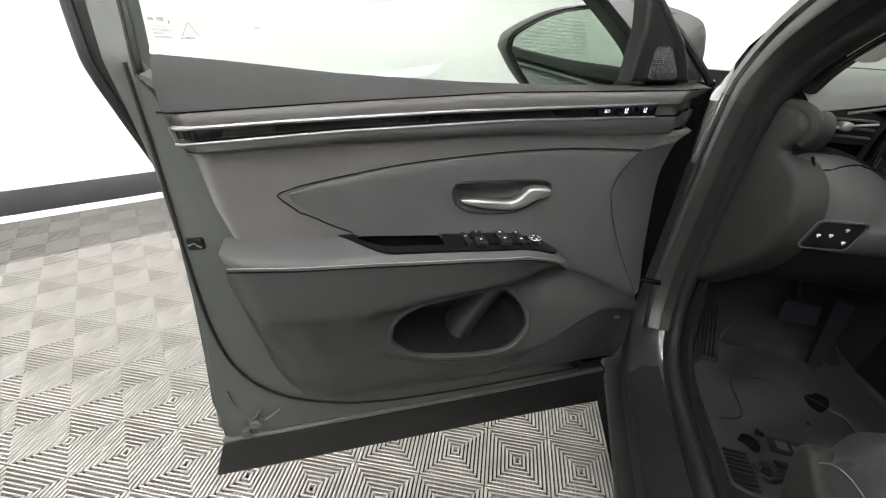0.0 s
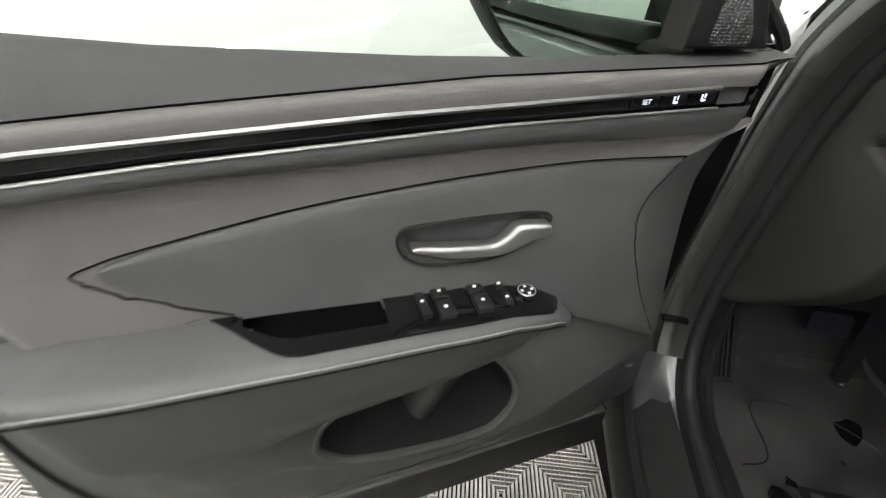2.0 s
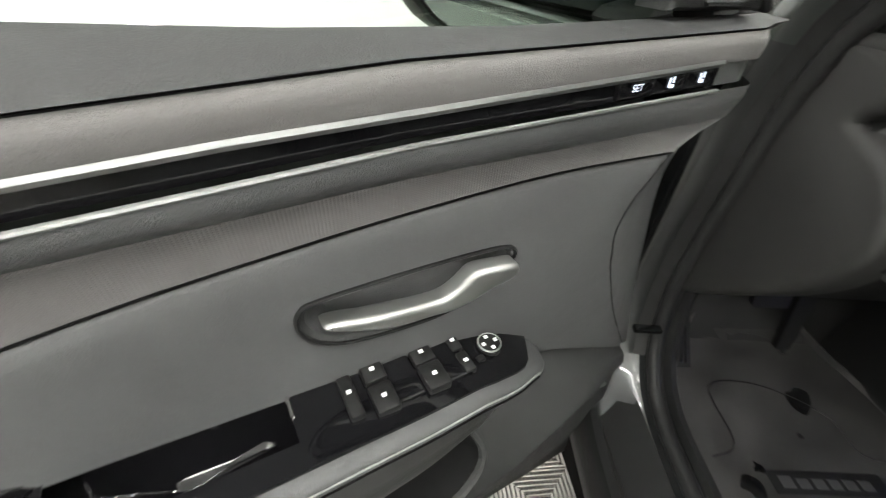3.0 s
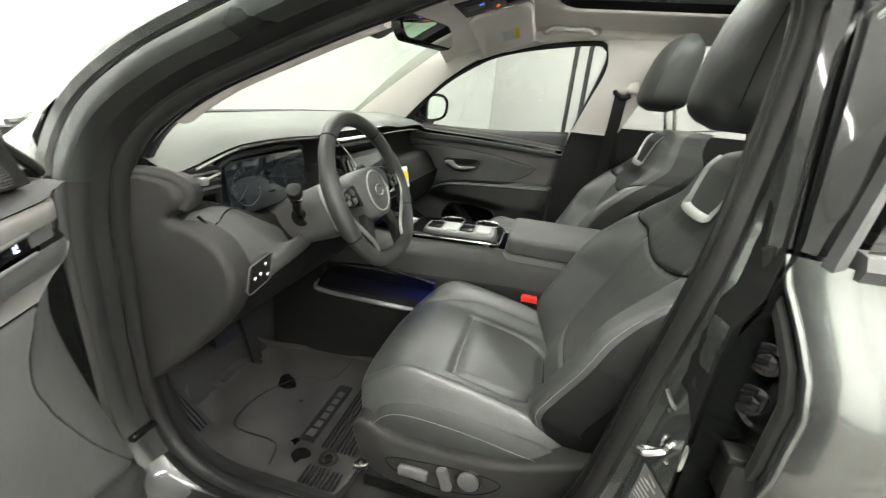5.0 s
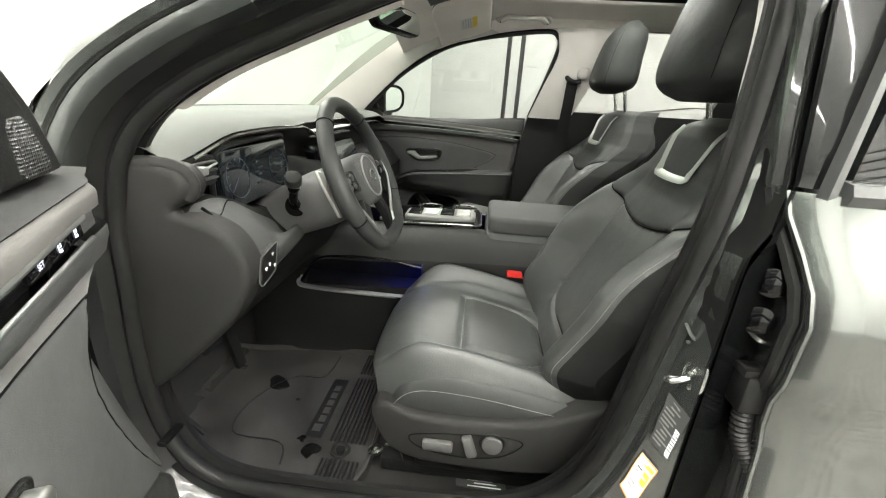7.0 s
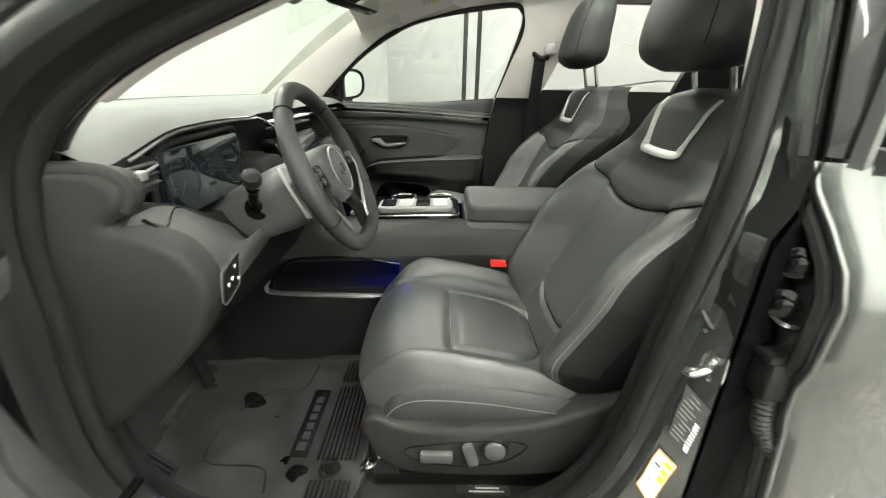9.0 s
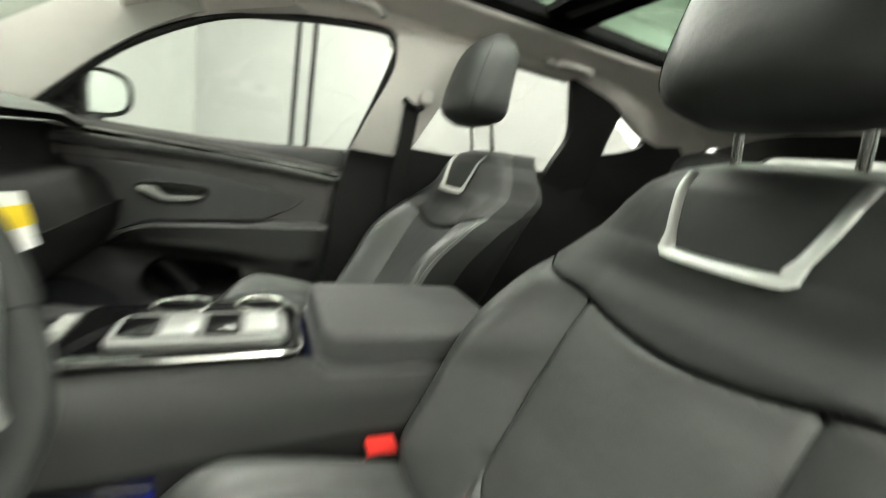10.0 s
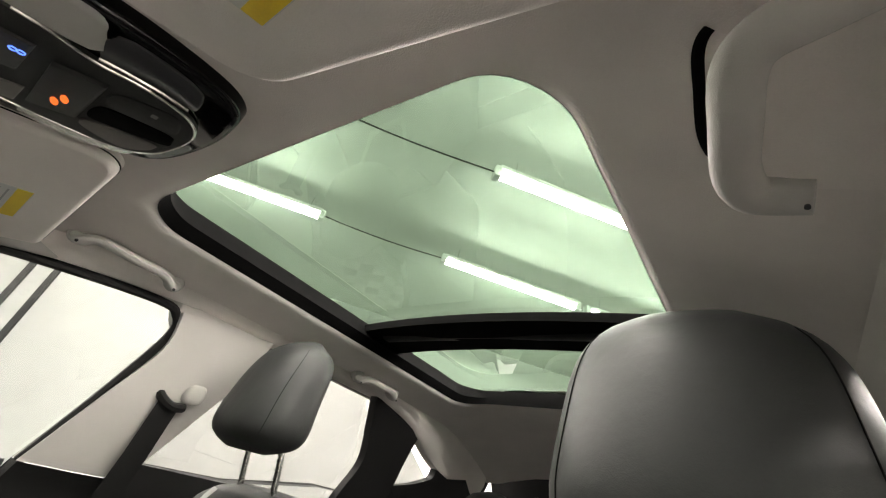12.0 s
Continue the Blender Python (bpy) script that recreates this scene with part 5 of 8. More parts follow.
# sill and rocker
sill = thing("sill", (-0.8, 0.55, 0.3), "black plastic sill step above a dark grey rocker", "sill", kind="structure")
prof = [(-0.70, 0.425), (-0.715, 0.462), (-0.745, 0.472), (-0.765, 0.470)]
part("scuff_plate", tidy(loft([[Vector((x, y, z)) for x, z in prof] for y in (0.30, 0.5, 0.7, 0.86)], False, False)), PLASTIC_D, sill, "ribbed black scuff plate")
for k in range(3):
    part("rib", tube([(-0.724 - 0.011 * k, 0.36, 0.4675 + 0.002 * k), (-0.724 - 0.011 * k, 0.86, 0.4675 + 0.002 * k)], 0.0022, 5), PLASTIC, sill)
prof = [(-0.790, 0.452), (-0.830, 0.430), (-0.862, 0.415), (-0.882, 0.390), (-0.892, 0.34), (-0.885, 0.29), (-0.85, 0.25), (-0.6, 0.24)]
part("rocker", tidy(loft([[Vector((x, y, z)) for x, z in prof] for y in [-1.0 + 0.24 * k for k in range(11)]], False, False)), PLASTIC_D, sill, "black plastic rocker cover")
prof = [(-0.800, 0.470), (-0.832, 0.448), (-0.866, 0.428), (-0.868, 0.400)]
part("step_cover", tidy(loft([[Vector((x, y, z)) for x, z in prof] for y in (0.25, 0.5, 0.75, 0.98)], False, False)), PLASTIC_D, sill, "black textured step cover")

# fender, firewall, roof skin, floor pan and rear close the body
part("fender", tidy(loft([[Vector((x + 0.10 * sm(1.3, 1.9, y), y, z)) for x, z in ((-0.85, 0.30), (-0.90, 0.45), (-0.905, 0.80), (-0.885, 1.0), (-0.82, 1.06), (-0.5, 1.09))] for y in (1.12, 1.3, 1.6, 1.9)], False, False)), PAINT, body)
part("hinge_pillar", tidy(loft([[Vector((x, y, z)) for x, y in ((-0.90, 1.125), (-0.875, 1.09), (-0.79, 1.03), (-0.77, 1.0))] for z in (0.46, 0.6, 0.8, 1.0, 1.09)], False, False)), BLACKPAINT, body)
part("firewall", box(-0.80, 0.80, 1.50, 1.54, 0.3, 1.12), PLASTIC_D, body)
part("floor_pan", box(-0.80, 0.80, -1.75, 1.52, 0.28, 0.36), PLASTIC_D, body)
part("hood", tidy(loft([[Vector((x, y, 1.105 - 0.12 * x * x - 0.10 * sm(1.5, 2.2, y))) for x in (-0.82, -0.5, 0, 0.5, 0.82)] for y in (1.54, 1.8, 2.2)], False, False)), PAINT, body)
rp = []
for k in range(15):
    y = 0.62 - 0.166 * k
    rp.append([Vector((x, y, 1.672 - 0.10 * x * x - 0.35 * max(0, y - 0.25) ** 2 - 0.05 * max(0, -0.9 - y) ** 2)) for x in (-0.60, -0.52, -0.41)])
for s in (-1, 1):
    part("roof_skin", tidy(loft([[Vector((p.x * s, p.y, p.z)) for p in r] for r in rp], False, False)), PAINT, body, "dark grey roof panel")
for y0, y1 in ((0.62, 0.40), (-0.80, -1.70)):
    part("roof_skin", tidy(loft([[Vector((x, y, 1.672 - 0.10 * x * x - 0.35 * max(0, y - 0.25) ** 2 - 0.05 * max(0, -0.9 - y) ** 2)) for x in [-0.41 + 0.082 * k for k in range(11)]] for y in (y0, (y0 + y1) / 2, y1)], False, False)), PAINT, body)
part("side_panel", tidy(loft([[Vector((x, y, z)) for x, z in ((0.90, 0.30), (0.93, 0.6), (0.90, 1.0), (0.86, 1.12))] for y in (1.1, 0.2, -0.8, -1.8)], False, False)), PAINT, body)
part("quarter_panel", tidy(loft([[Vector((-x, y, z)) for x, z in ((0.88, 0.30), (0.91, 0.6), (0.90, 1.0), (0.85, 1.15), (0.70, 1.48))] for y in (-0.985, -1.4, -1.8)], False, False)), PAINT, body)


def wheel(x, y):
    """A road wheel standing on the floor, rim to the outside."""
    s = 1 if x > 0 else -1
    prof = [(-0.10, 0.24), (-0.112, 0.30), (-0.105, 0.345), (-0.075, 0.36), (0.075, 0.36), (0.105, 0.345), (0.112, 0.30), (0.10, 0.24)]
    rows = [[Vector((x + a, y + r * math.cos(q * math.pi / 20), 0.36 + r * math.sin(q * math.pi / 20))) for a, r in prof] for q in range(40)]
    w = part("wheel", tidy(loft(rows + rows[:1], False, False)), RUBBER, body, "black rubber tyre")
    bm = disc((x + s * 0.05, y, 0.36), (1, 0, 0), 0.075, 0.05, 20, 0.01)
    for q in range(5):
        a = 2 * math.pi * q / 5
        p0 = Vector((x + s * 0.07, y + 0.05 * math.cos(a), 0.36 + 0.05 * math.sin(a)))
        p1 = Vector((x + s * 0.085, y + 0.235 * math.cos(a), 0.36 + 0.235 * math.sin(a)))
        join(bm, tube([p0, (p0 + p1) / 2, p1], 0.022, 8))
    join(bm, tube([Vector((x + s * 0.085, y + 0.24 * math.cos(q * math.pi / 20), 0.36 + 0.24 * math.sin(q * math.pi / 20))) for q in range(40)], 0.018, 8, True))
    part("rim", bm, SATIN, w, "silver alloy rim")


for wx in (-0.76, 0.76):
    for wy in (-1.30, 1.62):
        wheel(wx, wy)
# ---- the seats ----
def front_seat(cx, controls):
    s = thing("front_seat", (cx, 0.2, 0.37), "black leather front seat with grey stitching and a metal badge frame" if controls else "black leather passenger seat with a metal badge frame", "car seat", group="front seats", m=Matrix.Translation((cx, 0 if controls else -0.03, 0)))

    def insert_edge(a, t):
        """Signed distance to the cushion insert's outline: straight in front, round at the back. Positive inside."""
        x, y = abs(a) - 0.48, 0.185 - t
        back = min(0.48 - abs(a), t - 0.185) if (x < -0.26 or y < -0.15) else 0.0
        if x >= -0.26 and y >= -0.15:
            back = 0.20 * (1 - math.hypot((x + 0.26) / 0.26, (y + 0.15) / 0.15))
        return min(back, 0.52 - t)

    # cushion: s across (-1..1), t from the back to the front and down over the nose
    def cush(a, t):
        y = 0.12 + 0.525 * min(t, 0.86) / 0.86 * (1 - 0.02 * a * a)
        x = 0.262 * a * (1 - 0.10 * sm(0.7, 1.0, t) * abs(a))
        z = 0.632 + 0.072 * sm(0.0, 0.85, t) + 0.016 * math.sin(math.pi * min(1, t * 1.1))
        bol = 0.056 * sm(0.58, 0.86, abs(a)) * (1 - 0.75 * sm(0.62, 0.88, t)) * sm(-0.05, 0.12, t)
        roll = 0.115 * max(0.0, (abs(a) - 0.80) / 0.20) ** 2.0
        z += bol - roll
        f = sm(0.62, 1.0, t)
        if t > 0.62:
            q = (t - 0.62) / 0.38
            z -= 0.155 * q ** 2.2
            y = y - 0.03 * max(0, q - 0.75) / 0.25
        y -= 0.06 * abs(a) ** 4 * f
        # creases along the seams
        z -= 0.011 * math.exp(-((abs(a) - 0.74 + 0.10 * sm(0.45, 0.85, t)) / 0.034) ** 2) * (1 - sm(0.62, 0.85, t)) * sm(0.02, 0.12, t)
        z -= 0.004 * math.exp(-((abs(a) - 0.90) / 0.018) ** 2) * (1 - sm(0.55, 0.70, t))
        e = insert_edge(a, t)
        z -= 0.008 * math.exp(-(e / 0.018) ** 2) - 0.004 * sm(0.0, 0.05, e)
        return Vector((x, y, z))

    AN, TN = 91, 96
    aa = [-1 + 2 * i / (AN - 1) for i in range(AN)]
    tt = [j / (TN - 1) for j in range(TN)]

    def region(a, t):
        if insert_edge(a, t) > 0:
            return "seat_insert"
        if abs(a) < 0.70 and t >= 0.13:
            return "seat_front" if t > 0.52 else "seat_bolster"
        return "seat_bolster"
    for name, m, lab in (("seat_insert", LEATHER, "perforated leather seat insert"), ("seat_front", LEATHER, "leather seat front"), ("seat_bolster", LEATHER, "padded leather seat bolster")):
        bm = bmesh.new()
        V = {}
        for i in range(AN - 1):
            for j in range(TN - 1):
                if region((aa[i] + aa[i + 1]) / 2, (tt[j] + tt[j + 1]) / 2) == name:
                    q = []
                    for k in ((i, j), (i + 1, j), (i + 1, j + 1), (i, j + 1)):
                        if k not in V:
                            V[k] = bm.verts.new(cush(aa[k[0]], tt[k[1]]))
                        q.append(V[k])
                    bm.faces.new(q)
        part(name, bm, m, s, lab, 75)
    # stitched seams of the cushion
    up = Vector((0, 0, 0.0008))
    part("stitching", tube([cush(a, 0.521) + up for a in [-0.5 + 0.05 * k for k in range(21)]], 0.0011, 4), PALE, s)
    edge = [(-0.48, 0.50 - 0.03 * k) for k in range(6)] + [(-0.22 - 0.26 * math.cos(w), 0.335 - 0.15 * math.sin(w)) for w in [k * math.pi / 16 for k in range(1, 9)]]
    edge += [(-a, t) for a, t in reversed(edge)]
    part("seam", tube([cush(a, t) - up * 0.6 for a, t in edge], 0.0018, 6), SEAM, s)
    # side arch panel with its stitching
    for sg in (-1, 1):
        arch = cr([(0.258, 0.575, 0.600), (0.262, 0.560, 0.640), (0.262, 0.53, 0.668), (0.262, 0.48, 0.678), (0.262, 0.38, 0.672), (0.262, 0.27, 0.655), (0.258, 0.19, 0.640)], 6)
        part("stitching", tube([Vector((sg * (p.x + 0.006), p.y, p.z)) for p in arch], 0.0007, 4), PALE, s)
        side = tidy(loft([[Vector((sg * 0.246, p.y, p.z + 0.02)), Vector((sg * 0.262, p.y, p.z)), Vector((sg * 0.264, p.y, (p.z + 0.60) / 2)), Vector((sg * 0.258, p.y, 0.592))] for p in arch], False, False))
        part("side_panel", side, LEATHER_SM, s)
    # plastic skirt with the controls
    for sg in (-1, 1):
        sk = [(0.610, 0.618), (0.600, 0.570), (0.575, 0.530), (0.53, 0.510), (0.42, 0.500), (0.26, 0.505), (0.17, 0.535), (0.10, 0.60), (0.06, 0.690), (0.105, 0.706), (0.19, 0.672), (0.28, 0.638), (0.40, 0.622), (0.52, 0.624), (0.58, 0.640)]
        skp = [(p.x, p.y) for p in cr([(a, b, 0) for a, b in sk], 3, True)]
        part("side_skirt", slab(skp, 0.235, 0.284, lambda a, b, d, sg=sg: Vector((sg * (d - 0.012 * sm(0.5, 0.62, a)), a, b)), 0.012, 4), PLASTIC_M, s, "charcoal plastic side skirt")
    if controls:
        sx = -0.2855
        lens = cr([(0.525, 0.575, 0), (0.50, 0.545, 0), (0.42, 0.533, 0), (0.34, 0.545, 0), (0.295, 0.585, 0), (0.34, 0.598, 0), (0.45, 0.590, 0)], 5, True)
        part("control_groove", tube([Vector((sx + 0.0008, p.x, p.y)) for p in lens], 0.0012, 4, True), SEAM, s)
        part("slide_control", box(sx - 0.014, sx, 0.435, 0.497, 0.553, 0.577, bev=0.005), PLASTIC_L, s, "grey seat slide control")
        bm = box(-0.014, 0.0, -0.011, 0.011, -0.026, 0.026, bev=0.005)
        bm.transform(Matrix.Translation((sx, 0.402, 0.572)) @ Matrix.Rotation(radians(-18), 4, "X"))
        part("recline_control", bm, PLASTIC_L, s, "grey backrest control")
        part("lumbar_control", disc((sx, 0.356, 0.580), (-1, 0, 0), 0.021, 0.010, 28, 0.003), PLASTIC_L, s, "round lumbar control")
        part("lumbar_ring", tube([Vector((sx - 0.002, 0.356 + 0.0245 * math.cos(w), 0.580 + 0.0245 * math.sin(w))) for w in [k * math.pi / 14 for k in range(28)]], 0.002, 5, True), PLASTIC_D, s)
    # under-frame
    for sg in (-1, 1):
        part("seat_rail", box(sg * 0.21 - 0.018, sg * 0.21 + 0.018, -0.05, 0.60, 0.405, 0.440, bev=0.004), PLASTIC_D, s)
        part("rail_end", tube(cr([(sg * 0.21, 0.60, 0.445), (sg * 0.21 - 0.012, 0.620, 0.440), (sg * 0.21, 0.632, 0.430), (sg * 0.21 + 0.012, 0.620, 0.440)], 4, True), 0.006, 6, True), STEEL, s, "zinc rail end with bolt")
        part("rail_bolt", disc((sg * 0.21, 0.618, 0.438), (0, 0.3, 1), 0.009, 0.01, 6, 0.001), STEEL, s)
        part("lower_frame", box(sg * 0.22 - 0.02, sg * 0.22 + 0.02, 0.02, 0.52, 0.440, 0.52, bev=0.008), PLASTIC_D, s)
    part("rail_rod", tube([(-0.20, 0.595, 0.452), (-0.19, 0.50, 0.455)], 0.004, 6), STEEL, s)

    # backrest: a across, t upwards
    HW = lin((0.0, 0.235), (0.15, 0.266), (0.40, 0.284), (0.62, 0.276), (0.78, 0.250), (0.88, 0.217), (0.94, 0.186), (0.98, 0.146), (1.0, 0.105))
    YC = lin((0.0, 0.232), (0.15, 0.196), (0.35, 0.135), (0.55, 0.082), (0.66, 0.046), (0.72, 0.020), (0.80, -0.010), (0.93, -0.030), (0.975, -0.048), (1.0, -0.078))

    def back(a, t):
        z = 0.640 + 0.580 * t
        x = HW(t) * a
        y = YC(t)
        bol = 0.085 * sm(0.50, 0.80, abs(a)) * (1 - sm(0.45, 0.86, t)) * sm(-0.05, 0.2, t)
        roll = (0.100 - 0.02 * t) * (0.25 * max(0.0, (abs(a) - 0.74) / 0.26) ** 2 + 0.75 * max(0.0, (abs(a) - 0.88) / 0.12) ** 1.3)
        y += bol - roll + 0.018 * (1 - a * a) * sm(0.7, 0.8, t)
        y -= 0.02 * a * a * sm(0.65, 0.8, t)
        yk = 0.600 + 0.13 * abs(a) ** 1.8
        y -= 0.005 * math.exp(-((t - yk) / 0.010) ** 2)
        if t < yk:
            y -= 0.009 * math.exp(-((abs(a) - 0.50) / 0.026) ** 2) * sm(0.10, 0.16, t)
            r = (abs(a) / 0.50) ** 4 * 0.08
            if abs(a) < 0.53:
                y -= 0.008 * math.exp(-((t - 0.12 - r) / 0.012) ** 2)
        else:
            y += 0.006
        return Vector((x, y, z))
    AN, TN = 101, 140
    aa = [-1 + 2 * i / (AN - 1) for i in range(AN)]
    tt = [j / (TN - 1) for j in range(TN)]

    def bregion(a, t):
        yk = 0.600 + 0.13 * abs(a) ** 1.8
        if abs(a) > 0.91:
            return "back_side" if a < 0 else "back_edge"
        if t > yk:
            return "back_yoke"
        if abs(a) < 0.50 and t > 0.12 + (abs(a) / 0.50) ** 4 * 0.08:
            return "back_insert"
        return "back_bolster"
    for name, m, lab in (("back_insert", LEATHER, "leather backrest insert"), ("back_bolster", LEATHER, "padded leather backrest bolster"), ("back_yoke", LEATHER_SM, "smooth black shoulder yoke"), ("back_side", SEAT_SIDE_SHADE, "black side of the backrest, darkened for shade"), ("back_edge", SEAT_SIDE_SHADE, "black side of the backrest, darkened for shade")):
        bm = bmesh.new()
        V = {}
        for i in range(AN - 1):
            for j in range(TN - 1):
                if bregion((aa[i] + aa[i + 1]) / 2, (tt[j] + tt[j + 1]) / 2) == name:
                    q = []
                    for k in ((i, j), (i + 1, j), (i + 1, j + 1), (i, j + 1)):
                        if k not in V:
                            V[k] = bm.verts.new(back(aa[k[0]], tt[k[1]]))
                        q.append(V[k])
                    bm.faces.new(q)
        bmesh.ops.recalc_face_normals(bm, faces=bm.faces)
        part(name.replace("edge", "side"), bm, m, s, lab, 75)
    fw = Vector((0, 0.0008, 0))
    ucv = [back(a, 0.12 + (abs(a) / 0.50) ** 4 * 0.08) - fw for a in [-0.49 + 0.035 * k for k in range(29)]]
    part("seam", tube(ucv, 0.0024, 6), SEAM, s)
    for sg in (-1, 1):
        part("stitching", tube([back(sg * 0.905, t) + fw for t in [0.03 + 0.02 * k for k in range(34)]], 0.0008, 4), PALE, s)
        part("seam", tube([back(sg * 0.50, t) - fw * 2 for t in [0.20 + 0.02 * k for k in range(23)]], 0.0022, 6), SEAM, s)
    part("seam", tube([back(a, 0.600 + 0.13 * abs(a) ** 1.8) - fw for a in [-0.90 + 0.02 * k for k in range(91)]], 0.0017, 6), SEAM, s)
    # sides and rear shell
    rows = []
    for t in [k / 30 for k in range(31)]:
        l, r = back(-1, t), back(1, t)
        yb = YC(t) - 0.135 + 0.075 * sm(0.80, 1.0, t)
        lo = l.z - 0.030 * sm(0.82, 1.0, t)
        w = HW(t)
        rows.append([l, Vector((-w * 1.0, (l.y + yb) / 2, l.z)), Vector((-w * 0.95, yb + 0.02, lo)), Vector((-w * 0.8, yb, lo)), Vector((0, yb - 0.006, lo)), Vector((w * 0.8, yb, lo)), Vector((w * 0.95, yb + 0.02, lo)), Vector((w, (r.y + yb) / 2, r.z)), r])
    bm = loft(rows, False, False)
    top_r = rows[-1]
    front = [back(a, 1.0) for a in (0.8, 0.6, 0.3, 0, -0.3, -0.6, -0.8)]
    bm2 = bmesh.new()
    bm2.faces.new([bm2.verts.new(p) for p in top_r + front])
    part("back_shell", tidy(join(bm, bm2)), SEAT_SIDE_SHADE, s, "black leather seat back", 60)
    # badge frame on the yoke
    fr = [(-0.088, 1.200), (-0.083, 1.165), (-0.067, 1.110), (-0.055, 1.098), (0.055, 1.098), (0.067, 1.110), (0.083, 1.165), (0.088, 1.200)]
    pts = []
    for x, z in [(p.x, p.y) for p in cr([(a, b, 0) for a, b in fr], 4)]:
        t = (z - 0.640) / 0.580
        pts.append(back(x / HW(t), t) + Vector((0, 0.002, 0)))
    wid = [0.0055 + 0.0055 * (1 if abs(p.x) < 0.070 else 0.4) for p in pts]
    part("badge_frame", tube(pts, wid, 8, flat=0.35), SATIN, s, "satin silver badge frame")
    # headrest
    rows = []
    for k in range(23):
        v = -1 + 2 * k / 22
        cz = 1.388 + 0.138 * v if controls else 1.400 + 0.122 * v
        k2 = (max(0.0, 1 - abs(v) ** (4.2 if v > 0 else 6.0))) ** 0.5
        hw = (0.138 - 0.012 * v) * max(0.45, k2) * (1 if controls else 0.80)
        hd = (0.070 - 0.012 * v) * max(0.30, k2) * (1 if controls else 0.9)
        yc = -0.008 - 0.022 * v - 0.012 * v * v
        row = []
        for q in range(36):
            w = 2 * math.pi * q / 36
            cx2, cy2 = math.cos(w), math.sin(w)
            px = hw * math.copysign(abs(cx2) ** 0.66, cx2)
            py = hd * math.copysign(abs(cy2) ** 0.8, cy2)
            if py < 0:
                py *= 1.75 if controls else 1.3
            py -= 1.6 * px * px * (0.6 if py > 0 else 0.2)
            row.append(Vector((px, yc + py, cz)))
        rows.append(row)
    head = part("headrest", tidy(loft(rows)), LEATHER_SM, s, "padded black leather headrest", 60)
    for sg in (-1, 1):
        part("seam", tube([rows[k][4 if sg > 0 else 14] + Vector((0, 0.0006, 0)) for k in range(3, 20)], 0.0008, 4), SEAM, head)
        part("headrest_post", tube([(sg * 0.062, -0.068, 1.19), (sg * 0.062, -0.042, 1.30)], 0.0062, 10), CHROME, s, "chrome headrest post")
        part("post_sleeve", disc((sg * 0.062, -0.067, 1.203), (0, 0.15, 1), 0.015, 0.014, 16, 0.003), PLASTIC_D, s)
    if not controls:
        for k in range(4):
            part("notch", box(-0.066, -0.0585, -0.062 + 0.0035 * k, -0.052 + 0.0035 * k, 1.226 + 0.016 * k, 1.230 + 0.016 * k), DARKPRINT, s)
    return s


front_seat(-0.402, True)
front_seat(0.395, False)

# rear bench
rb = thing("back_bench", (0, -0.9, 0.4), "black leather rear bench with three headrests", "car seat")
rows = []
for k in range(9):
    x = -0.64 + 0.16 * k
    b = 0.02 * math.cos(x * 9.4) - 0.02 * (abs(x) > 0.6)
    rows.append([Vector((x, y + b * (z > 0.7), z)) for y, z in ((-0.42, 0.50), (-0.40, 0.70), (-0.46, 0.735), (-0.80, 0.70), (-0.86, 0.74), (-0.94, 0.95), (-1.01, 1.14), (-1.04, 1.175), (-1.10, 1.17), (-1.13, 1.1), (-1.0, 0.5))])
part("bench", tidy(loft(rows, False, False)), LEATHER_SM, rb, "", 60)
for x in (-0.36, 0.02, 0.40):
    hw, hh = (0.125, 0.085) if x != 0.02 else (0.115, 0.050)
    rws = []
    for k in range(11):
        v = -1 + 2 * k / 10
        k2 = max(0.2, (1 - abs(v) ** 3) ** 0.5)
        rws.append([Vector((x + hw * k2 * math.copysign(abs(math.cos(w)) ** 0.7, math.cos(w)), -1.06 + 0.05 * k2 * math.sin(w), (1.285 if x != 0.02 else 1.262) + hh * v)) for w in [2 * math.pi * q / 20 for q in range(20)]])
    h = part("headrest", tidy(loft(rws)), LEATHER_SM, rb, "black rear headrest")
    for sg in (-0.05, 0.05):
        part("headrest_post", tube([(x + sg, -1.06, 1.15), (x + sg, -1.06, 1.24)], 0.005, 8), CHROME, rb)
for x in (-0.18, 0.18):
    part("seam", tube([(x, -0.40 - 0.03, 0.742), (x, -0.80, 0.708), (x, -0.935, 0.95), (x, -1.005, 1.14)], 0.003, 5), SEAM, rb)
# ---- dashboard ----
dash = thing("dashboard", (0, 1.1, 0.7), "charcoal dashboard with a pale top pad and chrome lines", "dashboard")
xs = [-0.745 + 0.0298 * k for k in range(51)]


def dash_top(x, t):
    """The top pad, t from the windscreen (0) to its rear edge (1)."""
    c = 0.030 * sm(0.55, 0.75, abs(x)) * sm(0.5, 1.0, t)
    hump = 0.010 * math.exp(-((x + 0.45) / 0.22) ** 2) * sm(0.4, 0.9, t)
    y = 1.46 - 0.16 * (x / 0.745) ** 2 + (0.905 + 0.05 * sm(-0.30, -0.10, x) * (x < 0.3) - (1.46 - 0.16 * (x / 0.745) ** 2)) * t
    z = 1.125 + 0.040 * sm(0.0, 0.35, t) - 0.012 * sm(0.72, 1.0, t) - 0.016 * max(0, (t - 0.92) / 0.08) ** 2 - c + hump
    return Vector((x, y, z))


part("top_pad", tidy(loft([[dash_top(x, k / 24) for k in range(25)] for x in xs], False, False)), DASHTOP := mat("grey_dash_pad", (0.080, 0.085, 0.079), 0.72, bump=0.5, bscale=900, vary=0.06, spec=0.18), dash, "grey grained top pad", 60)


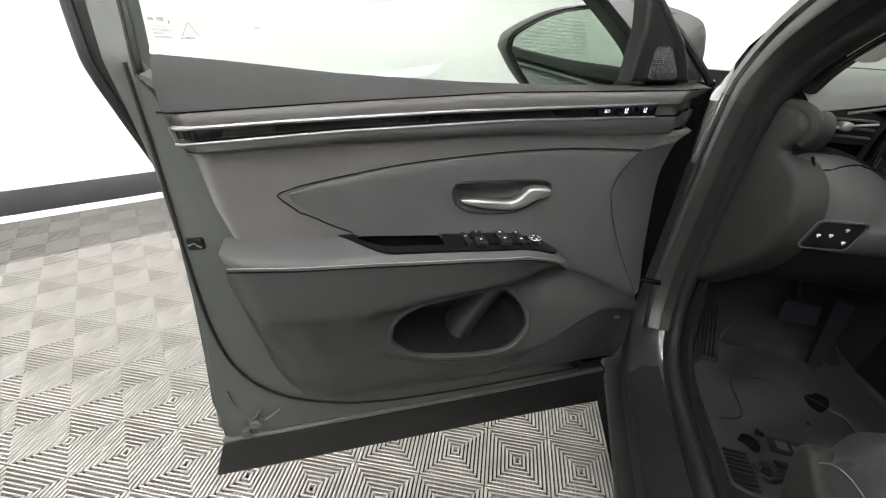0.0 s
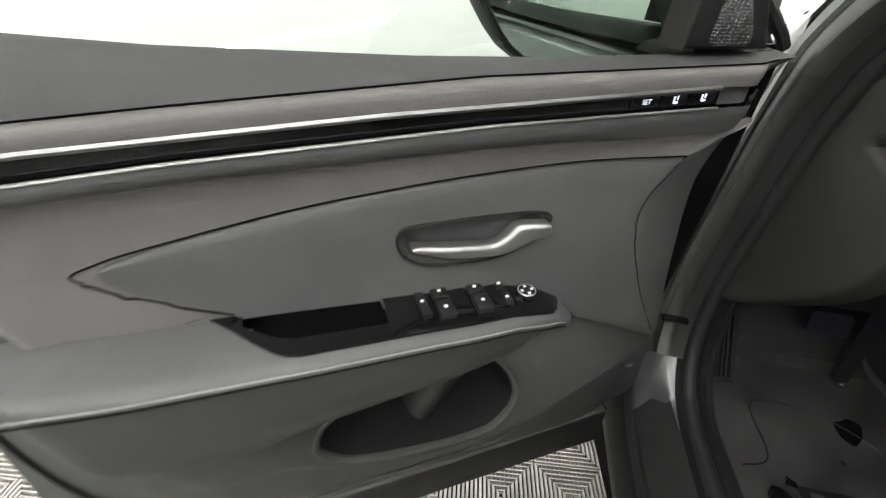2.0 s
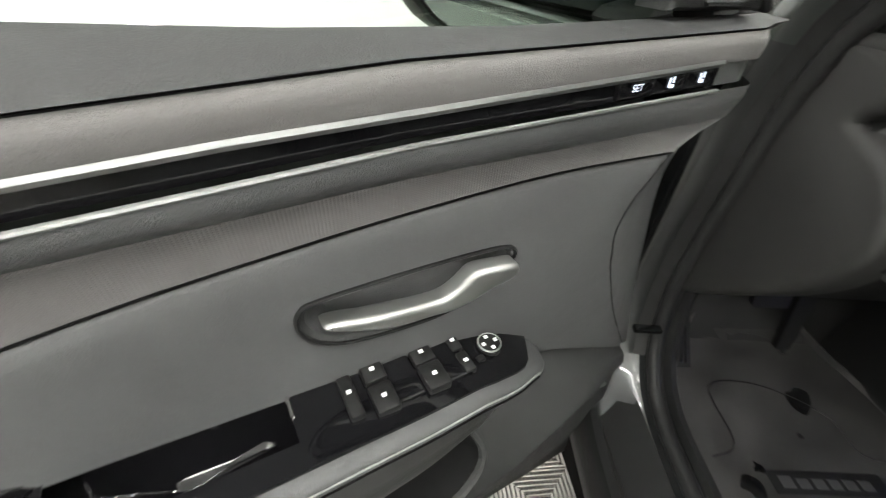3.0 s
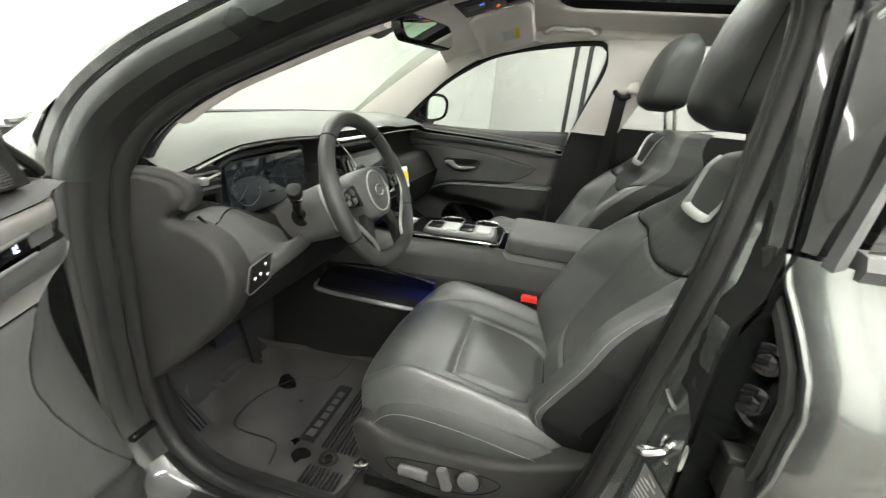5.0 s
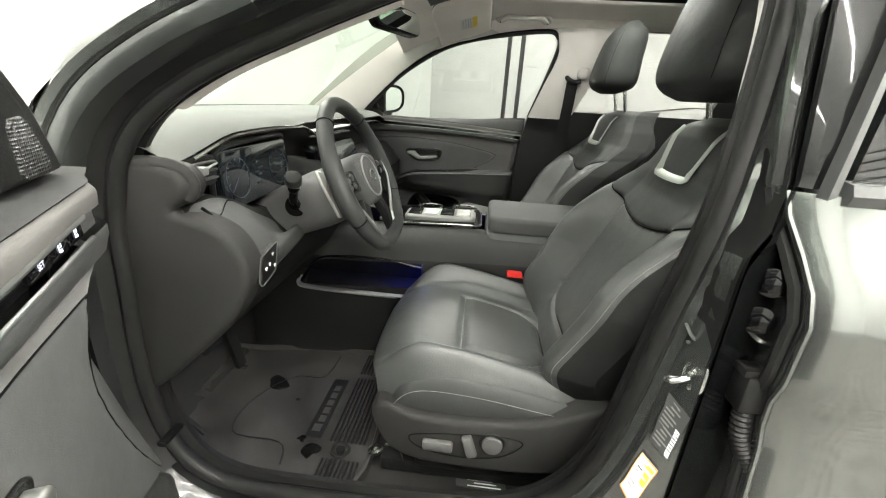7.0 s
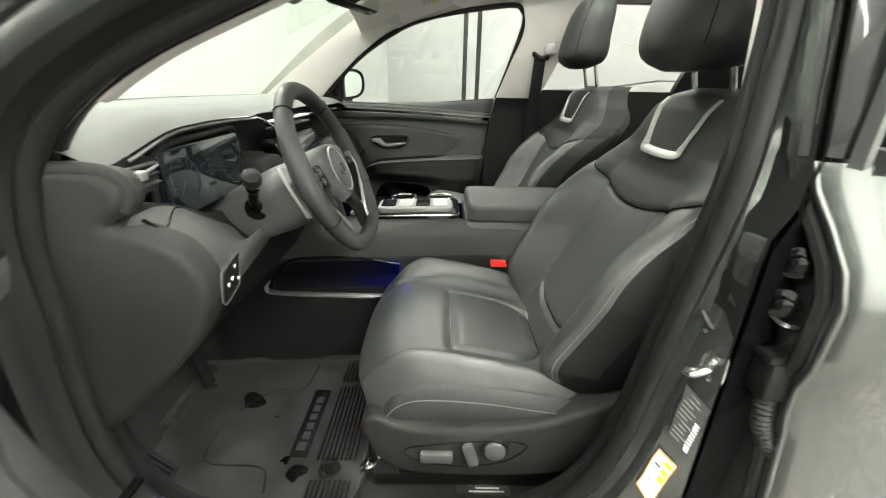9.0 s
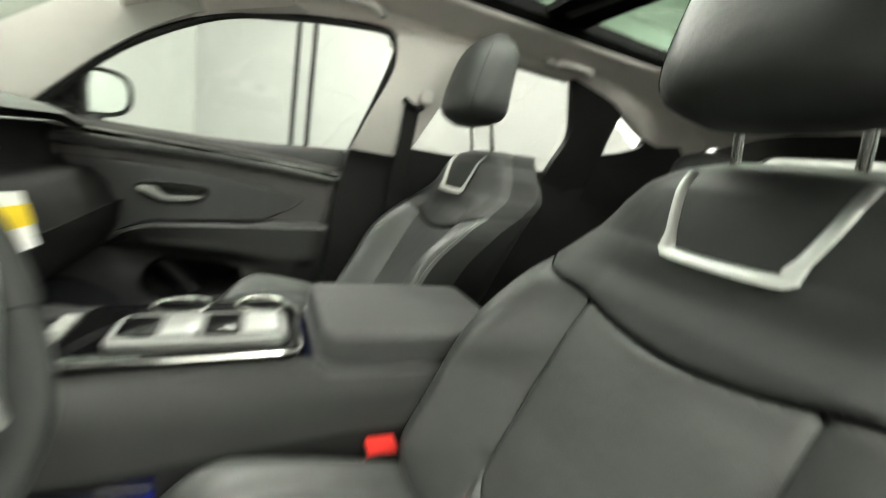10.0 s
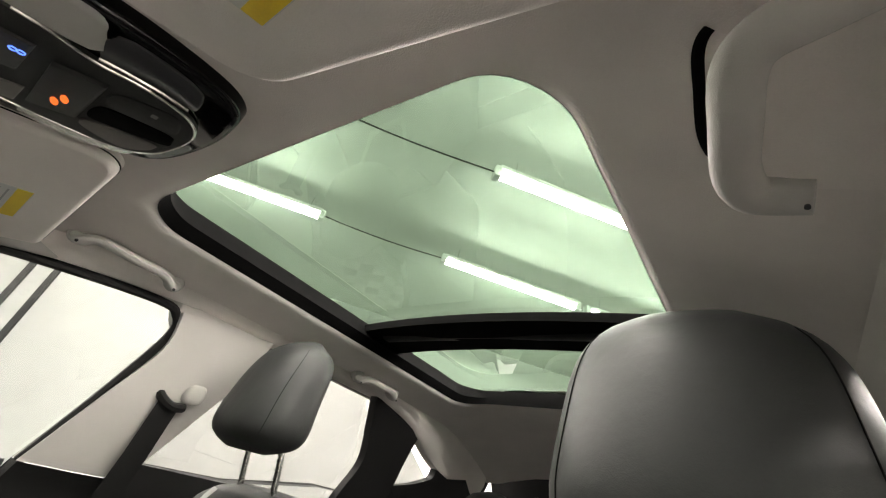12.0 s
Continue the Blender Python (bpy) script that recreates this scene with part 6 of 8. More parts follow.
def shelf(x):
    """Height of the ledge below the screens."""
    return 1.046 - 0.068 * sm(-0.68, -0.48, x) * (1 - sm(-0.36, -0.20, x)) - 0.036 * sm(-0.25, 0.05, x)


def dash_face(x):
    k = sm(-0.22, -0.12, x)
    r = dash_top(x, 1.0)
    e = 0.035 * sm(0.70, 0.745, abs(x))
    y0 = 0.836 + 0.5 * e + 0.006 * k
    sh = shelf(x)
    return [Vector((x, r.y + 0.002, r.z - 0.001)), Vector((x, r.y + 0.020, r.z - 0.006)), Vector((x, 0.975, r.z - 0.012)), Vector((x, 0.985, (r.z + sh) / 2)), Vector((x, 0.975, sh + 0.006)),
            Vector((x, 0.955, sh)), Vector((x, 0.900, sh - 0.001)), Vector((x, 0.885, sh - 0.020)), Vector((x, 0.865, sh - 0.040)), Vector((x, y0 + 0.012, sh - 0.060)), Vector((x, y0, sh - 0.085)),
            Vector((x, y0 - 0.010, 0.93)), Vector((x, y0, 0.86)), Vector((x, y0 + 0.03, 0.805)), Vector((x, y0 + 0.09, 0.765)), Vector((x, 1.02, 0.735)), Vector((x, 1.25, 0.72))]


part("lower_face", tidy(loft([dash_face(x) for x in xs], False, False)), DASH_LOW, dash, "charcoal lower face and knee panel", 60)


def pad_line(x):
    """Section of the padded knee panel, from the screens' ledge down."""
    sh, e, g = shelf(x), 0.012 * sm(0.71, 0.75, -x), 0.12 * max(0.0, x + 0.62)
    pts = [(0.935, sh), (0.908, sh - 0.002), (0.883, sh - 0.012), (0.858, sh - 0.032), (0.834, sh - 0.056), (0.814, max(0.945, sh - 0.088)), (0.804, 0.934), (0.808, 0.910), (0.824, 0.888), (0.855, 0.872)]
    return cr([(x, y + e + g, z) for y, z in pts], 4)


pad_rows = [pad_line(-0.752 + 0.006 * k) for k in range(74)]
wedge = lambda i, j: (pad_rows[i][j] + pad_rows[i + 1][j + 1]).x / 2 < -0.713 + 2.59 * ((pad_rows[i][j] + pad_rows[i + 1][j + 1]).y / 2 - 0.857)
part("soft_pad", tidy(loft(pad_rows, False, False, skip=wedge)), VINYL, dash, "padded grey knee panel", 60)
part("pad_wedge", tidy(loft(pad_rows, False, False, skip=lambda i, j: not wedge(i, j))), PLASTIC, dash, "charcoal end of the knee panel", 60)
part("seam", tube([Vector((-0.713 + 2.59 * d, 0.857 + d, 0.0)) + Vector((0, 0, min(pad_line(-0.713 + 2.59 * d), key=lambda p: abs(p.y - 0.857 - d)).z + 0.001)) for d in [0.005 * k for k in range(14)]], 0.0014, 6), SEAM, dash)
part("seam", tube([p + Vector((0, -0.001, 0.001)) for p in pad_line(-0.716)[8:]], 0.003, 6), SEAM, dash)

# left end: swept cheek from the pillar
def cheek_poly(s=1.0):
    return [(0.965, 1.112), (0.915, 1.112), (0.886, 1.102), (0.874, 1.080), (0.882, 1.056), (0.900, 1.038), (0.868, 1.026), (0.826, 1.002), (0.800, 0.962), (0.797, 0.92), (0.820, 0.865), (0.860, 0.812), (0.915, 0.758), (0.975, 0.705), (1.02, 0.70), (1.06, 0.9), (1.04, 1.07)]


ckp = [(p.x, p.y) for p in cr([(a, b, 0) for a, b in cheek_poly()], 4, True)]
part("end_cheek", slab(ckp, -0.700, -0.752, lambda a, b, d: Vector((d - 0.020 * sm(0.80, 0.98, a), a, b)), 0.014, 4), PLASTIC_M, dash, "charcoal end cap beside the pillar")
lip = cr([(-0.768, 0.965, 1.112), (-0.758, 0.915, 1.114), (-0.748, 0.884, 1.104), (-0.742, 0.872, 1.080), (-0.748, 0.881, 1.058)], 6)
part("end_roll", tube([p + Vector((0.006, 0.004, -0.002)) for p in lip], 0.011, 10), PLASTIC_M, dash)
part("kick_panel", tidy(loft([[Vector((-0.735, y, z)) for y, z in ((1.0, 1.0), (0.99, 0.72), (0.985, 0.55), (0.95, 0.44))], [Vector((-0.735, y, z)) for y, z in ((1.5, 1.0), (1.45, 0.72), (1.45, 0.55), (1.45, 0.40))]], False, False)), PLASTIC_D, dash, "black kick panel")
part("kick_panel", box(0.725, 0.745, 0.95, 1.5, 0.38, 1.05), PLASTIC_D, dash)

# chrome line along the screens, from vent to vent
bright = [Vector((x, dash_top(x, 1.0).y + 0.001, dash_top(x, 1.0).z - 0.006)) for x in [-0.69 + 0.02 * k for k in range(25)]]
part("chrome_line", tube([p + Vector((0, -0.003, 0)) for p in bright], 0.0036, 6), CHROME, dash)
part("chrome_line", tube(cr([bright[-1], bright[-1] + Vector((0.035, -0.01, -0.012)), bright[-1] + Vector((0.075, -0.025, -0.045)), bright[-1] + Vector((0.095, -0.045, -0.085)), bright[-1] + Vector((0.10, -0.06, -0.12))], 5), 0.0028, 6), CHROME, dash)
part("chrome_line", tube([Vector((x, 0.915 + 0.05 * (abs(x) < 0.2), 1.118 - 0.02 * sm(0.5, 0.7, x))) for x in [0.10 + 0.05 * k for k in range(13)]], 0.0028, 6), CHROME, dash)

# left vent
vent = part("side_vent", slab(rrect(-0.722, -0.632, 1.060, 1.112, 0.012), 0.905, 0.965, lambda a, b, d: Vector((a, d, b)), 0.003), PLASTIC_D, dash, "black air vent")
for k in range(3):
    part("vane", box(-0.716, -0.640, 0.895, 0.915, 1.072 + 0.014 * k, 1.075 + 0.014 * k, bev=0.001), PLASTIC, vent)
part("vane_tab", box(-0.696, -0.680, 0.884, 0.905, 1.084, 1.098, bev=0.003), SATIN, vent, "satin vent tab")
part("vane_line", tube(cr([(-0.722, 0.893, 1.082), (-0.69, 0.892, 1.090), (-0.64, 0.897, 1.098)], 4), 0.0022, 6), SATIN, vent)

# instrument screen under the hood
scr_to = lambda a, b, d: Vector((a, 0.905 + 0.36 * (b - 1.0) * 0.35 + d, b))
scr = part("instrument_screen", slab(rrect(-0.608, -0.335, 1.000, 1.112, 0.010), 0.02, 0.0, scr_to, 0.002), SCREEN, dash, "dark glass instrument screen")
for cx0, col in ((-0.555, ICON_T := glow("dim_blue_print", (0.006, 0.014, 0.022), 0.02)), (-0.388, ICON_T)):
    part("dial", tube([scr_to(cx0 + 0.040 * math.cos(w), 1.055 + 0.040 * math.sin(w), -0.0008) for w in [k * math.pi / 16 for k in range(32)]], 0.0008, 4, True), ICON_T, scr, "faint blue dial ring")
    for k in range(11):
        w = radians(220 - 26 * k)
        part("dial_mark", tube([scr_to(cx0 + r * math.cos(w), 1.055 + r * math.sin(w), -0.0008) for r in (0.032, 0.038)], 0.0008, 4), ICON_T, scr)
part("needle", tube([scr_to(-0.555, 1.055, -0.0008), scr_to(-0.580, 1.032, -0.0008)], 0.0009, 4), ICON_T, scr)
for k, (x, z, w) in enumerate(((-0.475, 1.075, 0.016), (-0.470, 1.062, 0.022), (-0.475, 1.048, 0.014), (-0.478, 1.030, 0.02))):
    part("print_bar", box(x - w / 2, x + w / 2, 0.9045 + 0.126 * (z - 1.0) - 0.0012, 0.9045 + 0.126 * (z - 1.0) - 0.0006, z, z + 0.004), ICON_T, scr)
part("screen_hood", tube(cr([(-0.622, 0.925, 1.010), (-0.620, 0.922, 1.085), (-0.60, 0.915, 1.117), (-0.47, 0.915, 1.124), (-0.345, 0.925, 1.122), (-0.318, 0.935, 1.085), (-0.315, 0.93, 1.01)], 6), 0.006, 6), PLASTIC_D, dash)

# switch panel at the knee
pod = part("switch_panel", slab(rrect(-0.712, -0.636, 0.902, 0.952, 0.008), 0.832, 0.795, lambda a, b, d: Vector((a + 0.25 * (b - 0.927), d + 0.20 * (a + 0.68) + 0.012 * sm(-0.70, -0.73, a), b)), 0.002), PLASTIC_D, dash, "black switch panel with lit symbols")
part("panel_frame", tube([Vector((p[0] + 0.25 * (p[1] - 0.927), 0.795 + 0.20 * (p[0] + 0.68) + 0.012 * sm(-0.70, -0.73, p[0]), p[1])) for p in rrect(-0.714, -0.634, 0.900, 0.954, 0.009)], 0.0014, 5, True), PLASTIC, dash)
for x, z in ((-0.700, 0.927), (-0.680, 0.928), (-0.659, 0.940), (-0.654, 0.916)):
    y = 0.7937 + 0.20 * (x + 0.68)
    ic = box(x - 0.0028, x + 0.0028, y - 0.0008, y + 0.0004, z - 0.0008, z + 0.0024)
    part("symbol", box(x - 0.0008, x + 0.0008, y - 0.0008, y + 0.0004, z - 0.0036, z - 0.0008, bm=ic), WHITEPRINT, pod)

# centre stack: vents, climate panel, touch screen
part("centre_panel", slab(rrect(-0.165, 0.165, 0.86, 1.075, 0.02), 0.95, 0.905, lambda a, b, d: Vector((a, d - 0.38 * (1.075 - b), b)), 0.004), GLOSS, dash, "gloss black centre panel")
part("touch_screen", slab(rrect(-0.145, 0.145, 0.965, 1.062, 0.008), 0.899, 0.901, lambda a, b, d: Vector((a, d - 0.38 * (1.075 - b), b)), 0.0), SCREEN, dash, "dark touch screen")
for r in range(2):
    for k in range(3):
        x = -0.10 + 0.10 * k
        part("vent_blade", box(x - 0.045, x + 0.045, 0.905, 0.935, 1.098 + 0.018 * r, 1.102 + 0.018 * r, bev=0.001), SATIN if r else PLASTIC, dash)
part("climate_panel", slab(rrect(-0.14, 0.14, 0.905, 0.952, 0.006), 0.899, 0.9015, lambda a, b, d: Vector((a, d - 0.38 * (1.075 - b), b)), 0.0), SATIN, dash, "silver climate panel")

# ---- steering wheel ----
WC = Vector((-0.410, 0.690, 1.049))
WN = Vector((0, -0.913, 0.408))
WUP = Vector((0, 0.408, 0.913))
WX = Vector((1, 0, 0))
wheel = thing("steering_wheel", WC, "black leather steering wheel with satin spokes", "steering wheel")
wp = lambda a, b, d=0.0: WC + WX * a + WUP * b + WN * d
rim = []
for k in range(72):
    w = 2 * math.pi * k / 72
    r = 0.167
    b = r * math.sin(w)
    if b < -0.140:
        b = -0.140 - (abs(b) - 0.140) * 0.55
    rim.append(wp(r * math.cos(w), b))
part("rim", tube(rim, [0.0165 + 0.0025 * (abs(math.sin(2 * math.pi * k / 72)) < 0.35) for k in range(72)], 12, True), LEATHER_SM, wheel, "black leather rim")
for w in (50, 130, 205, 335):
    a = radians(w)
    c = wp(0.167 * math.cos(a), 0.167 * math.sin(a))
    d = (WX * math.cos(a) + WUP * math.sin(a))
    part("rim_seam", tube([c + 0.0178 * (d * math.cos(q) + WN * math.sin(q)) for q in [k * math.pi / 6 for k in range(12)]], 0.001, 4, True), SEAM, wheel)
hubp = [(p.x, p.y) for p in cr([(-0.085, 0.018, 0), (-0.070, 0.045, 0), (0, 0.055, 0), (0.070, 0.045, 0), (0.085, 0.018, 0), (0.066, -0.035, 0), (0.035, -0.062, 0), (-0.035, -0.062, 0), (-0.066, -0.035, 0)], 5, True)]
part("airbag_cover", slab(hubp, -0.045, 0.012, lambda a, b, d: wp(a, b, d), 0.018, 4), PLASTIC, wheel, "charcoal airbag cover")
part("hub_ring", tube([wp(0.047 * math.cos(q), -0.003 + 0.047 * math.sin(q), 0.013) for q in [k * math.pi / 20 for k in range(40)]], 0.0022, 6, True), SATIN, wheel, "thin silver ring")
part("emblem_disc", disc(wp(0, -0.003, 0.008), WN, 0.045, 0.006, 40, 0.002), PLASTIC, wheel)
part("emblem", tube([wp(0.019 * math.cos(q), -0.003 + 0.012 * math.sin(q), 0.0155) for q in [k * math.pi / 14 for k in range(28)]], 0.0022, 6, True), CHROME, wheel, "plain chrome oval emblem")
for sg in (-1, 1):
    sp = [(sg * p[0], p[1]) for p in ((0.070, 0.028), (0.110, 0.026), (0.152, 0.014), (0.156, -0.012), (0.118, -0.014), (0.070, -0.022))]
    part("spoke", slab(sp, -0.022, 0.004, lambda a, b, d: wp(a, b, d), 0.005), GLOSS, wheel, "gloss black spoke with switches")
    part("spoke_trim", tube(cr([wp(sg * 0.152, 0.020, 0.004), wp(sg * 0.150, -0.018, 0.006), wp(sg * 0.120, -0.060, 0.004), wp(sg * 0.080, -0.105, 0.0), wp(sg * 0.072, -0.135, -0.003)], 5), [0.004] * 10 + [0.006] * 11, 8, flat=0.6), SATIN, wheel, "satin spoke trim")
    for a, b in ((0.105, 0.014), (0.128, 0.010), (0.105, -0.004), (0.130, -0.004)):
        part("spoke_switch", disc(wp(sg * a, b, 0.003), WN, 0.007, 0.005, 12, 0.001), PLASTIC, wheel)
    lowp = [(sg * p[0], p[1]) for p in ((0.030, -0.055), (0.062, -0.040), (0.095, -0.110), (0.080, -0.138), (0.052, -0.146), (0.055, -0.10))]
    part("lower_spoke", slab(lowp, -0.024, -0.006, lambda a, b, d: wp(a, b, d), 0.004), PLASTIC_D, wheel)
    part("shift_paddle", slab([(sg * p[0], p[1]) for p in ((0.104, 0.045), (0.128, 0.052), (0.132, 0.024), (0.122, -0.052), (0.112, -0.056), (0.110, 0.0))], -0.052, -0.046, lambda a, b, d: wp(a, b, d), 0.002), SATIN, wheel, "silver shift paddle")
column = thing("steering_column", WC - WN * 0.1, "charcoal steering column shroud with two stalks", "steering column")
rows = []
for d, r, h in ((-0.045, 0.070, 0.055), (-0.07, 0.086, 0.064), (-0.12, 0.090, 0.066), (-0.18, 0.085, 0.062), (-0.26, 0.075, 0.055)):
    rows.append([wp(r * math.copysign(abs(math.cos(q)) ** 0.7, math.cos(q)), -0.012 + h * math.copysign(abs(math.sin(q)) ** 0.75, math.sin(q)), d) for q in [2 * math.pi * k / 24 for k in range(24)]])
part("shroud", tidy(loft(rows)), PLASTIC_L, column, "charcoal column shroud")
for sg in (-1, 1):
    root = Vector((WC.x + sg * 0.082, 0.826, 0.990))
    st0 = cr([root, root + Vector((sg * 0.026, -0.008, 0.018)), root + Vector((sg * 0.050, -0.022, 0.045)), root + Vector((sg * 0.066, -0.030, 0.064))], 5)
    sk = part("stalk", tube(st0, [0.013] * 3 + [0.0095] * 8 + [0.0125] * 5, 10), GLOSS, column, "black control stalk")
    part("stalk_tip", disc(st0[-1] - (st0[-1] - st0[-2]) * 0.8, st0[-1] - st0[-2], 0.0165, 0.024, 18, 0.005), PLASTIC_D, sk)
    part("tip_ring", tube([st0[-1] + 0.0155 * (WX * math.cos(q) + Vector((0, 0.75, 0.65)) * math.sin(q)) for q in [k * math.pi / 9 for k in range(18)]], 0.0013, 5, True), SATIN, sk)
    part("stalk_collar", disc(root + Vector((sg * -0.006, 0, -0.004)), Vector((sg, -0.25, 0.35)), 0.024, 0.012, 20, 0.004), SEAM, column, "black opening round the stalk")
tag = thing("paper_tag", (-0.12, 0.72, 0.99), "small white and yellow paper tag hung behind the wheel", "tag")
part("sheet", tidy(loft([[Vector((-0.150, 0.732, 1.062)), Vector((-0.103, 0.717, 1.060))], [Vector((-0.141, 0.724, 0.990)), Vector((-0.092, 0.709, 0.998))]], False, False)), WHITEPRINT, tag)
part("tie", tube(cr([(-0.262, 0.796, 1.060), (-0.20, 0.770, 1.066), (-0.128, 0.727, 1.056)], 5), 0.0008, 4), PALE, tag, "thin tie to the stalk")
part("yellow_band", tidy(loft([[Vector((-0.1482, 0.7292, 1.046)), Vector((-0.1008, 0.7140, 1.046))], [Vector((-0.1450, 0.7262, 1.020)), Vector((-0.0965, 0.7110, 1.023))]], False, False)), YELLOW, tag)

# ---- centre console ----
con = thing("centre_console", (0, 0.5, 0.42), "charcoal centre console with armrest box and gloss black shift panel", "centre console")
CW = lin((0.05, 0.150), (0.35, 0.150), (0.50, 0.165), (0.70, 0.185), (0.95, 0.205), (1.10, 0.215))
CZ = lin((0.05, 0.835), (0.38, 0.835), (0.45, 0.845), (0.66, 0.838), (0.75, 0.830), (0.90, 0.845), (1.10, 0.90))


def console_side(y, sg):
    w, z = CW(y), CZ(y)
    return [Vector((sg * 0.085, y, z + 0.004)), Vector((sg * 0.120, y, z)), Vector((sg * (w - 0.015), y, z - 0.012)), Vector((sg * w, y, z - 0.035)), Vector((sg * (w + 0.004), y, z - 0.07)), Vector((sg * (w + 0.008), y, 0.755))]


ys = [0.04 + 0.03 * k for k in range(37)]
for sg in (-1, 1):
    part("side_rail", tidy(loft([console_side(y, sg) for y in ys], False, False)), PLASTIC_LOW, con, "charcoal console flank", 60)
    low = []
    for y in ys:
        w = CW(y) + 0.010
        low.append([Vector((sg * (w - 0.004), y, 0.757)), Vector((sg * w, y, 0.745)), Vector((sg * w, y, 0.66)), Vector((sg * (w + 0.004), y, 0.58)), Vector((sg * (w + 0.01), y, 0.42))])
    # the flank has an opening to the tray between the bridge and the foot
    bm = loft(low, False, False, skip=lambda i, j: j in (1,) and 0.56 < ys[i] < 0.93)
    part("flank", tidy(bm), PLASTIC_D, con, "black console flank")
    tr = cr([(sg * 0.222, 0.955, 0.668), (sg * 0.214, 0.90, 0.744), (sg * 0.205, 0.82, 0.757), (sg * 0.200, 0.70, 0.757), (sg * 0.190, 0.58, 0.735)], 6)
    part("tray_rim", tube(tr, 0.004, 6), GLOSS, con)
    lp = cr([(sg * 0.224, 0.950, 0.690), (sg * 0.222, 0.962, 0.665), (sg * 0.217, 0.940, 0.650), (sg * 0.207, 0.80, 0.640), (sg * 0.195, 0.62, 0.632), (sg * 0.188, 0.50, 0.630)], 6)
    part("chrome_lip", tube(lp, [0.004] * 4 + [0.0085] * (len(lp) - 4), 8, flat=0.75), SATIN, con, "satin silver tray edge")
    part("chrome_line", tube([(sg * 0.172, 0.73, 0.816), (sg * 0.168, 0.64, 0.810), (sg * 0.164, 0.555, 0.800)], 0.0022, 6), CHROME, con)
part("tray_floor", box(-0.205, 0.205, 0.50, 1.02, 0.622, 0.634), PLASTIC_D, con, "black storage tray floor")
part("tray_wall", box(-0.05, 0.05, 0.60, 1.02, 0.634, 0.80), PLASTIC_D, con)
part("tray_light", box(-0.150, 0.150, 0.56, 0.60, 0.746, 0.750), BLUEGLOW, con, "blue ambient light strip")
part("tray_end", box(-0.150, 0.150, 0.44, 0.50, 0.62, 0.78, bev=0.01), PLASTIC_D, con)
# shift panel
sh_to = lambda a, b, d: Vector((a, b, CZ(b) + 0.004 + d + 0.10 * max(0, 0.60 - b) * 0.0))
part("shift_panel", slab(rrect(-0.100, 0.100, 0.415, 0.715, 0.03), -0.03, 0.016, sh_to, 0.006), GLOSS, con, "gloss black shift panel")
part("shift_rim", tube([sh_to(p[0], p[1], 0.010) for p in rrect(-0.103, 0.103, 0.412, 0.718, 0.032)], 0.0032, 6, True), CHROME, con, "chrome edge round the shift panel")
part("shift_buttons", slab(rrect(-0.085, 0.015, 0.43, 0.66, 0.02), 0.0, 0.030, sh_to, 0.008, 3), SATIN_DIM, con, "satin silver shift button block")
for k in range(4):
    part("shift_button", slab(rrect(-0.072, -0.006, 0.448 + 0.052 * k, 0.492 + 0.052 * k, 0.006), 0.028, 0.034, sh_to, 0.003), GLOSS if k % 2 else SATIN, con, "shift button")
for k, (b, h) in enumerate(((0.47, 0.0), (0.59, 0.0))):
    part("cup_ring", tube([sh_to(0.055 + 0.036 * math.cos(q), b + 0.040 * math.sin(q), 0.024) for q in [k2 * math.pi / 14 for k2 in range(28)]], 0.004, 6, True), CHROME, con, "chrome cup holder ring")
for r in range(6):
    part("panel_button", box(-0.075 + 0.024 * r, -0.060 + 0.024 * r, 0.722, 0.742, 0.842, 0.853, bev=0.002), SATIN, con)
# armrest box
bx = part("armrest_box", slab(rrect(-0.125, 0.125, 0.06, 0.395, 0.02), 0.80, 0.848, lambda a, b, d: Vector((a * (1.12 - 0.12 * sm(0.80, 0.85, d)), b, d)), 0.008, 3), PLASTIC, con, "charcoal armrest box")
part("armrest_lid", slab(rrect(-0.128, 0.128, 0.065, 0.388, 0.03), 0.850, 0.893, lambda a, b, d: Vector((a, b, d + 0.010 * (1 - (a / 0.13) ** 2))), 0.014, 4), VINYL, con, "padded grey armrest lid")

# buckle beside the driver's seat
for sx in (-0.168, 0.168):
    bk = thing("belt_buckle", (sx, 0.28, 0.60), "black belt buckle with a red press button", "seat belt buckle", group="belt buckles")
    part("stem", tube([(sx, 0.24, 0.60), (sx, 0.275, 0.70)], 0.012, 8, flat=1.6), PLASTIC_D, bk)
    part("housing", slab(rrect(0.262, 0.312, 0.655, 0.728, 0.008), sx - 0.016, sx + 0.016, lambda a, b, d: Vector((d, a + 0.2 * (b - 0.69), b)), 0.004), PLASTIC_D, bk)
    part("press_button", slab(rrect(0.264, 0.310, 0.724, 0.742, 0.005), sx - 0.014, sx + 0.014, lambda a, b, d: Vector((d, a + 0.2 * (b - 0.69), b)), 0.004), RED, bk, "red press button")

# ---- floor, mat and pedals ----
cp = [[Vector((x, y, z)) for y, z in ((-1.2, 0.40), (0.0, 0.395), (0.6, 0.395), (1.06, 0.40), (1.15, 0.43), (1.30, 0.56), (1.45, 0.70))] for x in (-0.74, -0.5, -0.2, 0.2, 0.5, 0.74)]
solo("carpet", tidy(loft(cp, False, False)), CARPET, "black needled carpet on the car floor", "carpet", base=(0, 0, 0.395), kind="structure")
fm = thing("floor_mat", (-0.45, 0.85, 0.40), "dusty black rubber floor mat with ribs and a raised name plate", "floor mat")
MZ = lambda y: 0.414 + 0.16 * max(0, y - 1.08) + 0.5 * max(0, y - 1.16)
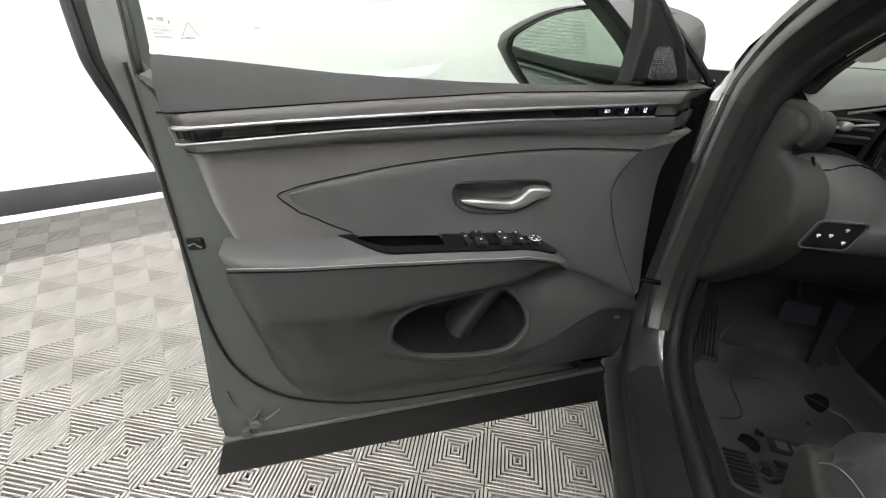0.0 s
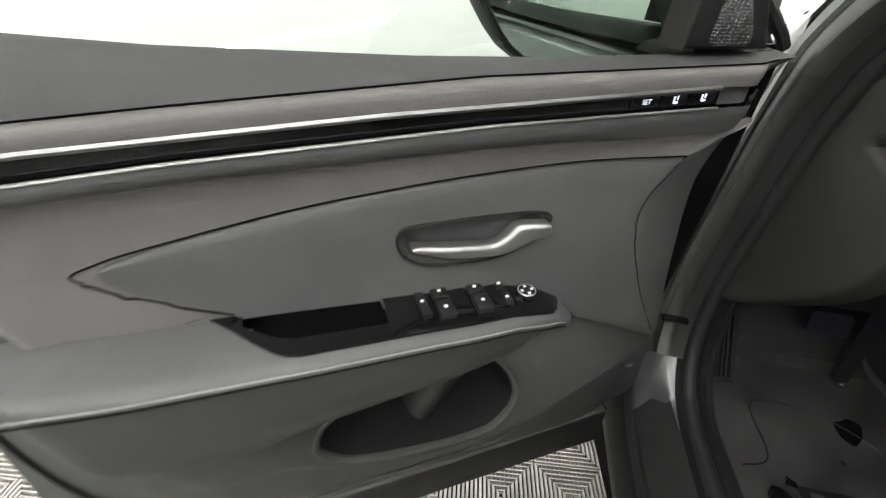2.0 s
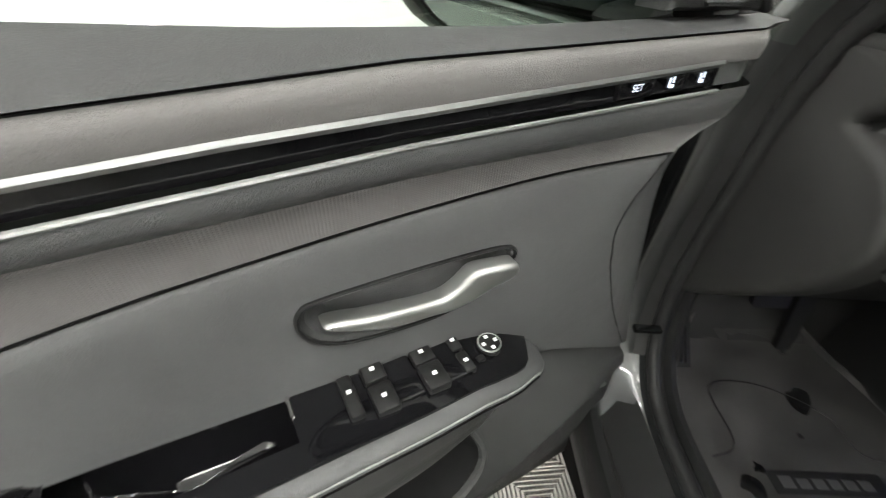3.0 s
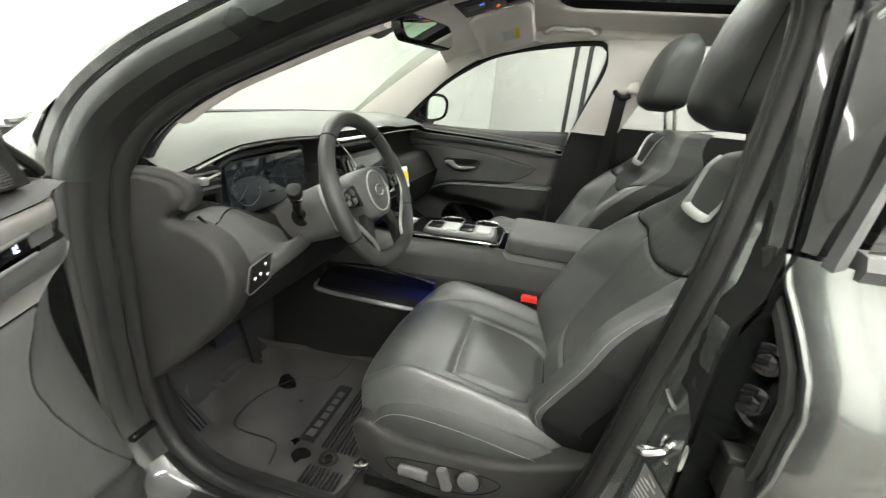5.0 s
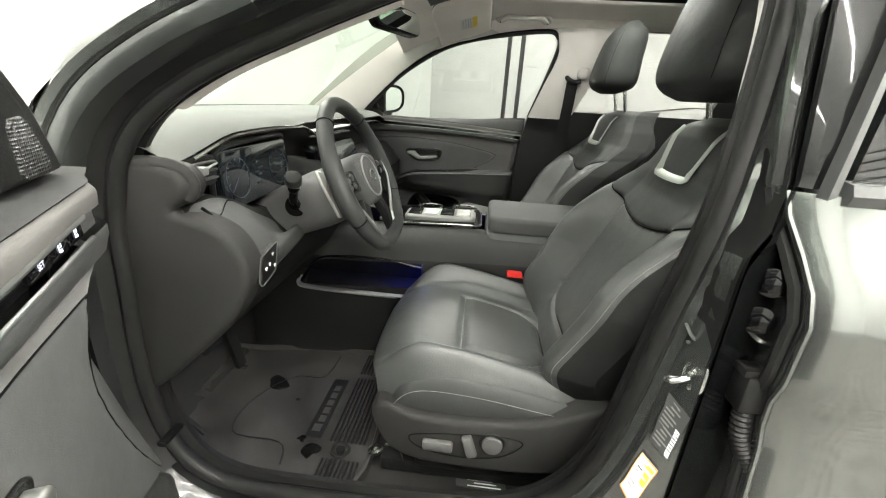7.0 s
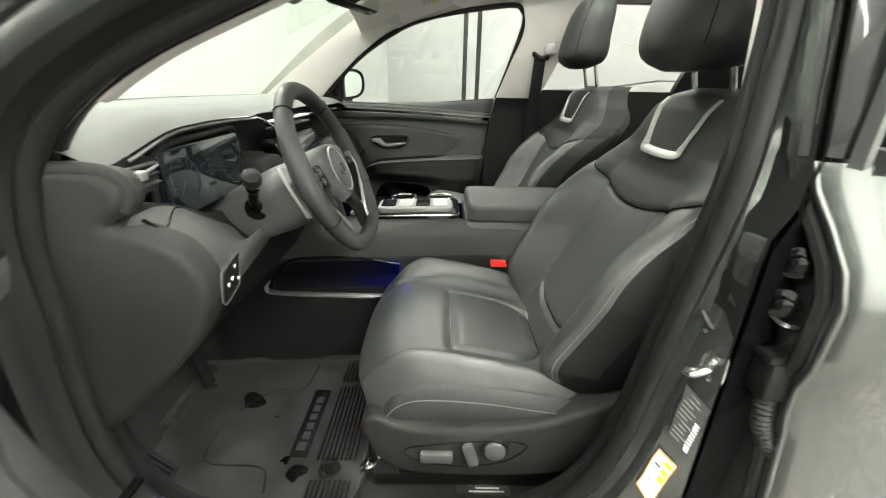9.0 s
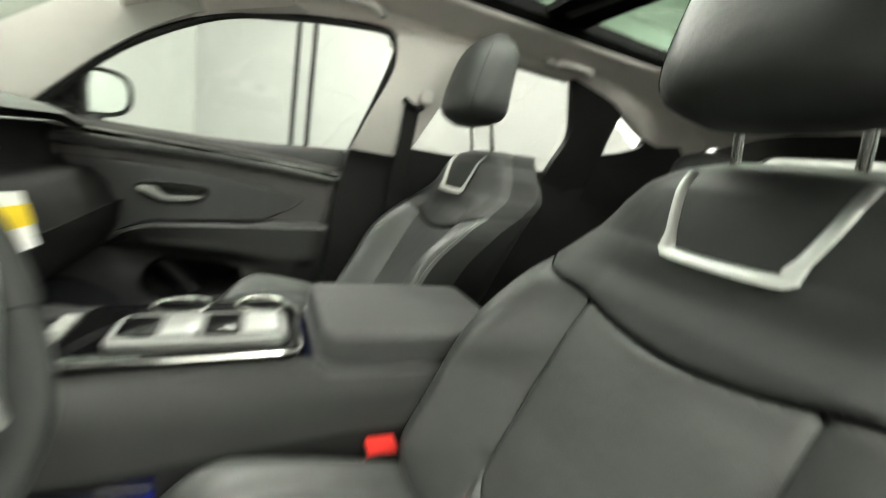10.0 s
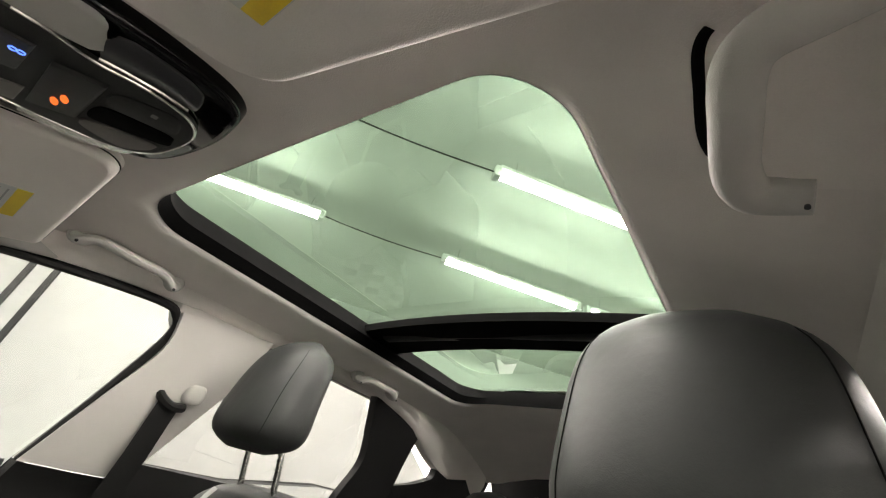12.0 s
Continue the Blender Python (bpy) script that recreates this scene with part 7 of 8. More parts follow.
mo = [(-0.690, 0.640), (-0.700, 0.80), (-0.690, 0.98), (-0.640, 1.06), (-0.50, 1.22), (-0.30, 1.22), (-0.245, 1.10), (-0.215, 0.95), (-0.205, 0.72), (-0.215, 0.635), (-0.45, 0.630)]
mp = [(p.x, p.y) for p in cr([(a, b, 0) for a, b in mo], 5, True)]
cx0, cy0 = -0.45, 0.88
rows = []
for s0, dz in ((1.0, -0.012), (1.0, 0.014), (0.975, 0.016), (0.96, 0.002), (0.9, 0.0), (0.7, 0.0), (0.45, 0.0), (0.2, 0.0), (0.02, 0.0)):
    rows.append([Vector((cx0 + (a - cx0) * s0, cy0 + (b - cy0) * s0, MZ(cy0 + (b - cy0) * s0) + dz)) for a, b in mp])
part("sheet", tidy(loft(rows, True, False)), MAT_RUBBER, fm, "dusty black rubber sheet", 30)
plate_b = part("name_plate", slab(rrect(-0.572, -0.352, 0.766, 0.808, 0.003), 0.414, 0.4175, lambda a, b, d: Vector((a, b, d)), 0.001), RUBBER, fm, "raised black plate with grey bars")
lets = (0.018, 0.016, 0.016, 0.014, 0.016, 0.016)
xx = -0.556
for k, w in enumerate(lets):
    part("plate_bar", box(xx, xx + w + 0.006, 0.776, 0.798 if k == 0 else 0.794, 0.4178, 0.4186, bev=0.0003), MATBAR, plate_b)
    xx += w + 0.0145
for k in range(9):
    y = 0.652 + 0.0105 * k
    for a, b in ((-0.680, -0.632), (-0.578, -0.34), (-0.315, -0.225)):
        part("rib", box(a, b, y, y + 0.0052, 0.412, 0.4205, bev=0.0012), RUBBER, fm)
eyel = part("eyelet", tube([(-0.605 + 0.020 * math.cos(q), 0.705 + 0.020 * math.sin(q), 0.420) for q in [k * math.pi / 12 for k in range(24)]], 0.005, 6, True), RUBBER, fm, "round fixing eyelet")
part("eyelet_post", disc((-0.605, 0.705, 0.412), (0, 0, 1), 0.011, 0.012, 16, 0.002), PLASTIC_D, eyel)
part("mat_groove", tube([(x, y, MZ(y) + 0.0005) for x, y in [(p.x, p.y) for p in cr([(-0.66, 0.83, 0), (-0.60, 0.86, 0), (-0.585, 0.99, 0), (-0.47, 1.0, 0), (-0.36, 0.93, 0), (-0.345, 0.845, 0), (-0.24, 0.83, 0)], 5)]], 0.002, 5), RUBBER, fm)
WET = mat("wet_black_spot", (0.006, 0.006, 0.006), 0.25, vary=0.1)
for bx0, by0, r0, sd in ((-0.392, 0.962, 0.036, 1), (-0.612, 0.775, 0.022, 5), (-0.58, 0.812, 0.012, 9)):
    rnd = random.Random(sd)
    rr = [r0 * (0.55 + 0.6 * rnd.random()) for _ in range(10)]
    bl = cr([(bx0 + rr[k] * math.cos(2 * math.pi * k / 10), by0 + rr[k] * math.sin(2 * math.pi * k / 10), 0) for k in range(10)], 3, True)
    part("wet_spot", slab([(p.x, p.y) for p in bl], 0.414, 0.4158, lambda a, b, d: Vector((a, b, d)), 0.0004), WET, fm, "wet dark spot")
pl = thing("paper_label", (-0.60, 0.40, 0.40), "black and white printed label lying under the front seat", "label")
part("sheet", slab([(-0.648, 0.305), (-0.643, 0.42), (-0.598, 0.425), (-0.603, 0.31)], 0.398, 0.4005, lambda a, b, d: Vector((a, b, d)), 0), DARKPRINT, pl)
for k in range(5):
    part("print_bar", slab([(-0.641 + 0.008 * k, 0.318 + 0.01 * k), (-0.641 + 0.008 * k, 0.395 - 0.015 * (k % 2)), (-0.6385 + 0.008 * k, 0.395 - 0.015 * (k % 2)), (-0.6385 + 0.008 * k, 0.318 + 0.01 * k)], 0.4006, 0.4012, lambda a, b, d: Vector((a, b, d)), 0), WHITEPRINT, pl)
dp = thing("foot_rest", (-0.66, 1.08, 0.40), "black ribbed foot rest beside the pedals", "foot rest")
dpt = lambda a, b, d=0.0: Vector((-0.695 + 0.085 * a + 0.01 * b, 1.035 + 0.13 * b - 0.008 * d, 0.418 + 0.11 * b + 0.010 * d))
part("pad", slab([(0, 0), (1, 0), (1, 1), (0, 1)], -1.5, 0.5, lambda a, b, d: dpt(a, b, d), 0.0), PLASTIC_D, dp)
for k in range(7):
    part("rib", slab([(0.1 + 0.12 * k, 0.06), (0.16 + 0.12 * k, 0.06), (0.16 + 0.12 * k, 0.94), (0.1 + 0.12 * k, 0.94)], 0.4, 1.1, lambda a, b, d: dpt(a, b, d), 0.0), RUBBER, dp)
bp = thing("brake_pedal", (-0.42, 1.17, 0.5), "black rubber brake pedal on its arm", "pedal")
part("pad", slab(rrect(-0.470, -0.380, 0.535, 0.590, 0.010), 1.135, 1.150, lambda a, b, d: Vector((a, d + 0.35 * (b - 0.56), b)), 0.004), RUBBER, bp)
part("arm", tube(cr([(-0.425, 1.155, 0.56), (-0.425, 1.22, 0.66), (-0.425, 1.25, 0.80)], 5), 0.010, 8), PLASTIC_D, bp)
ap = thing("accelerator_pedal", (-0.345, 1.12, 0.43), "black organ-type accelerator pedal", "pedal")
part("pad", slab([(-0.365, 0.425), (-0.330, 0.425), (-0.300, 0.60), (-0.345, 0.61)], 1.10, 1.118, lambda a, b, d: Vector((a, d + 0.35 * (b - 0.43), b)), 0.005), RUBBER, ap)
part("tip", box(-0.358, -0.344, 1.085, 1.10, 0.418, 0.426, bev=0.002), STEEL, ap, "bright pedal tip")

# ---- roof lining ----
HZ = lambda x, y: 1.598 - 0.36 * max(0, abs(x) - 0.30) ** 1.35 * 1.0 - 0.42 * max(0, y - 0.33) ** 1.5 - 0.30 * max(0, -0.82 - y) ** 1.5
hole = [(p[0], p[1] + (0.075 * p[0] if p[1] > 0 else 0.0)) for p in rrect(-0.358, 0.400, -0.765, 0.338, 0.085, 8)]


def outer_hit(a, b):
    """From the roof opening out to the lining's edge."""
    X, YF, YR = 0.615, 0.80, -1.35
    cx, cy = 0.01, -0.2
    dx, dy = a - cx, b - cy
    k = 1e9
    if dx:
        k = min(k, ((X if dx > 0 else -X) - cx) / dx)
    if dy:
        k = min(k, ((YF if dy > 0 else YR) - cy) / dy)
    return (cx + dx * k, cy + dy * k)


dense = []
for i in range(len(hole)):
    a, b = Vector(hole[i - 1]), Vector(hole[i])
    n = max(1, int((b - a).length / 0.04))
    dense += [a.lerp(b, k / n) for k in range(n)]
rows = []
for t in [0, 0.02, 0.06] + [0.12 + 0.88 * k / 16 for k in range(17)]:
    r = []
    for p in dense:
        o = Vector(outer_hit(*p))
        q = p.lerp(o, t)
        lift = 0.008 * (1 - min(1, t / 0.06)) ** 2
        r.append(Vector((q.x, q.y, HZ(q.x, q.y) + lift)))
    rows.append(r)
liner = thing("headliner", (0, -0.2, 1.5), "grey cloth headliner round a large roof window", "headliner", kind="structure")
part("cloth", tidy(loft(rows, True, False)), HEADLINER, liner, "grey napped headliner cloth", 60)

sr = thing("roof_window", (0, -0.2, 1.62), "green-tinted panoramic roof glass in a black frame", "sunroof")
fro = [Vector((0.01 + (p.x - 0.01) * 1.0, p.y, HZ(p.x, p.y) + 0.007)) for p in dense]
fr1 = [Vector((0.01 + (p.x - 0.01) * (1 - 0.045 * sm(0.0, 0.3, p.x)), -0.2 + (p.y + 0.2) * 0.992, HZ(p.x, p.y) + 0.030)) for p in dense]
fr2 = [Vector((0.01 + (p.x - 0.01) * 1.012, -0.2 + (p.y + 0.2) * 1.01, 1.652)) for p in dense]
fr3 = [Vector((0.01 + (p.x - 0.01) * 1.09, -0.2 + (p.y + 0.2) * 1.05, 1.652)) for p in dense]
part("frame", tidy(loft([fro, fr1, fr2, fr3], True, False)), FELT, sr, "black inner frame")
part("cross_bar", slab([(-0.38 + 0.078 * k, -0.380) for k in range(11)] + [(0.40 - 0.078 * k, -0.225) for k in range(11)], 1.634, 1.657, lambda a, b, d: Vector((a, b + 0.075 * a - 0.02 * (a / 0.37) ** 2, d - 0.06 * a * a)), 0.006, 3), FELT, sr, "black cross bar")
part("bar_seal", tube([(x, -0.302 + 0.075 * x, 1.634 - 0.06 * x * x) for x in [-0.36 + 0.06 * k for k in range(13)]], 0.02, 8, flat=0.3), RUBBER, sr)
for y0, y1 in ((0.36, -0.28), (-0.33, -0.80)):
    part("pane", tidy(loft([[Vector((x, y, 1.662 - 0.06 * x * x)) for x in (-0.43, -0.2, 0, 0.2, 0.43)] for y in (y0, (y0 + y1) / 2, y1)], False, False)), GLASS_TINT, sr, "green-tinted roof pane")

# side trims: pillars on the passenger's side and behind
SX = lambda z: 0.715 - 0.40 * max(0.0, z - 1.13)
trim = thing("pillar_trim", (0.65, -0.2, 1.1), "light grey pillar trim round the side windows", "pillar trim", kind="structure")


def strip(pa, pb, m, nm, lab="", inset=0.0, side=1, n=6):
    A, B = cr([(0, *p) for p in pa], n), cr([(0, *p) for p in pb], n)
    rows = []
    for a, b in zip(A, B):
        mid = (a + b) / 2
        rows.append([Vector((side * (SX(a.z) + 0.03), a.y, a.z)), Vector((side * (SX(a.z) - inset), a.y, a.z)), Vector((side * (SX(mid.z) - inset - 0.012), mid.y, mid.z)), Vector((side * (SX(b.z) - inset), b.y, b.z)), Vector((side * (SX(b.z) + 0.03), b.y, b.z))])
    part(nm, tidy(loft(rows, False, False)), m, trim, lab, 60)


# windscreen pillar, roof rail
strip([(1.30, 1.15), (1.06, 1.335), (0.88, 1.455), (0.72, 1.525), (0.62, 1.55)], [(1.03, 1.14), (0.83, 1.315), (0.66, 1.425), (0.52, 1.462), (0.40, 1.492)], TRIM_LIGHT, "front_pillar_trim", "light grey windscreen pillar trim", 0.02)
strip([(0.66, 1.54), (0.40, 1.558), (0.15, 1.565), (-0.2, 1.57), (-0.6, 1.57), (-0.95, 1.53), (-1.3, 1.46)], [(0.66, 1.42), (0.40, 1.492), (0.15, 1.520), (-0.2, 1.525), (-0.6, 1.518), (-0.95, 1.40), (-1.3, 1.34)], HEADLINER, "roof_rail_cloth", "grey cloth over the roof rail", 0.005)
strip([(0.40, 1.575), (0.20, 1.575), (0.13, 1.575), (-0.04, 1.575)], [(0.40, 1.50), (0.20, 1.512), (0.140, 1.47), (-0.04, 1.46)], TRIM_LIGHT, "rail_corner", "light grey corner of the pillar trim", -0.006)
# middle pillar, light above and black below
strip([(0.16, 1.50), (0.145, 1.42), (0.185, 1.30), (0.232, 1.165)], [(-0.065, 1.525), (-0.055, 1.42), (-0.01, 1.30), (0.045, 1.165)], TRIM_LIGHT, "middle_pillar_trim", "light grey middle pillar trim", 0.02)
strip([(0.232, 1.165), (0.26, 1.0), (0.27, 0.8), (0.27, 0.42)], [(0.045, 1.165), (0.0, 1.0), (-0.05, 0.8), (-0.05, 0.42)], PLASTIC_D, "pillar_foot", "black lower pillar trim", 0.03)
# rear pillar
strip([(-0.49, 1.530), (-0.535, 1.45), (-0.585, 1.345), (-0.565, 1.24), (-0.54, 1.10)], [(-0.775, 1.475), (-0.772, 1.42), (-0.774, 1.36), (-0.78, 1.305), (-0.79, 1.10)], PLASTIC_D, "rear_pillar_trim", "black rear pillar", 0.0)
strip([(-0.96, 1.40), (-0.955, 1.36), (-0.85, 1.31), (-0.76, 1.30)], [(-1.35, 1.46), (-1.35, 1.34), (-1.35, 1.15), (-1.35, 0.9)], PLASTIC_D, "quarter_trim", "black quarter trim", 0.0)
strip([(-0.78, 1.305), (-0.88, 1.33), (-0.96, 1.362)], [(-0.76, 1.0), (-0.95, 1.0), (-1.2, 1.0)], PLASTIC_D, "quarter_ledge", "black quarter ledge", 0.0)
# rear door's inner face, both sides
for sd in (1, -1):
    part("rear_door_trim", tidy(loft([[Vector((sd * (0.70 - 0.03 * (k == 2)), y, z)) for k, z in enumerate((0.40, 0.72, 0.85, 1.06, 1.20))] for y in (0.05, -0.2, -0.5, -0.85, -1.3)], False, False)), PLASTIC_D, trim, "black rear door trim")
part("rear_door_trim", tidy(loft([[Vector((0.70, y, 1.195 + 0.05 * sm(-0.1, -0.55, y))), Vector((0.74, y, 1.20 + 0.05 * sm(-0.1, -0.55, y)))] for y in (0.05, -0.2, -0.5, -0.8)], False, False)), PLASTIC_D, trim)
# panes on the passenger's side
for nm, pts in (("rear_side_pane", [(0.06, 1.14), (-0.06, 1.54), (-0.54, 1.54), (-0.62, 1.36), (-0.60, 1.14)]), ("quarter_pane", [(-0.74, 1.47), (-0.98, 1.36), (-0.95, 1.30), (-0.74, 1.28)])):
    bm = bmesh.new()
    bm.faces.new([bm.verts.new((SX(z) + 0.045, y, z)) for y, z in pts])
    part(nm, bm, GLASS_REAR, trim)
# driver's side lining, seen under the roof
for pa, pb, m, nm in (([(0.66, 1.54), (0.40, 1.558), (0.15, 1.565), (-0.2, 1.57), (-0.6, 1.57), (-0.95, 1.53), (-1.3, 1.46)], [(0.66, 1.36), (0.40, 1.420), (0.15, 1.455), (-0.2, 1.50), (-0.6, 1.50), (-0.95, 1.40), (-1.3, 1.34)], HEADLINER, "roof_rail_cloth"),
                      ([(0.060, 1.47), (0.062, 1.36), (0.080, 1.25), (0.098, 1.14)], [(-0.03, 1.50), (-0.03, 1.40), (0.0, 1.28), (0.03, 1.14)], TRIM_LIGHT, "middle_pillar_trim"),
                      ([(0.100, 1.14), (0.12, 0.95), (0.17, 0.7), (0.30, 0.45)], [(0.03, 1.14), (0.0, 0.95), (-0.05, 0.7), (-0.05, 0.42)], PLASTIC_D, "pillar_foot")):
    strip(pa, pb, m, nm, "", -0.02, -1)
part("front_pillar_trim", tidy(loft([[Vector((-0.745 + LEAN_IN(z) + dx, y + dy, z + dz)) for dx, dy, dz in ((0, 0, 0), (0.03, 0.05, 0.02), (0.03, 0.11, 0.06), (-0.02, 0.16, 0.10))] for y, z in [(p.x, p.y) for p in cr([(0.99, 1.09, 0), (0.92, 1.170, 0), (0.82, 1.245, 0), (0.68, 1.31, 0), (0.52, 1.375, 0), (0.36, 1.43, 0)], 4)]], False, False)), TRIM_LIGHT, trim, "light grey windscreen pillar trim")

# windscreen
ws = thing("windscreen", (0, 1.2, 1.1), "clear windscreen with a black upper corner", "windscreen", kind="structure")
wsr = []
for k in range(13):
    a = -1 + k / 6
    wsr.append([Vector((a * (0.76 - 0.14 * t), (1.50 - 0.22 * a * a) + ((0.76 - 0.10 * a * a) - (1.50 - 0.22 * a * a)) * t, 1.115 + (1.565 - 0.05 * a * a - 1.115) * (t ** 0.93))) for t in [q / 8 for q in range(9)]])
part("pane", tidy(loft(wsr, False, False)), GLASS_WS, ws)
part("screen_seal", tube([dash_top(x, 0.10) + Vector((0, 0.02, 0.022)) for x in xs[1:-1]], 0.006, 6), DARKPRINT, ws, "black seal at the foot of the windscreen")
part("lower_band", tidy(loft([[r[0] + Vector((0, 0, -0.04)), r[0] + Vector((0, -0.01, 0.006)), r[0] + Vector((0, -0.035, 0.012))] for r in wsr], False, False)), DARKPRINT, ws)

# rear window and tailgate
tg = thing("tailgate", (0, -1.75, 0.7), "black tailgate trim round the rear window", "tailgate", kind="structure")
pts_o = rrect(-0.68, 0.68, 0.60, 1.56, 0.05)
pts_i = rrect(-0.50, 0.50, 1.17, 1.42, 0.07)
ty = lambda z: -1.72 + 0.55 * (z - 1.1)
rows = [[Vector((a, ty(b) + d, b)) for a, b in pts_o] for d in (0.0,)] + [[Vector((a, ty(b) + 0.02, b)) for a, b in pts_o]] + [[Vector((a, ty(b) + 0.02, b)) for a, b in pts_i]] + [[Vector((a, ty(b) - 0.02, b)) for a, b in pts_i]]
part("trim", tidy(loft(rows, True, False)), PLASTIC_D, tg)
bm = bmesh.new()
bm.faces.new([bm.verts.new((a, ty(b), b)) for a, b in pts_i])
part("rear_pane", bm, GLASS_REAR, tg)
part("lower_shell", box(-0.85, 0.85, -1.80, -1.74, 0.3, 1.15), PLASTIC_D, tg)
solo("parcel_cover", box(-0.60, 0.60, -1.70, -1.12, 1.08, 1.10, bev=0.005), PLASTIC_D, "black cover behind the rear seat", "parcel cover", base=(0, -1.4, 1.08))

# belts
for sg, cl in ((1, PALE),):
    bt = thing("seat_belt", (0.66, 0.06, 1.34), "black belt webbing running down from its pillar loop", "seat belt")
    part("loop_cap", slab(rrect(0.005, 0.055, 1.335, 1.385, 0.018), 0.628, 0.585, lambda a, b, d: Vector((d, a, b)), 0.012, 4), TRIM_LIGHT, bt, "light grey loop cap")
    part("loop", tube(cr([(0.618, 0.095, 1.352), (0.600, 0.090, 1.335), (0.592, 0.065, 1.322), (0.600, 0.035, 1.326)], 6), 0.010, 8), PLASTIC_D, bt)
    part("webbing", tidy(loft([[Vector((x - 0.02, y + 0.024, z)), Vector((x - 0.02, y - 0.024, z))] for x, y, z in ((0.618, 0.068, 1.33), (0.635, 0.070, 1.22), (0.66, 0.075, 1.10), (0.67, 0.08, 0.9), (0.665, 0.10, 0.55))], False, False)), RUBBER, bt, "black woven webbing")
bt = thing("seat_belt", (-0.62, 0.06, 1.34), "black belt webbing on the driver's pillar", "seat belt")
part("webbing", tidy(loft([[Vector((x, y + 0.024, z)), Vector((x, y - 0.024, z))] for x, y, z in ((-0.63, -0.03, 1.36), (-0.685, -0.02, 1.15), (-0.705, -0.01, 0.9), (-0.71, 0.0, 0.55))], False, False)), RUBBER, bt, "black woven webbing")

# grab handles
def grab(side, y0, y1, x=0.535, z=1.552, drop=0.045, group="grab handles"):
    g = thing("grab_handle", (side * x, (y0 + y1) / 2, z), "light grey folding grab handle on the roof rail", "grab handle", group=group)
    pts = cr([(x + 0.03, y0, z + 0.008), (x + 0.010, y0 - 0.004, z - 0.018), (x - 0.006, y0 - 0.03 if y0 > y1 else y0 + 0.03, z - drop * 0.8), (x - 0.012, (y0 + y1) / 2, z - drop), (x - 0.006, y1 + 0.03, z - drop * 0.8), (x + 0.010, y1 + 0.004, z - 0.018), (x + 0.03, y1, z + 0.008)], 6)
    part("bar", tube([Vector((side * p.x, p.y, p.z)) for p in pts], [0.017 - 0.004 * math.sin(math.pi * k / (len(pts) - 1)) for k in range(len(pts))], 12, flat=0.75), TRIM_LIGHT, g)
    for y in (y0, y1):
        part("foot", disc((side * (x + 0.012), y, z - 0.012), (side * 0.8, 0, 0.6), 0.020, 0.03, 16, 0.005), TRIM_LIGHT, g)
        part("screw", disc((side * (x - 0.004), y, z - 0.026), (-side * 0.8, 0, -0.6), 0.003, 0.002, 8), DARKPRINT, g)


grab(1, 0.400, 0.215, 0.512, 1.549, 0.010)
grab(1, -0.350, -0.515, 0.495, 1.552, 0.010)


def outline(pts, n=4, closed=True):
    """A smooth outline through the corners given."""
    return [(p.x, p.y) for p in cr([(a, b, 0) for a, b in pts], n, closed)]


# driver's grab handle hangs open, a deep bracket
gd = thing("grab_handle", (-0.55, 0.25, 1.5), "light grey grab handle above the driver's door", "grab handle", group="grab handles")
gp = cr([(-0.600, 0.304, 1.545), (-0.560, 0.303, 1.528), (-0.520, 0.301, 1.519), (-0.492, 0.297, 1.516), (-0.479, 0.282, 1.514), (-0.474, 0.246, 1.513), (-0.470, 0.200, 1.513), (-0.476, 0.172, 1.514), (-0.492, 0.164, 1.512), (-0.512, 0.163, 1.506)], 6)
# dark strip on the cloth stands for the shade along the bar
part("shadow_gap", tube([Vector((p.x + 0.016, p.y, HZ(p.x + 0.016, p.y) - 0.001)) for p in gp[20:46]], 0.0042, 6, flat=0.5), SEAM, gd, "dark strip laid in for the shade beside the handle")
part("bar", tube([p + Vector((0, 0.008, 0)) for p in gp], [0.0158 - 0.002 * sm(45, 54, k) for k in range(len(gp))], 14, flat=0.78), TRIM_LIGHT, gd, "light grey handle bar")
part("screw", disc((-0.506, 0.176, 1.4955), (0.2, 0.3, -1), 0.002, 0.002, 8), DARKPRINT, gd)
part("recess", slab(outline([(-0.484, 0.285), (-0.53, 0.298), (-0.58, 0.295), (-0.585, 0.22), (-0.575, 0.135), (-0.53, 0.128), (-0.490, 0.140), (-0.482, 0.20)]), 0.004, -0.003, lambda a, b, d: Vector((a, b, HZ(a, b) + d)), 0.001), HEADLINER, gd, "cloth hollow behind the handle")

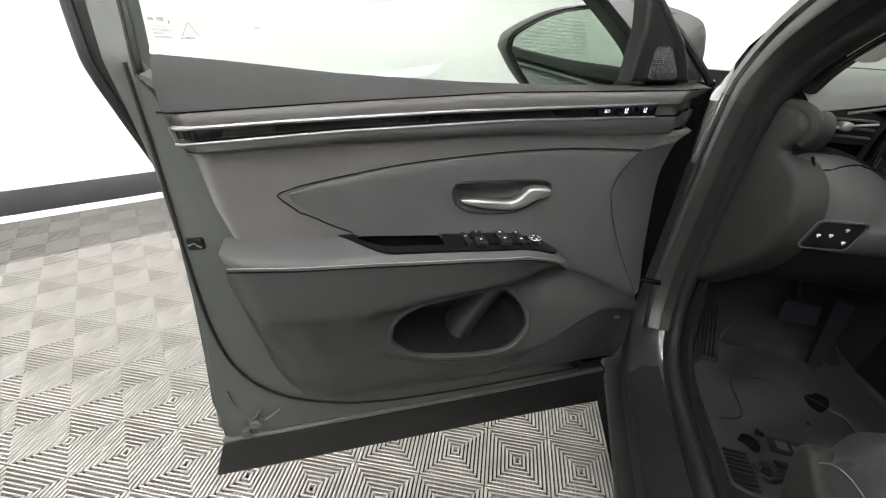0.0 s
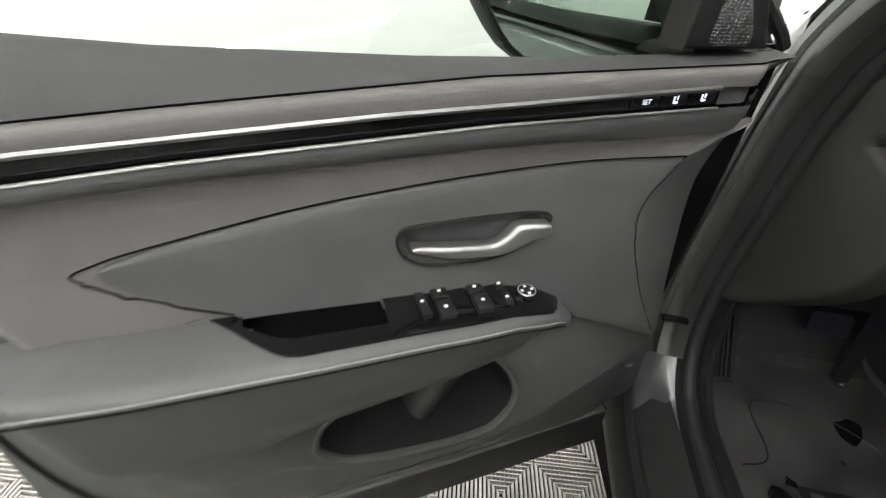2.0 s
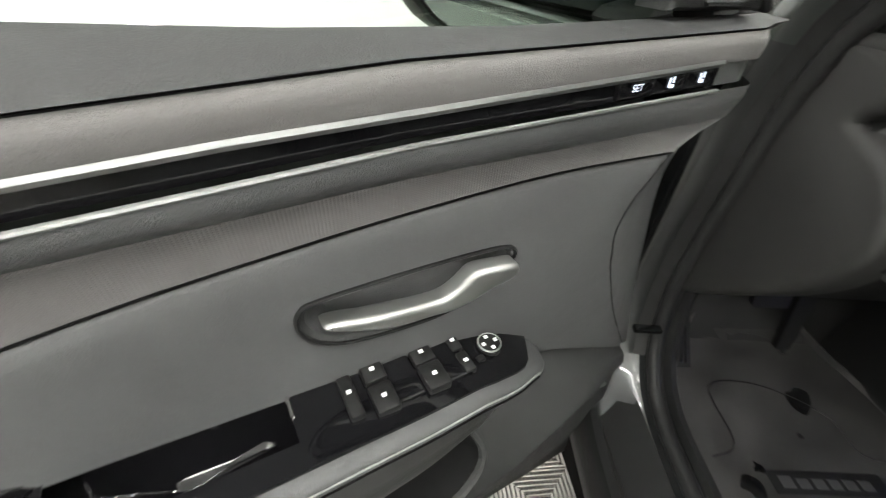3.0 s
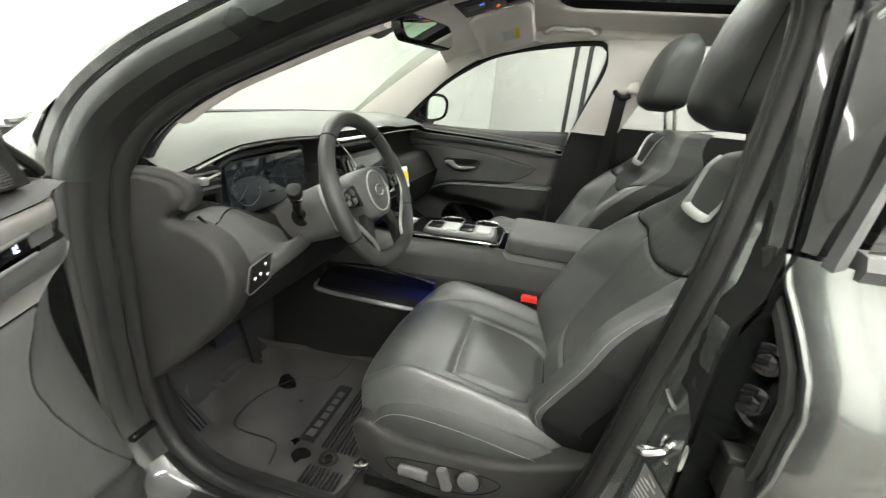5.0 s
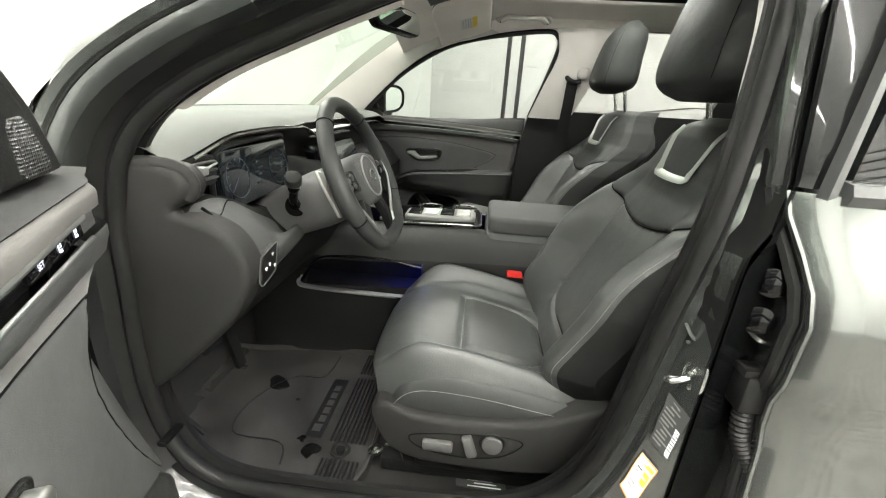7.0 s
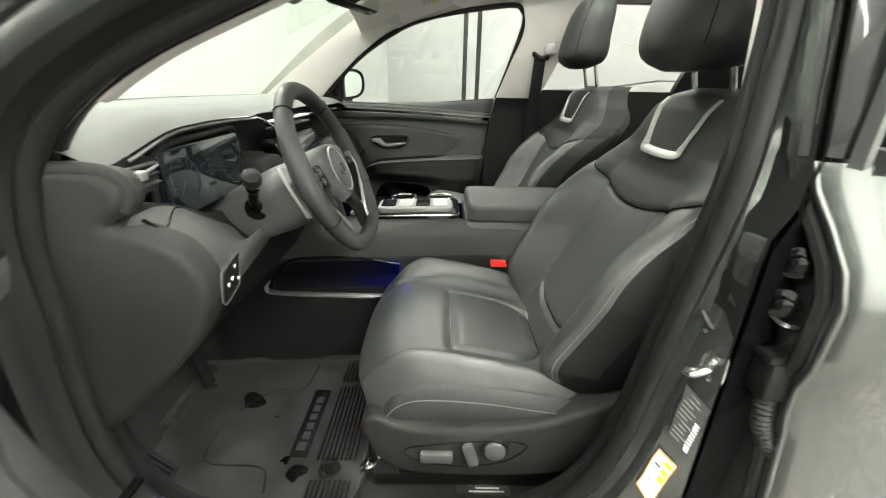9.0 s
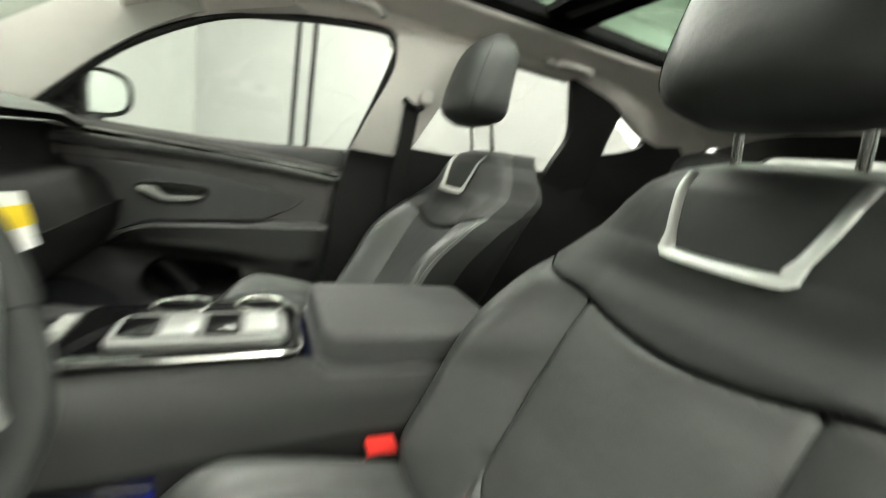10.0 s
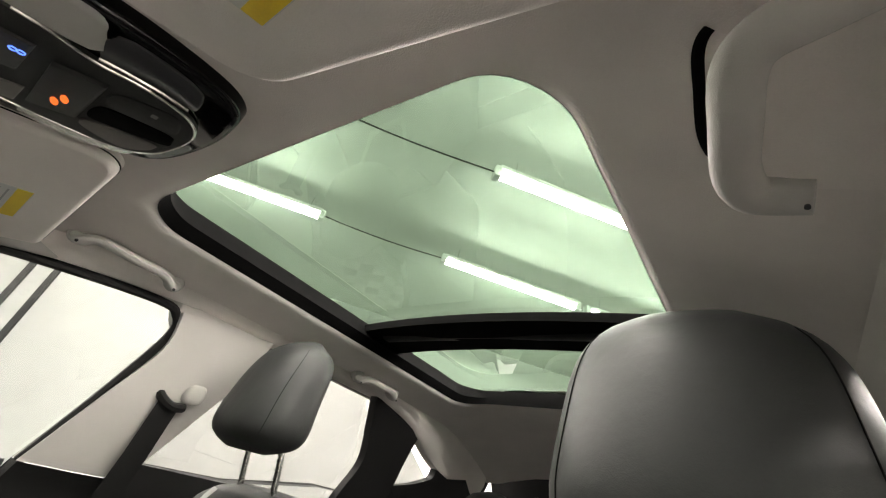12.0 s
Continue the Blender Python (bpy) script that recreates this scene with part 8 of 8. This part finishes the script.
# sun visors
def visor(x0, x1, lab, turn, ly, b0=0.436):
    v = thing("sun_visor", ((x0 + x1) / 2, 0.5, 1.54), "grey cloth sun visor folded against the roof", "sun visor", group="sun visors")
    z0, zx, zy = HZ(x0, b0), HZ(x1, b0) - HZ(x0, b0), HZ(x0, 0.64) - HZ(x0, b0)
    at = lambda a, b, d: Vector((a, b, z0 + zx * (a - x0) / (x1 - x0) + zy * (b - b0) / (0.64 - b0) - 0.004 + d))
    op = [(a, b + turn * (a - x1) * 0.9 * (b < 0.5)) for a, b in rrect(x0, x1, b0, 0.640, 0.045, 7)]
    part("flap", slab(op, 0.004, -0.020, at, 0.008, 4), HEADLINER, v, "grey cloth flap", 60)
    part("hem", tube([at(a, b, -0.006) for a, b in op], 0.0012, 5, True), SEAM, v)
    lb = part("sticker", slab(rrect(lab, lab + 0.10, ly, ly + 0.062, 0.004), -0.0200, -0.0204, at, 0), LABELGREY, v, "pale warning label")
    part("yellow_band", slab([(lab + 0.001, ly + 0.001), (lab + 0.099, ly + 0.001), (lab + 0.099, ly + 0.018), (lab + 0.001, ly + 0.018)], -0.0204, -0.0208, at, 0), YELLOW, lb)
    for k in range(4):
        part("print_line", slab([(lab + 0.01, ly + 0.024 + 0.009 * k), (lab + 0.085, ly + 0.024 + 0.009 * k), (lab + 0.085, ly + 0.0262 + 0.009 * k), (lab + 0.01, ly + 0.0262 + 0.009 * k)], -0.0204, -0.0208, at, 0), LABELLINE, lb)


LABELGREY = mat("pale_grey_label", (0.62, 0.61, 0.60), 0.6)
LABELLINE = mat("grey_label_print", (0.36, 0.36, 0.36), 0.6)
visor(-0.575, -0.108, -0.294, 0.20, 0.455, 0.415)
visor(0.205, 0.62, 0.360, 0.0, 0.487)

# overhead console
oc = thing("overhead_console", (0.05, 0.48, 1.56), "gloss black overhead console with lit buttons", "overhead console")
oz = lambda a, b, d: Vector((a, b, HZ(a, b) + d))


shell_o = outline([(-0.070, 0.640), (-0.076, 0.58), (-0.075, 0.531), (-0.071, 0.488), (-0.061, 0.433), (-0.043, 0.406), (-0.015, 0.397), (0.045, 0.395), (0.128, 0.409), (0.171, 0.435), (0.188, 0.492), (0.192, 0.566), (0.192, 0.640)], 4, False)
part("body", slab(shell_o, 0.01, -0.020, oz, 0.008, 3), GLOSS, oc, "gloss black body")
pan = outline([(-0.030, 0.632), (-0.020, 0.56), (-0.008, 0.522), (-0.009, 0.480), (-0.001, 0.442), (0.020, 0.421), (0.060, 0.417), (0.124, 0.432), (0.153, 0.466), (0.157, 0.519), (0.150, 0.566), (0.148, 0.632)], 4, False)
part("button_panel", slab(pan, -0.016, -0.028, oz, 0.004, 3), PLASTIC_LOW, oc, "charcoal button panel")
part("chrome_line", tube([oz(p[0], p[1], -0.027) for p in pan[3:42]], 0.0017, 6), CHROME, oc)
part("lamp_lens", slab(outline([(0.156, 0.546), (0.150, 0.508), (0.153, 0.468), (0.151, 0.446), (0.165, 0.451), (0.182, 0.481), (0.184, 0.509), (0.174, 0.546)]), -0.018, -0.026, oz, 0.002), CHROME, oc, "bright lamp lens")
part("smoked_window", slab(outline([(-0.056, 0.519), (-0.058, 0.480), (-0.050, 0.449), (-0.036, 0.439), (-0.008, 0.438), (-0.012, 0.480), (-0.011, 0.520)], 3), -0.018, -0.0235, oz, 0.002), SMOKED, oc, "smoked glossy window strip")
part("window_edge", tube([oz(*p, -0.0245) for p in ((-0.0125, 0.520), (-0.0135, 0.500), (-0.0135, 0.470), (-0.009, 0.442))], 0.0022, 6), CHROME, oc)
part("flap", slab(outline([(-0.022, 0.632), (-0.068, 0.632), (-0.070, 0.560), (-0.067, 0.532), (-0.050, 0.526), (-0.016, 0.528)], 3), -0.016, -0.025, oz, 0.004, 3), TRIM_LIGHT, oc, "grey flap beside the buttons")
part("slot", slab(outline([(0.096, 0.502), (0.074, 0.500), (0.062, 0.488), (0.054, 0.436), (0.066, 0.427), (0.082, 0.432), (0.100, 0.490)]), -0.027, -0.0300, oz, 0.0008), SEAM, oc, "black open slot")
part("switch", slab(outline([(0.128, 0.500), (0.108, 0.496), (0.094, 0.440), (0.104, 0.434), (0.122, 0.442), (0.140, 0.462)]), -0.026, -0.031, oz, 0.002), TRIM_DARK, oc, "grey rocker switch")
part("switch", slab(outline([(0.026, 0.494), (0.012, 0.462), (0.010, 0.442), (0.032, 0.432), (0.048, 0.438), (0.056, 0.492)]), -0.026, -0.0305, oz, 0.002), PLASTIC_LOW, oc, "charcoal rocker switch")
part("switch_mark", slab(rrect(0.024, 0.032, 0.455, 0.461, 0.001), -0.0305, -0.0309, oz, 0), PALE, oc)
part("wedge_button", slab([(0.122, 0.546), (0.026, 0.543), (0.018, 0.502), (0.112, 0.507)], -0.026, -0.034, oz, 0.003), PLASTIC, oc, "wedge-shaped button")
for a, b in ((0.090, 0.5275), (0.0765, 0.522)):
    part("lit_symbol", slab(outline([(a - 0.008, b + 0.001), (a - 0.002, b + 0.0035), (a + 0.007, b + 0.001), (a + 0.009, b - 0.003), (a, b - 0.0035)], 3), -0.0341, -0.0346, oz, 0), ICON_O, oc, "lit orange symbol")
part("switch", slab([(0.072, 0.612), (0.010, 0.608), (0.012, 0.556), (0.070, 0.561)], -0.026, -0.032, oz, 0.003), PLASTIC, oc)
part("switch", slab([(0.142, 0.575), (0.104, 0.572), (0.100, 0.551), (0.138, 0.554)], -0.026, -0.0305, oz, 0.002), TRIM_DARK, oc, "reddish grey marker switch")
for k in range(2):
    part("lit_symbol", tube([oz(0.030 + 0.003 * math.cos(q), 0.5665 - 0.0052 * k + 0.0026 * math.sin(q), -0.0323) for q in [w * math.pi / 6 for w in range(12)]], 0.0008, 4, True), ICON_B, oc, "lit blue symbol")

# inner mirror
rm = thing("rear_view_mirror", (-0.02, 0.72, 1.44), "black frameless rear-view mirror on the windscreen", "rear-view mirror")
MR = Matrix.Translation((-0.045, 0.690, 1.432)) @ Matrix.Rotation(radians(-18), 4, "Z") @ Matrix.Rotation(radians(-8), 4, "X")
bm = slab(rrect(-0.125, 0.125, -0.034, 0.034, 0.028, 7), 0.03, 0.0, lambda a, b, d: Vector((a, d, b)), 0.006, 3)
bm.transform(MR)
part("case", bm, GLOSS, rm)
bm = slab(rrect(-0.119, 0.119, -0.029, 0.029, 0.024, 7), -0.0004, -0.0012, lambda a, b, d: Vector((a, d, b)), 0)
bm.transform(MR)
part("mirror_glass", bm, MIRROR, rm, "silvered mirror face")
part("stem", tube(cr([(-0.04, 0.72, 1.435), (-0.03, 0.76, 1.46), (-0.01, 0.80, 1.50)], 4), 0.014, 8), PLASTIC_D, rm)
part("sensor_cover", slab(rrect(-0.09, 0.09, 0.72, 0.90, 0.03), 0.0, -0.03, lambda a, b, d: Vector((a, b, 1.555 - 0.62 * (b - 0.72) + d)), 0.01, 3), PLASTIC_D, rm, "black sensor cover")
# ---- the ribbed tile floor ----
TILE = 0.2
LAT = radians(6.5)
FLOOR = mat("dark_floor_base", (0.009, 0.0085, 0.008), 0.9, spec=0.1, vary=0.3, scale=3)
RIB = mat("pale_grey_floor_rib", (0.27, 0.258, 0.242), 0.6, vary=0.22, scale=5, bump=0.4, bscale=300, rvary=0.2)
floor = solo("floor", hbox(A0, A1, B0, B1, -0.10, -0.016), FLOOR, "ribbed interlocking plastic garage floor tiles in pale grey", "floor", kind="structure")


def tile_quads(rings=8):
    """The ribs of one tile: nested squares with gaps, as points and faces."""
    P, F = [], []
    def bar(c, z0, z1):
        n = len(P)
        P.extend([(x, y, z1) for x, y in c] + [(x, y, z0) for x, y in c])
        F.extend([(n, n + 1, n + 2, n + 3), (n + 4, n + 5, n + 1, n), (n + 6, n + 7, n + 3, n + 2)])
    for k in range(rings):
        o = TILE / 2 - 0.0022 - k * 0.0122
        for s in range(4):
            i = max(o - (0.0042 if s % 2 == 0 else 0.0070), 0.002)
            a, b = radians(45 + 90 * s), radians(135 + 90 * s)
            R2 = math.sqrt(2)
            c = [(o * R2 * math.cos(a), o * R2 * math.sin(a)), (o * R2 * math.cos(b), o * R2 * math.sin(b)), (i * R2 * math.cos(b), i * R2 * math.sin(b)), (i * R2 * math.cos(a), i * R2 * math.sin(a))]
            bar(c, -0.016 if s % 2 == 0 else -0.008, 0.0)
    # low webs across the open quarters
    for s in (0, 2):
        for q in range(-7, 8):
            x, far, near = q * 0.0125, TILE / 2 - 0.002, max(abs(q * 0.0125) + 0.003, 0.006)
            g = 1 if s == 0 else -1
            bar([(x + g * 0.0013, g * far), (x - g * 0.0013, g * far), (x - g * 0.0013, g * near), (x + g * 0.0013, g * near)], -0.016, -0.006)
    return P, F


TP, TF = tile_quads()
tile_me = {}
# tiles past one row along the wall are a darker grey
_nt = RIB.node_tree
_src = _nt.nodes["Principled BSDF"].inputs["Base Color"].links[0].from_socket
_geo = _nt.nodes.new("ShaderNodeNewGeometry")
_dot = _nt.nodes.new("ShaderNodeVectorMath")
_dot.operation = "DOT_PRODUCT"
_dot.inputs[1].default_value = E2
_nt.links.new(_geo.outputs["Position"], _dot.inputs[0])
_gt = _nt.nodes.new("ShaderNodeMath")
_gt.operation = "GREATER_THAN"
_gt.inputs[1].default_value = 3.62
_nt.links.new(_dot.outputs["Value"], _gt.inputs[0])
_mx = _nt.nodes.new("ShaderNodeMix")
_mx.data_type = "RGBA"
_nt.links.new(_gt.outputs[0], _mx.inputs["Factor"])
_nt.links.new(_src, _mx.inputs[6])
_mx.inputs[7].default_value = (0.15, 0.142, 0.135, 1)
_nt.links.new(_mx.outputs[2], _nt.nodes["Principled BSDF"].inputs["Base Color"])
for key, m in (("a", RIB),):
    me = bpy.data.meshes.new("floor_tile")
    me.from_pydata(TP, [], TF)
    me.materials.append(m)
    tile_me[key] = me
LM = Matrix.Translation((-1.089, 0.858, 0)) @ Matrix.Rotation(LAT, 4, "Z")
cells = []
for i in range(-40, 45):
    for j in range(-40, 45):
        c = LM @ Vector((i * TILE, j * TILE, 0))
        a, b = c.dot(E1), c.dot(E2)
        if A0 - 0.12 < a < A1 + 0.12 and B0 - 0.12 < b < B1 + 0.12:
            under = -0.75 < c.x < 0.75 and -1.7 < c.y < 1.6
            if not under:
                cells.append(((c.xy - Vector((-1.9, 1.0))).length, c, "a", i, j))
cells.sort(key=lambda q: q[0])
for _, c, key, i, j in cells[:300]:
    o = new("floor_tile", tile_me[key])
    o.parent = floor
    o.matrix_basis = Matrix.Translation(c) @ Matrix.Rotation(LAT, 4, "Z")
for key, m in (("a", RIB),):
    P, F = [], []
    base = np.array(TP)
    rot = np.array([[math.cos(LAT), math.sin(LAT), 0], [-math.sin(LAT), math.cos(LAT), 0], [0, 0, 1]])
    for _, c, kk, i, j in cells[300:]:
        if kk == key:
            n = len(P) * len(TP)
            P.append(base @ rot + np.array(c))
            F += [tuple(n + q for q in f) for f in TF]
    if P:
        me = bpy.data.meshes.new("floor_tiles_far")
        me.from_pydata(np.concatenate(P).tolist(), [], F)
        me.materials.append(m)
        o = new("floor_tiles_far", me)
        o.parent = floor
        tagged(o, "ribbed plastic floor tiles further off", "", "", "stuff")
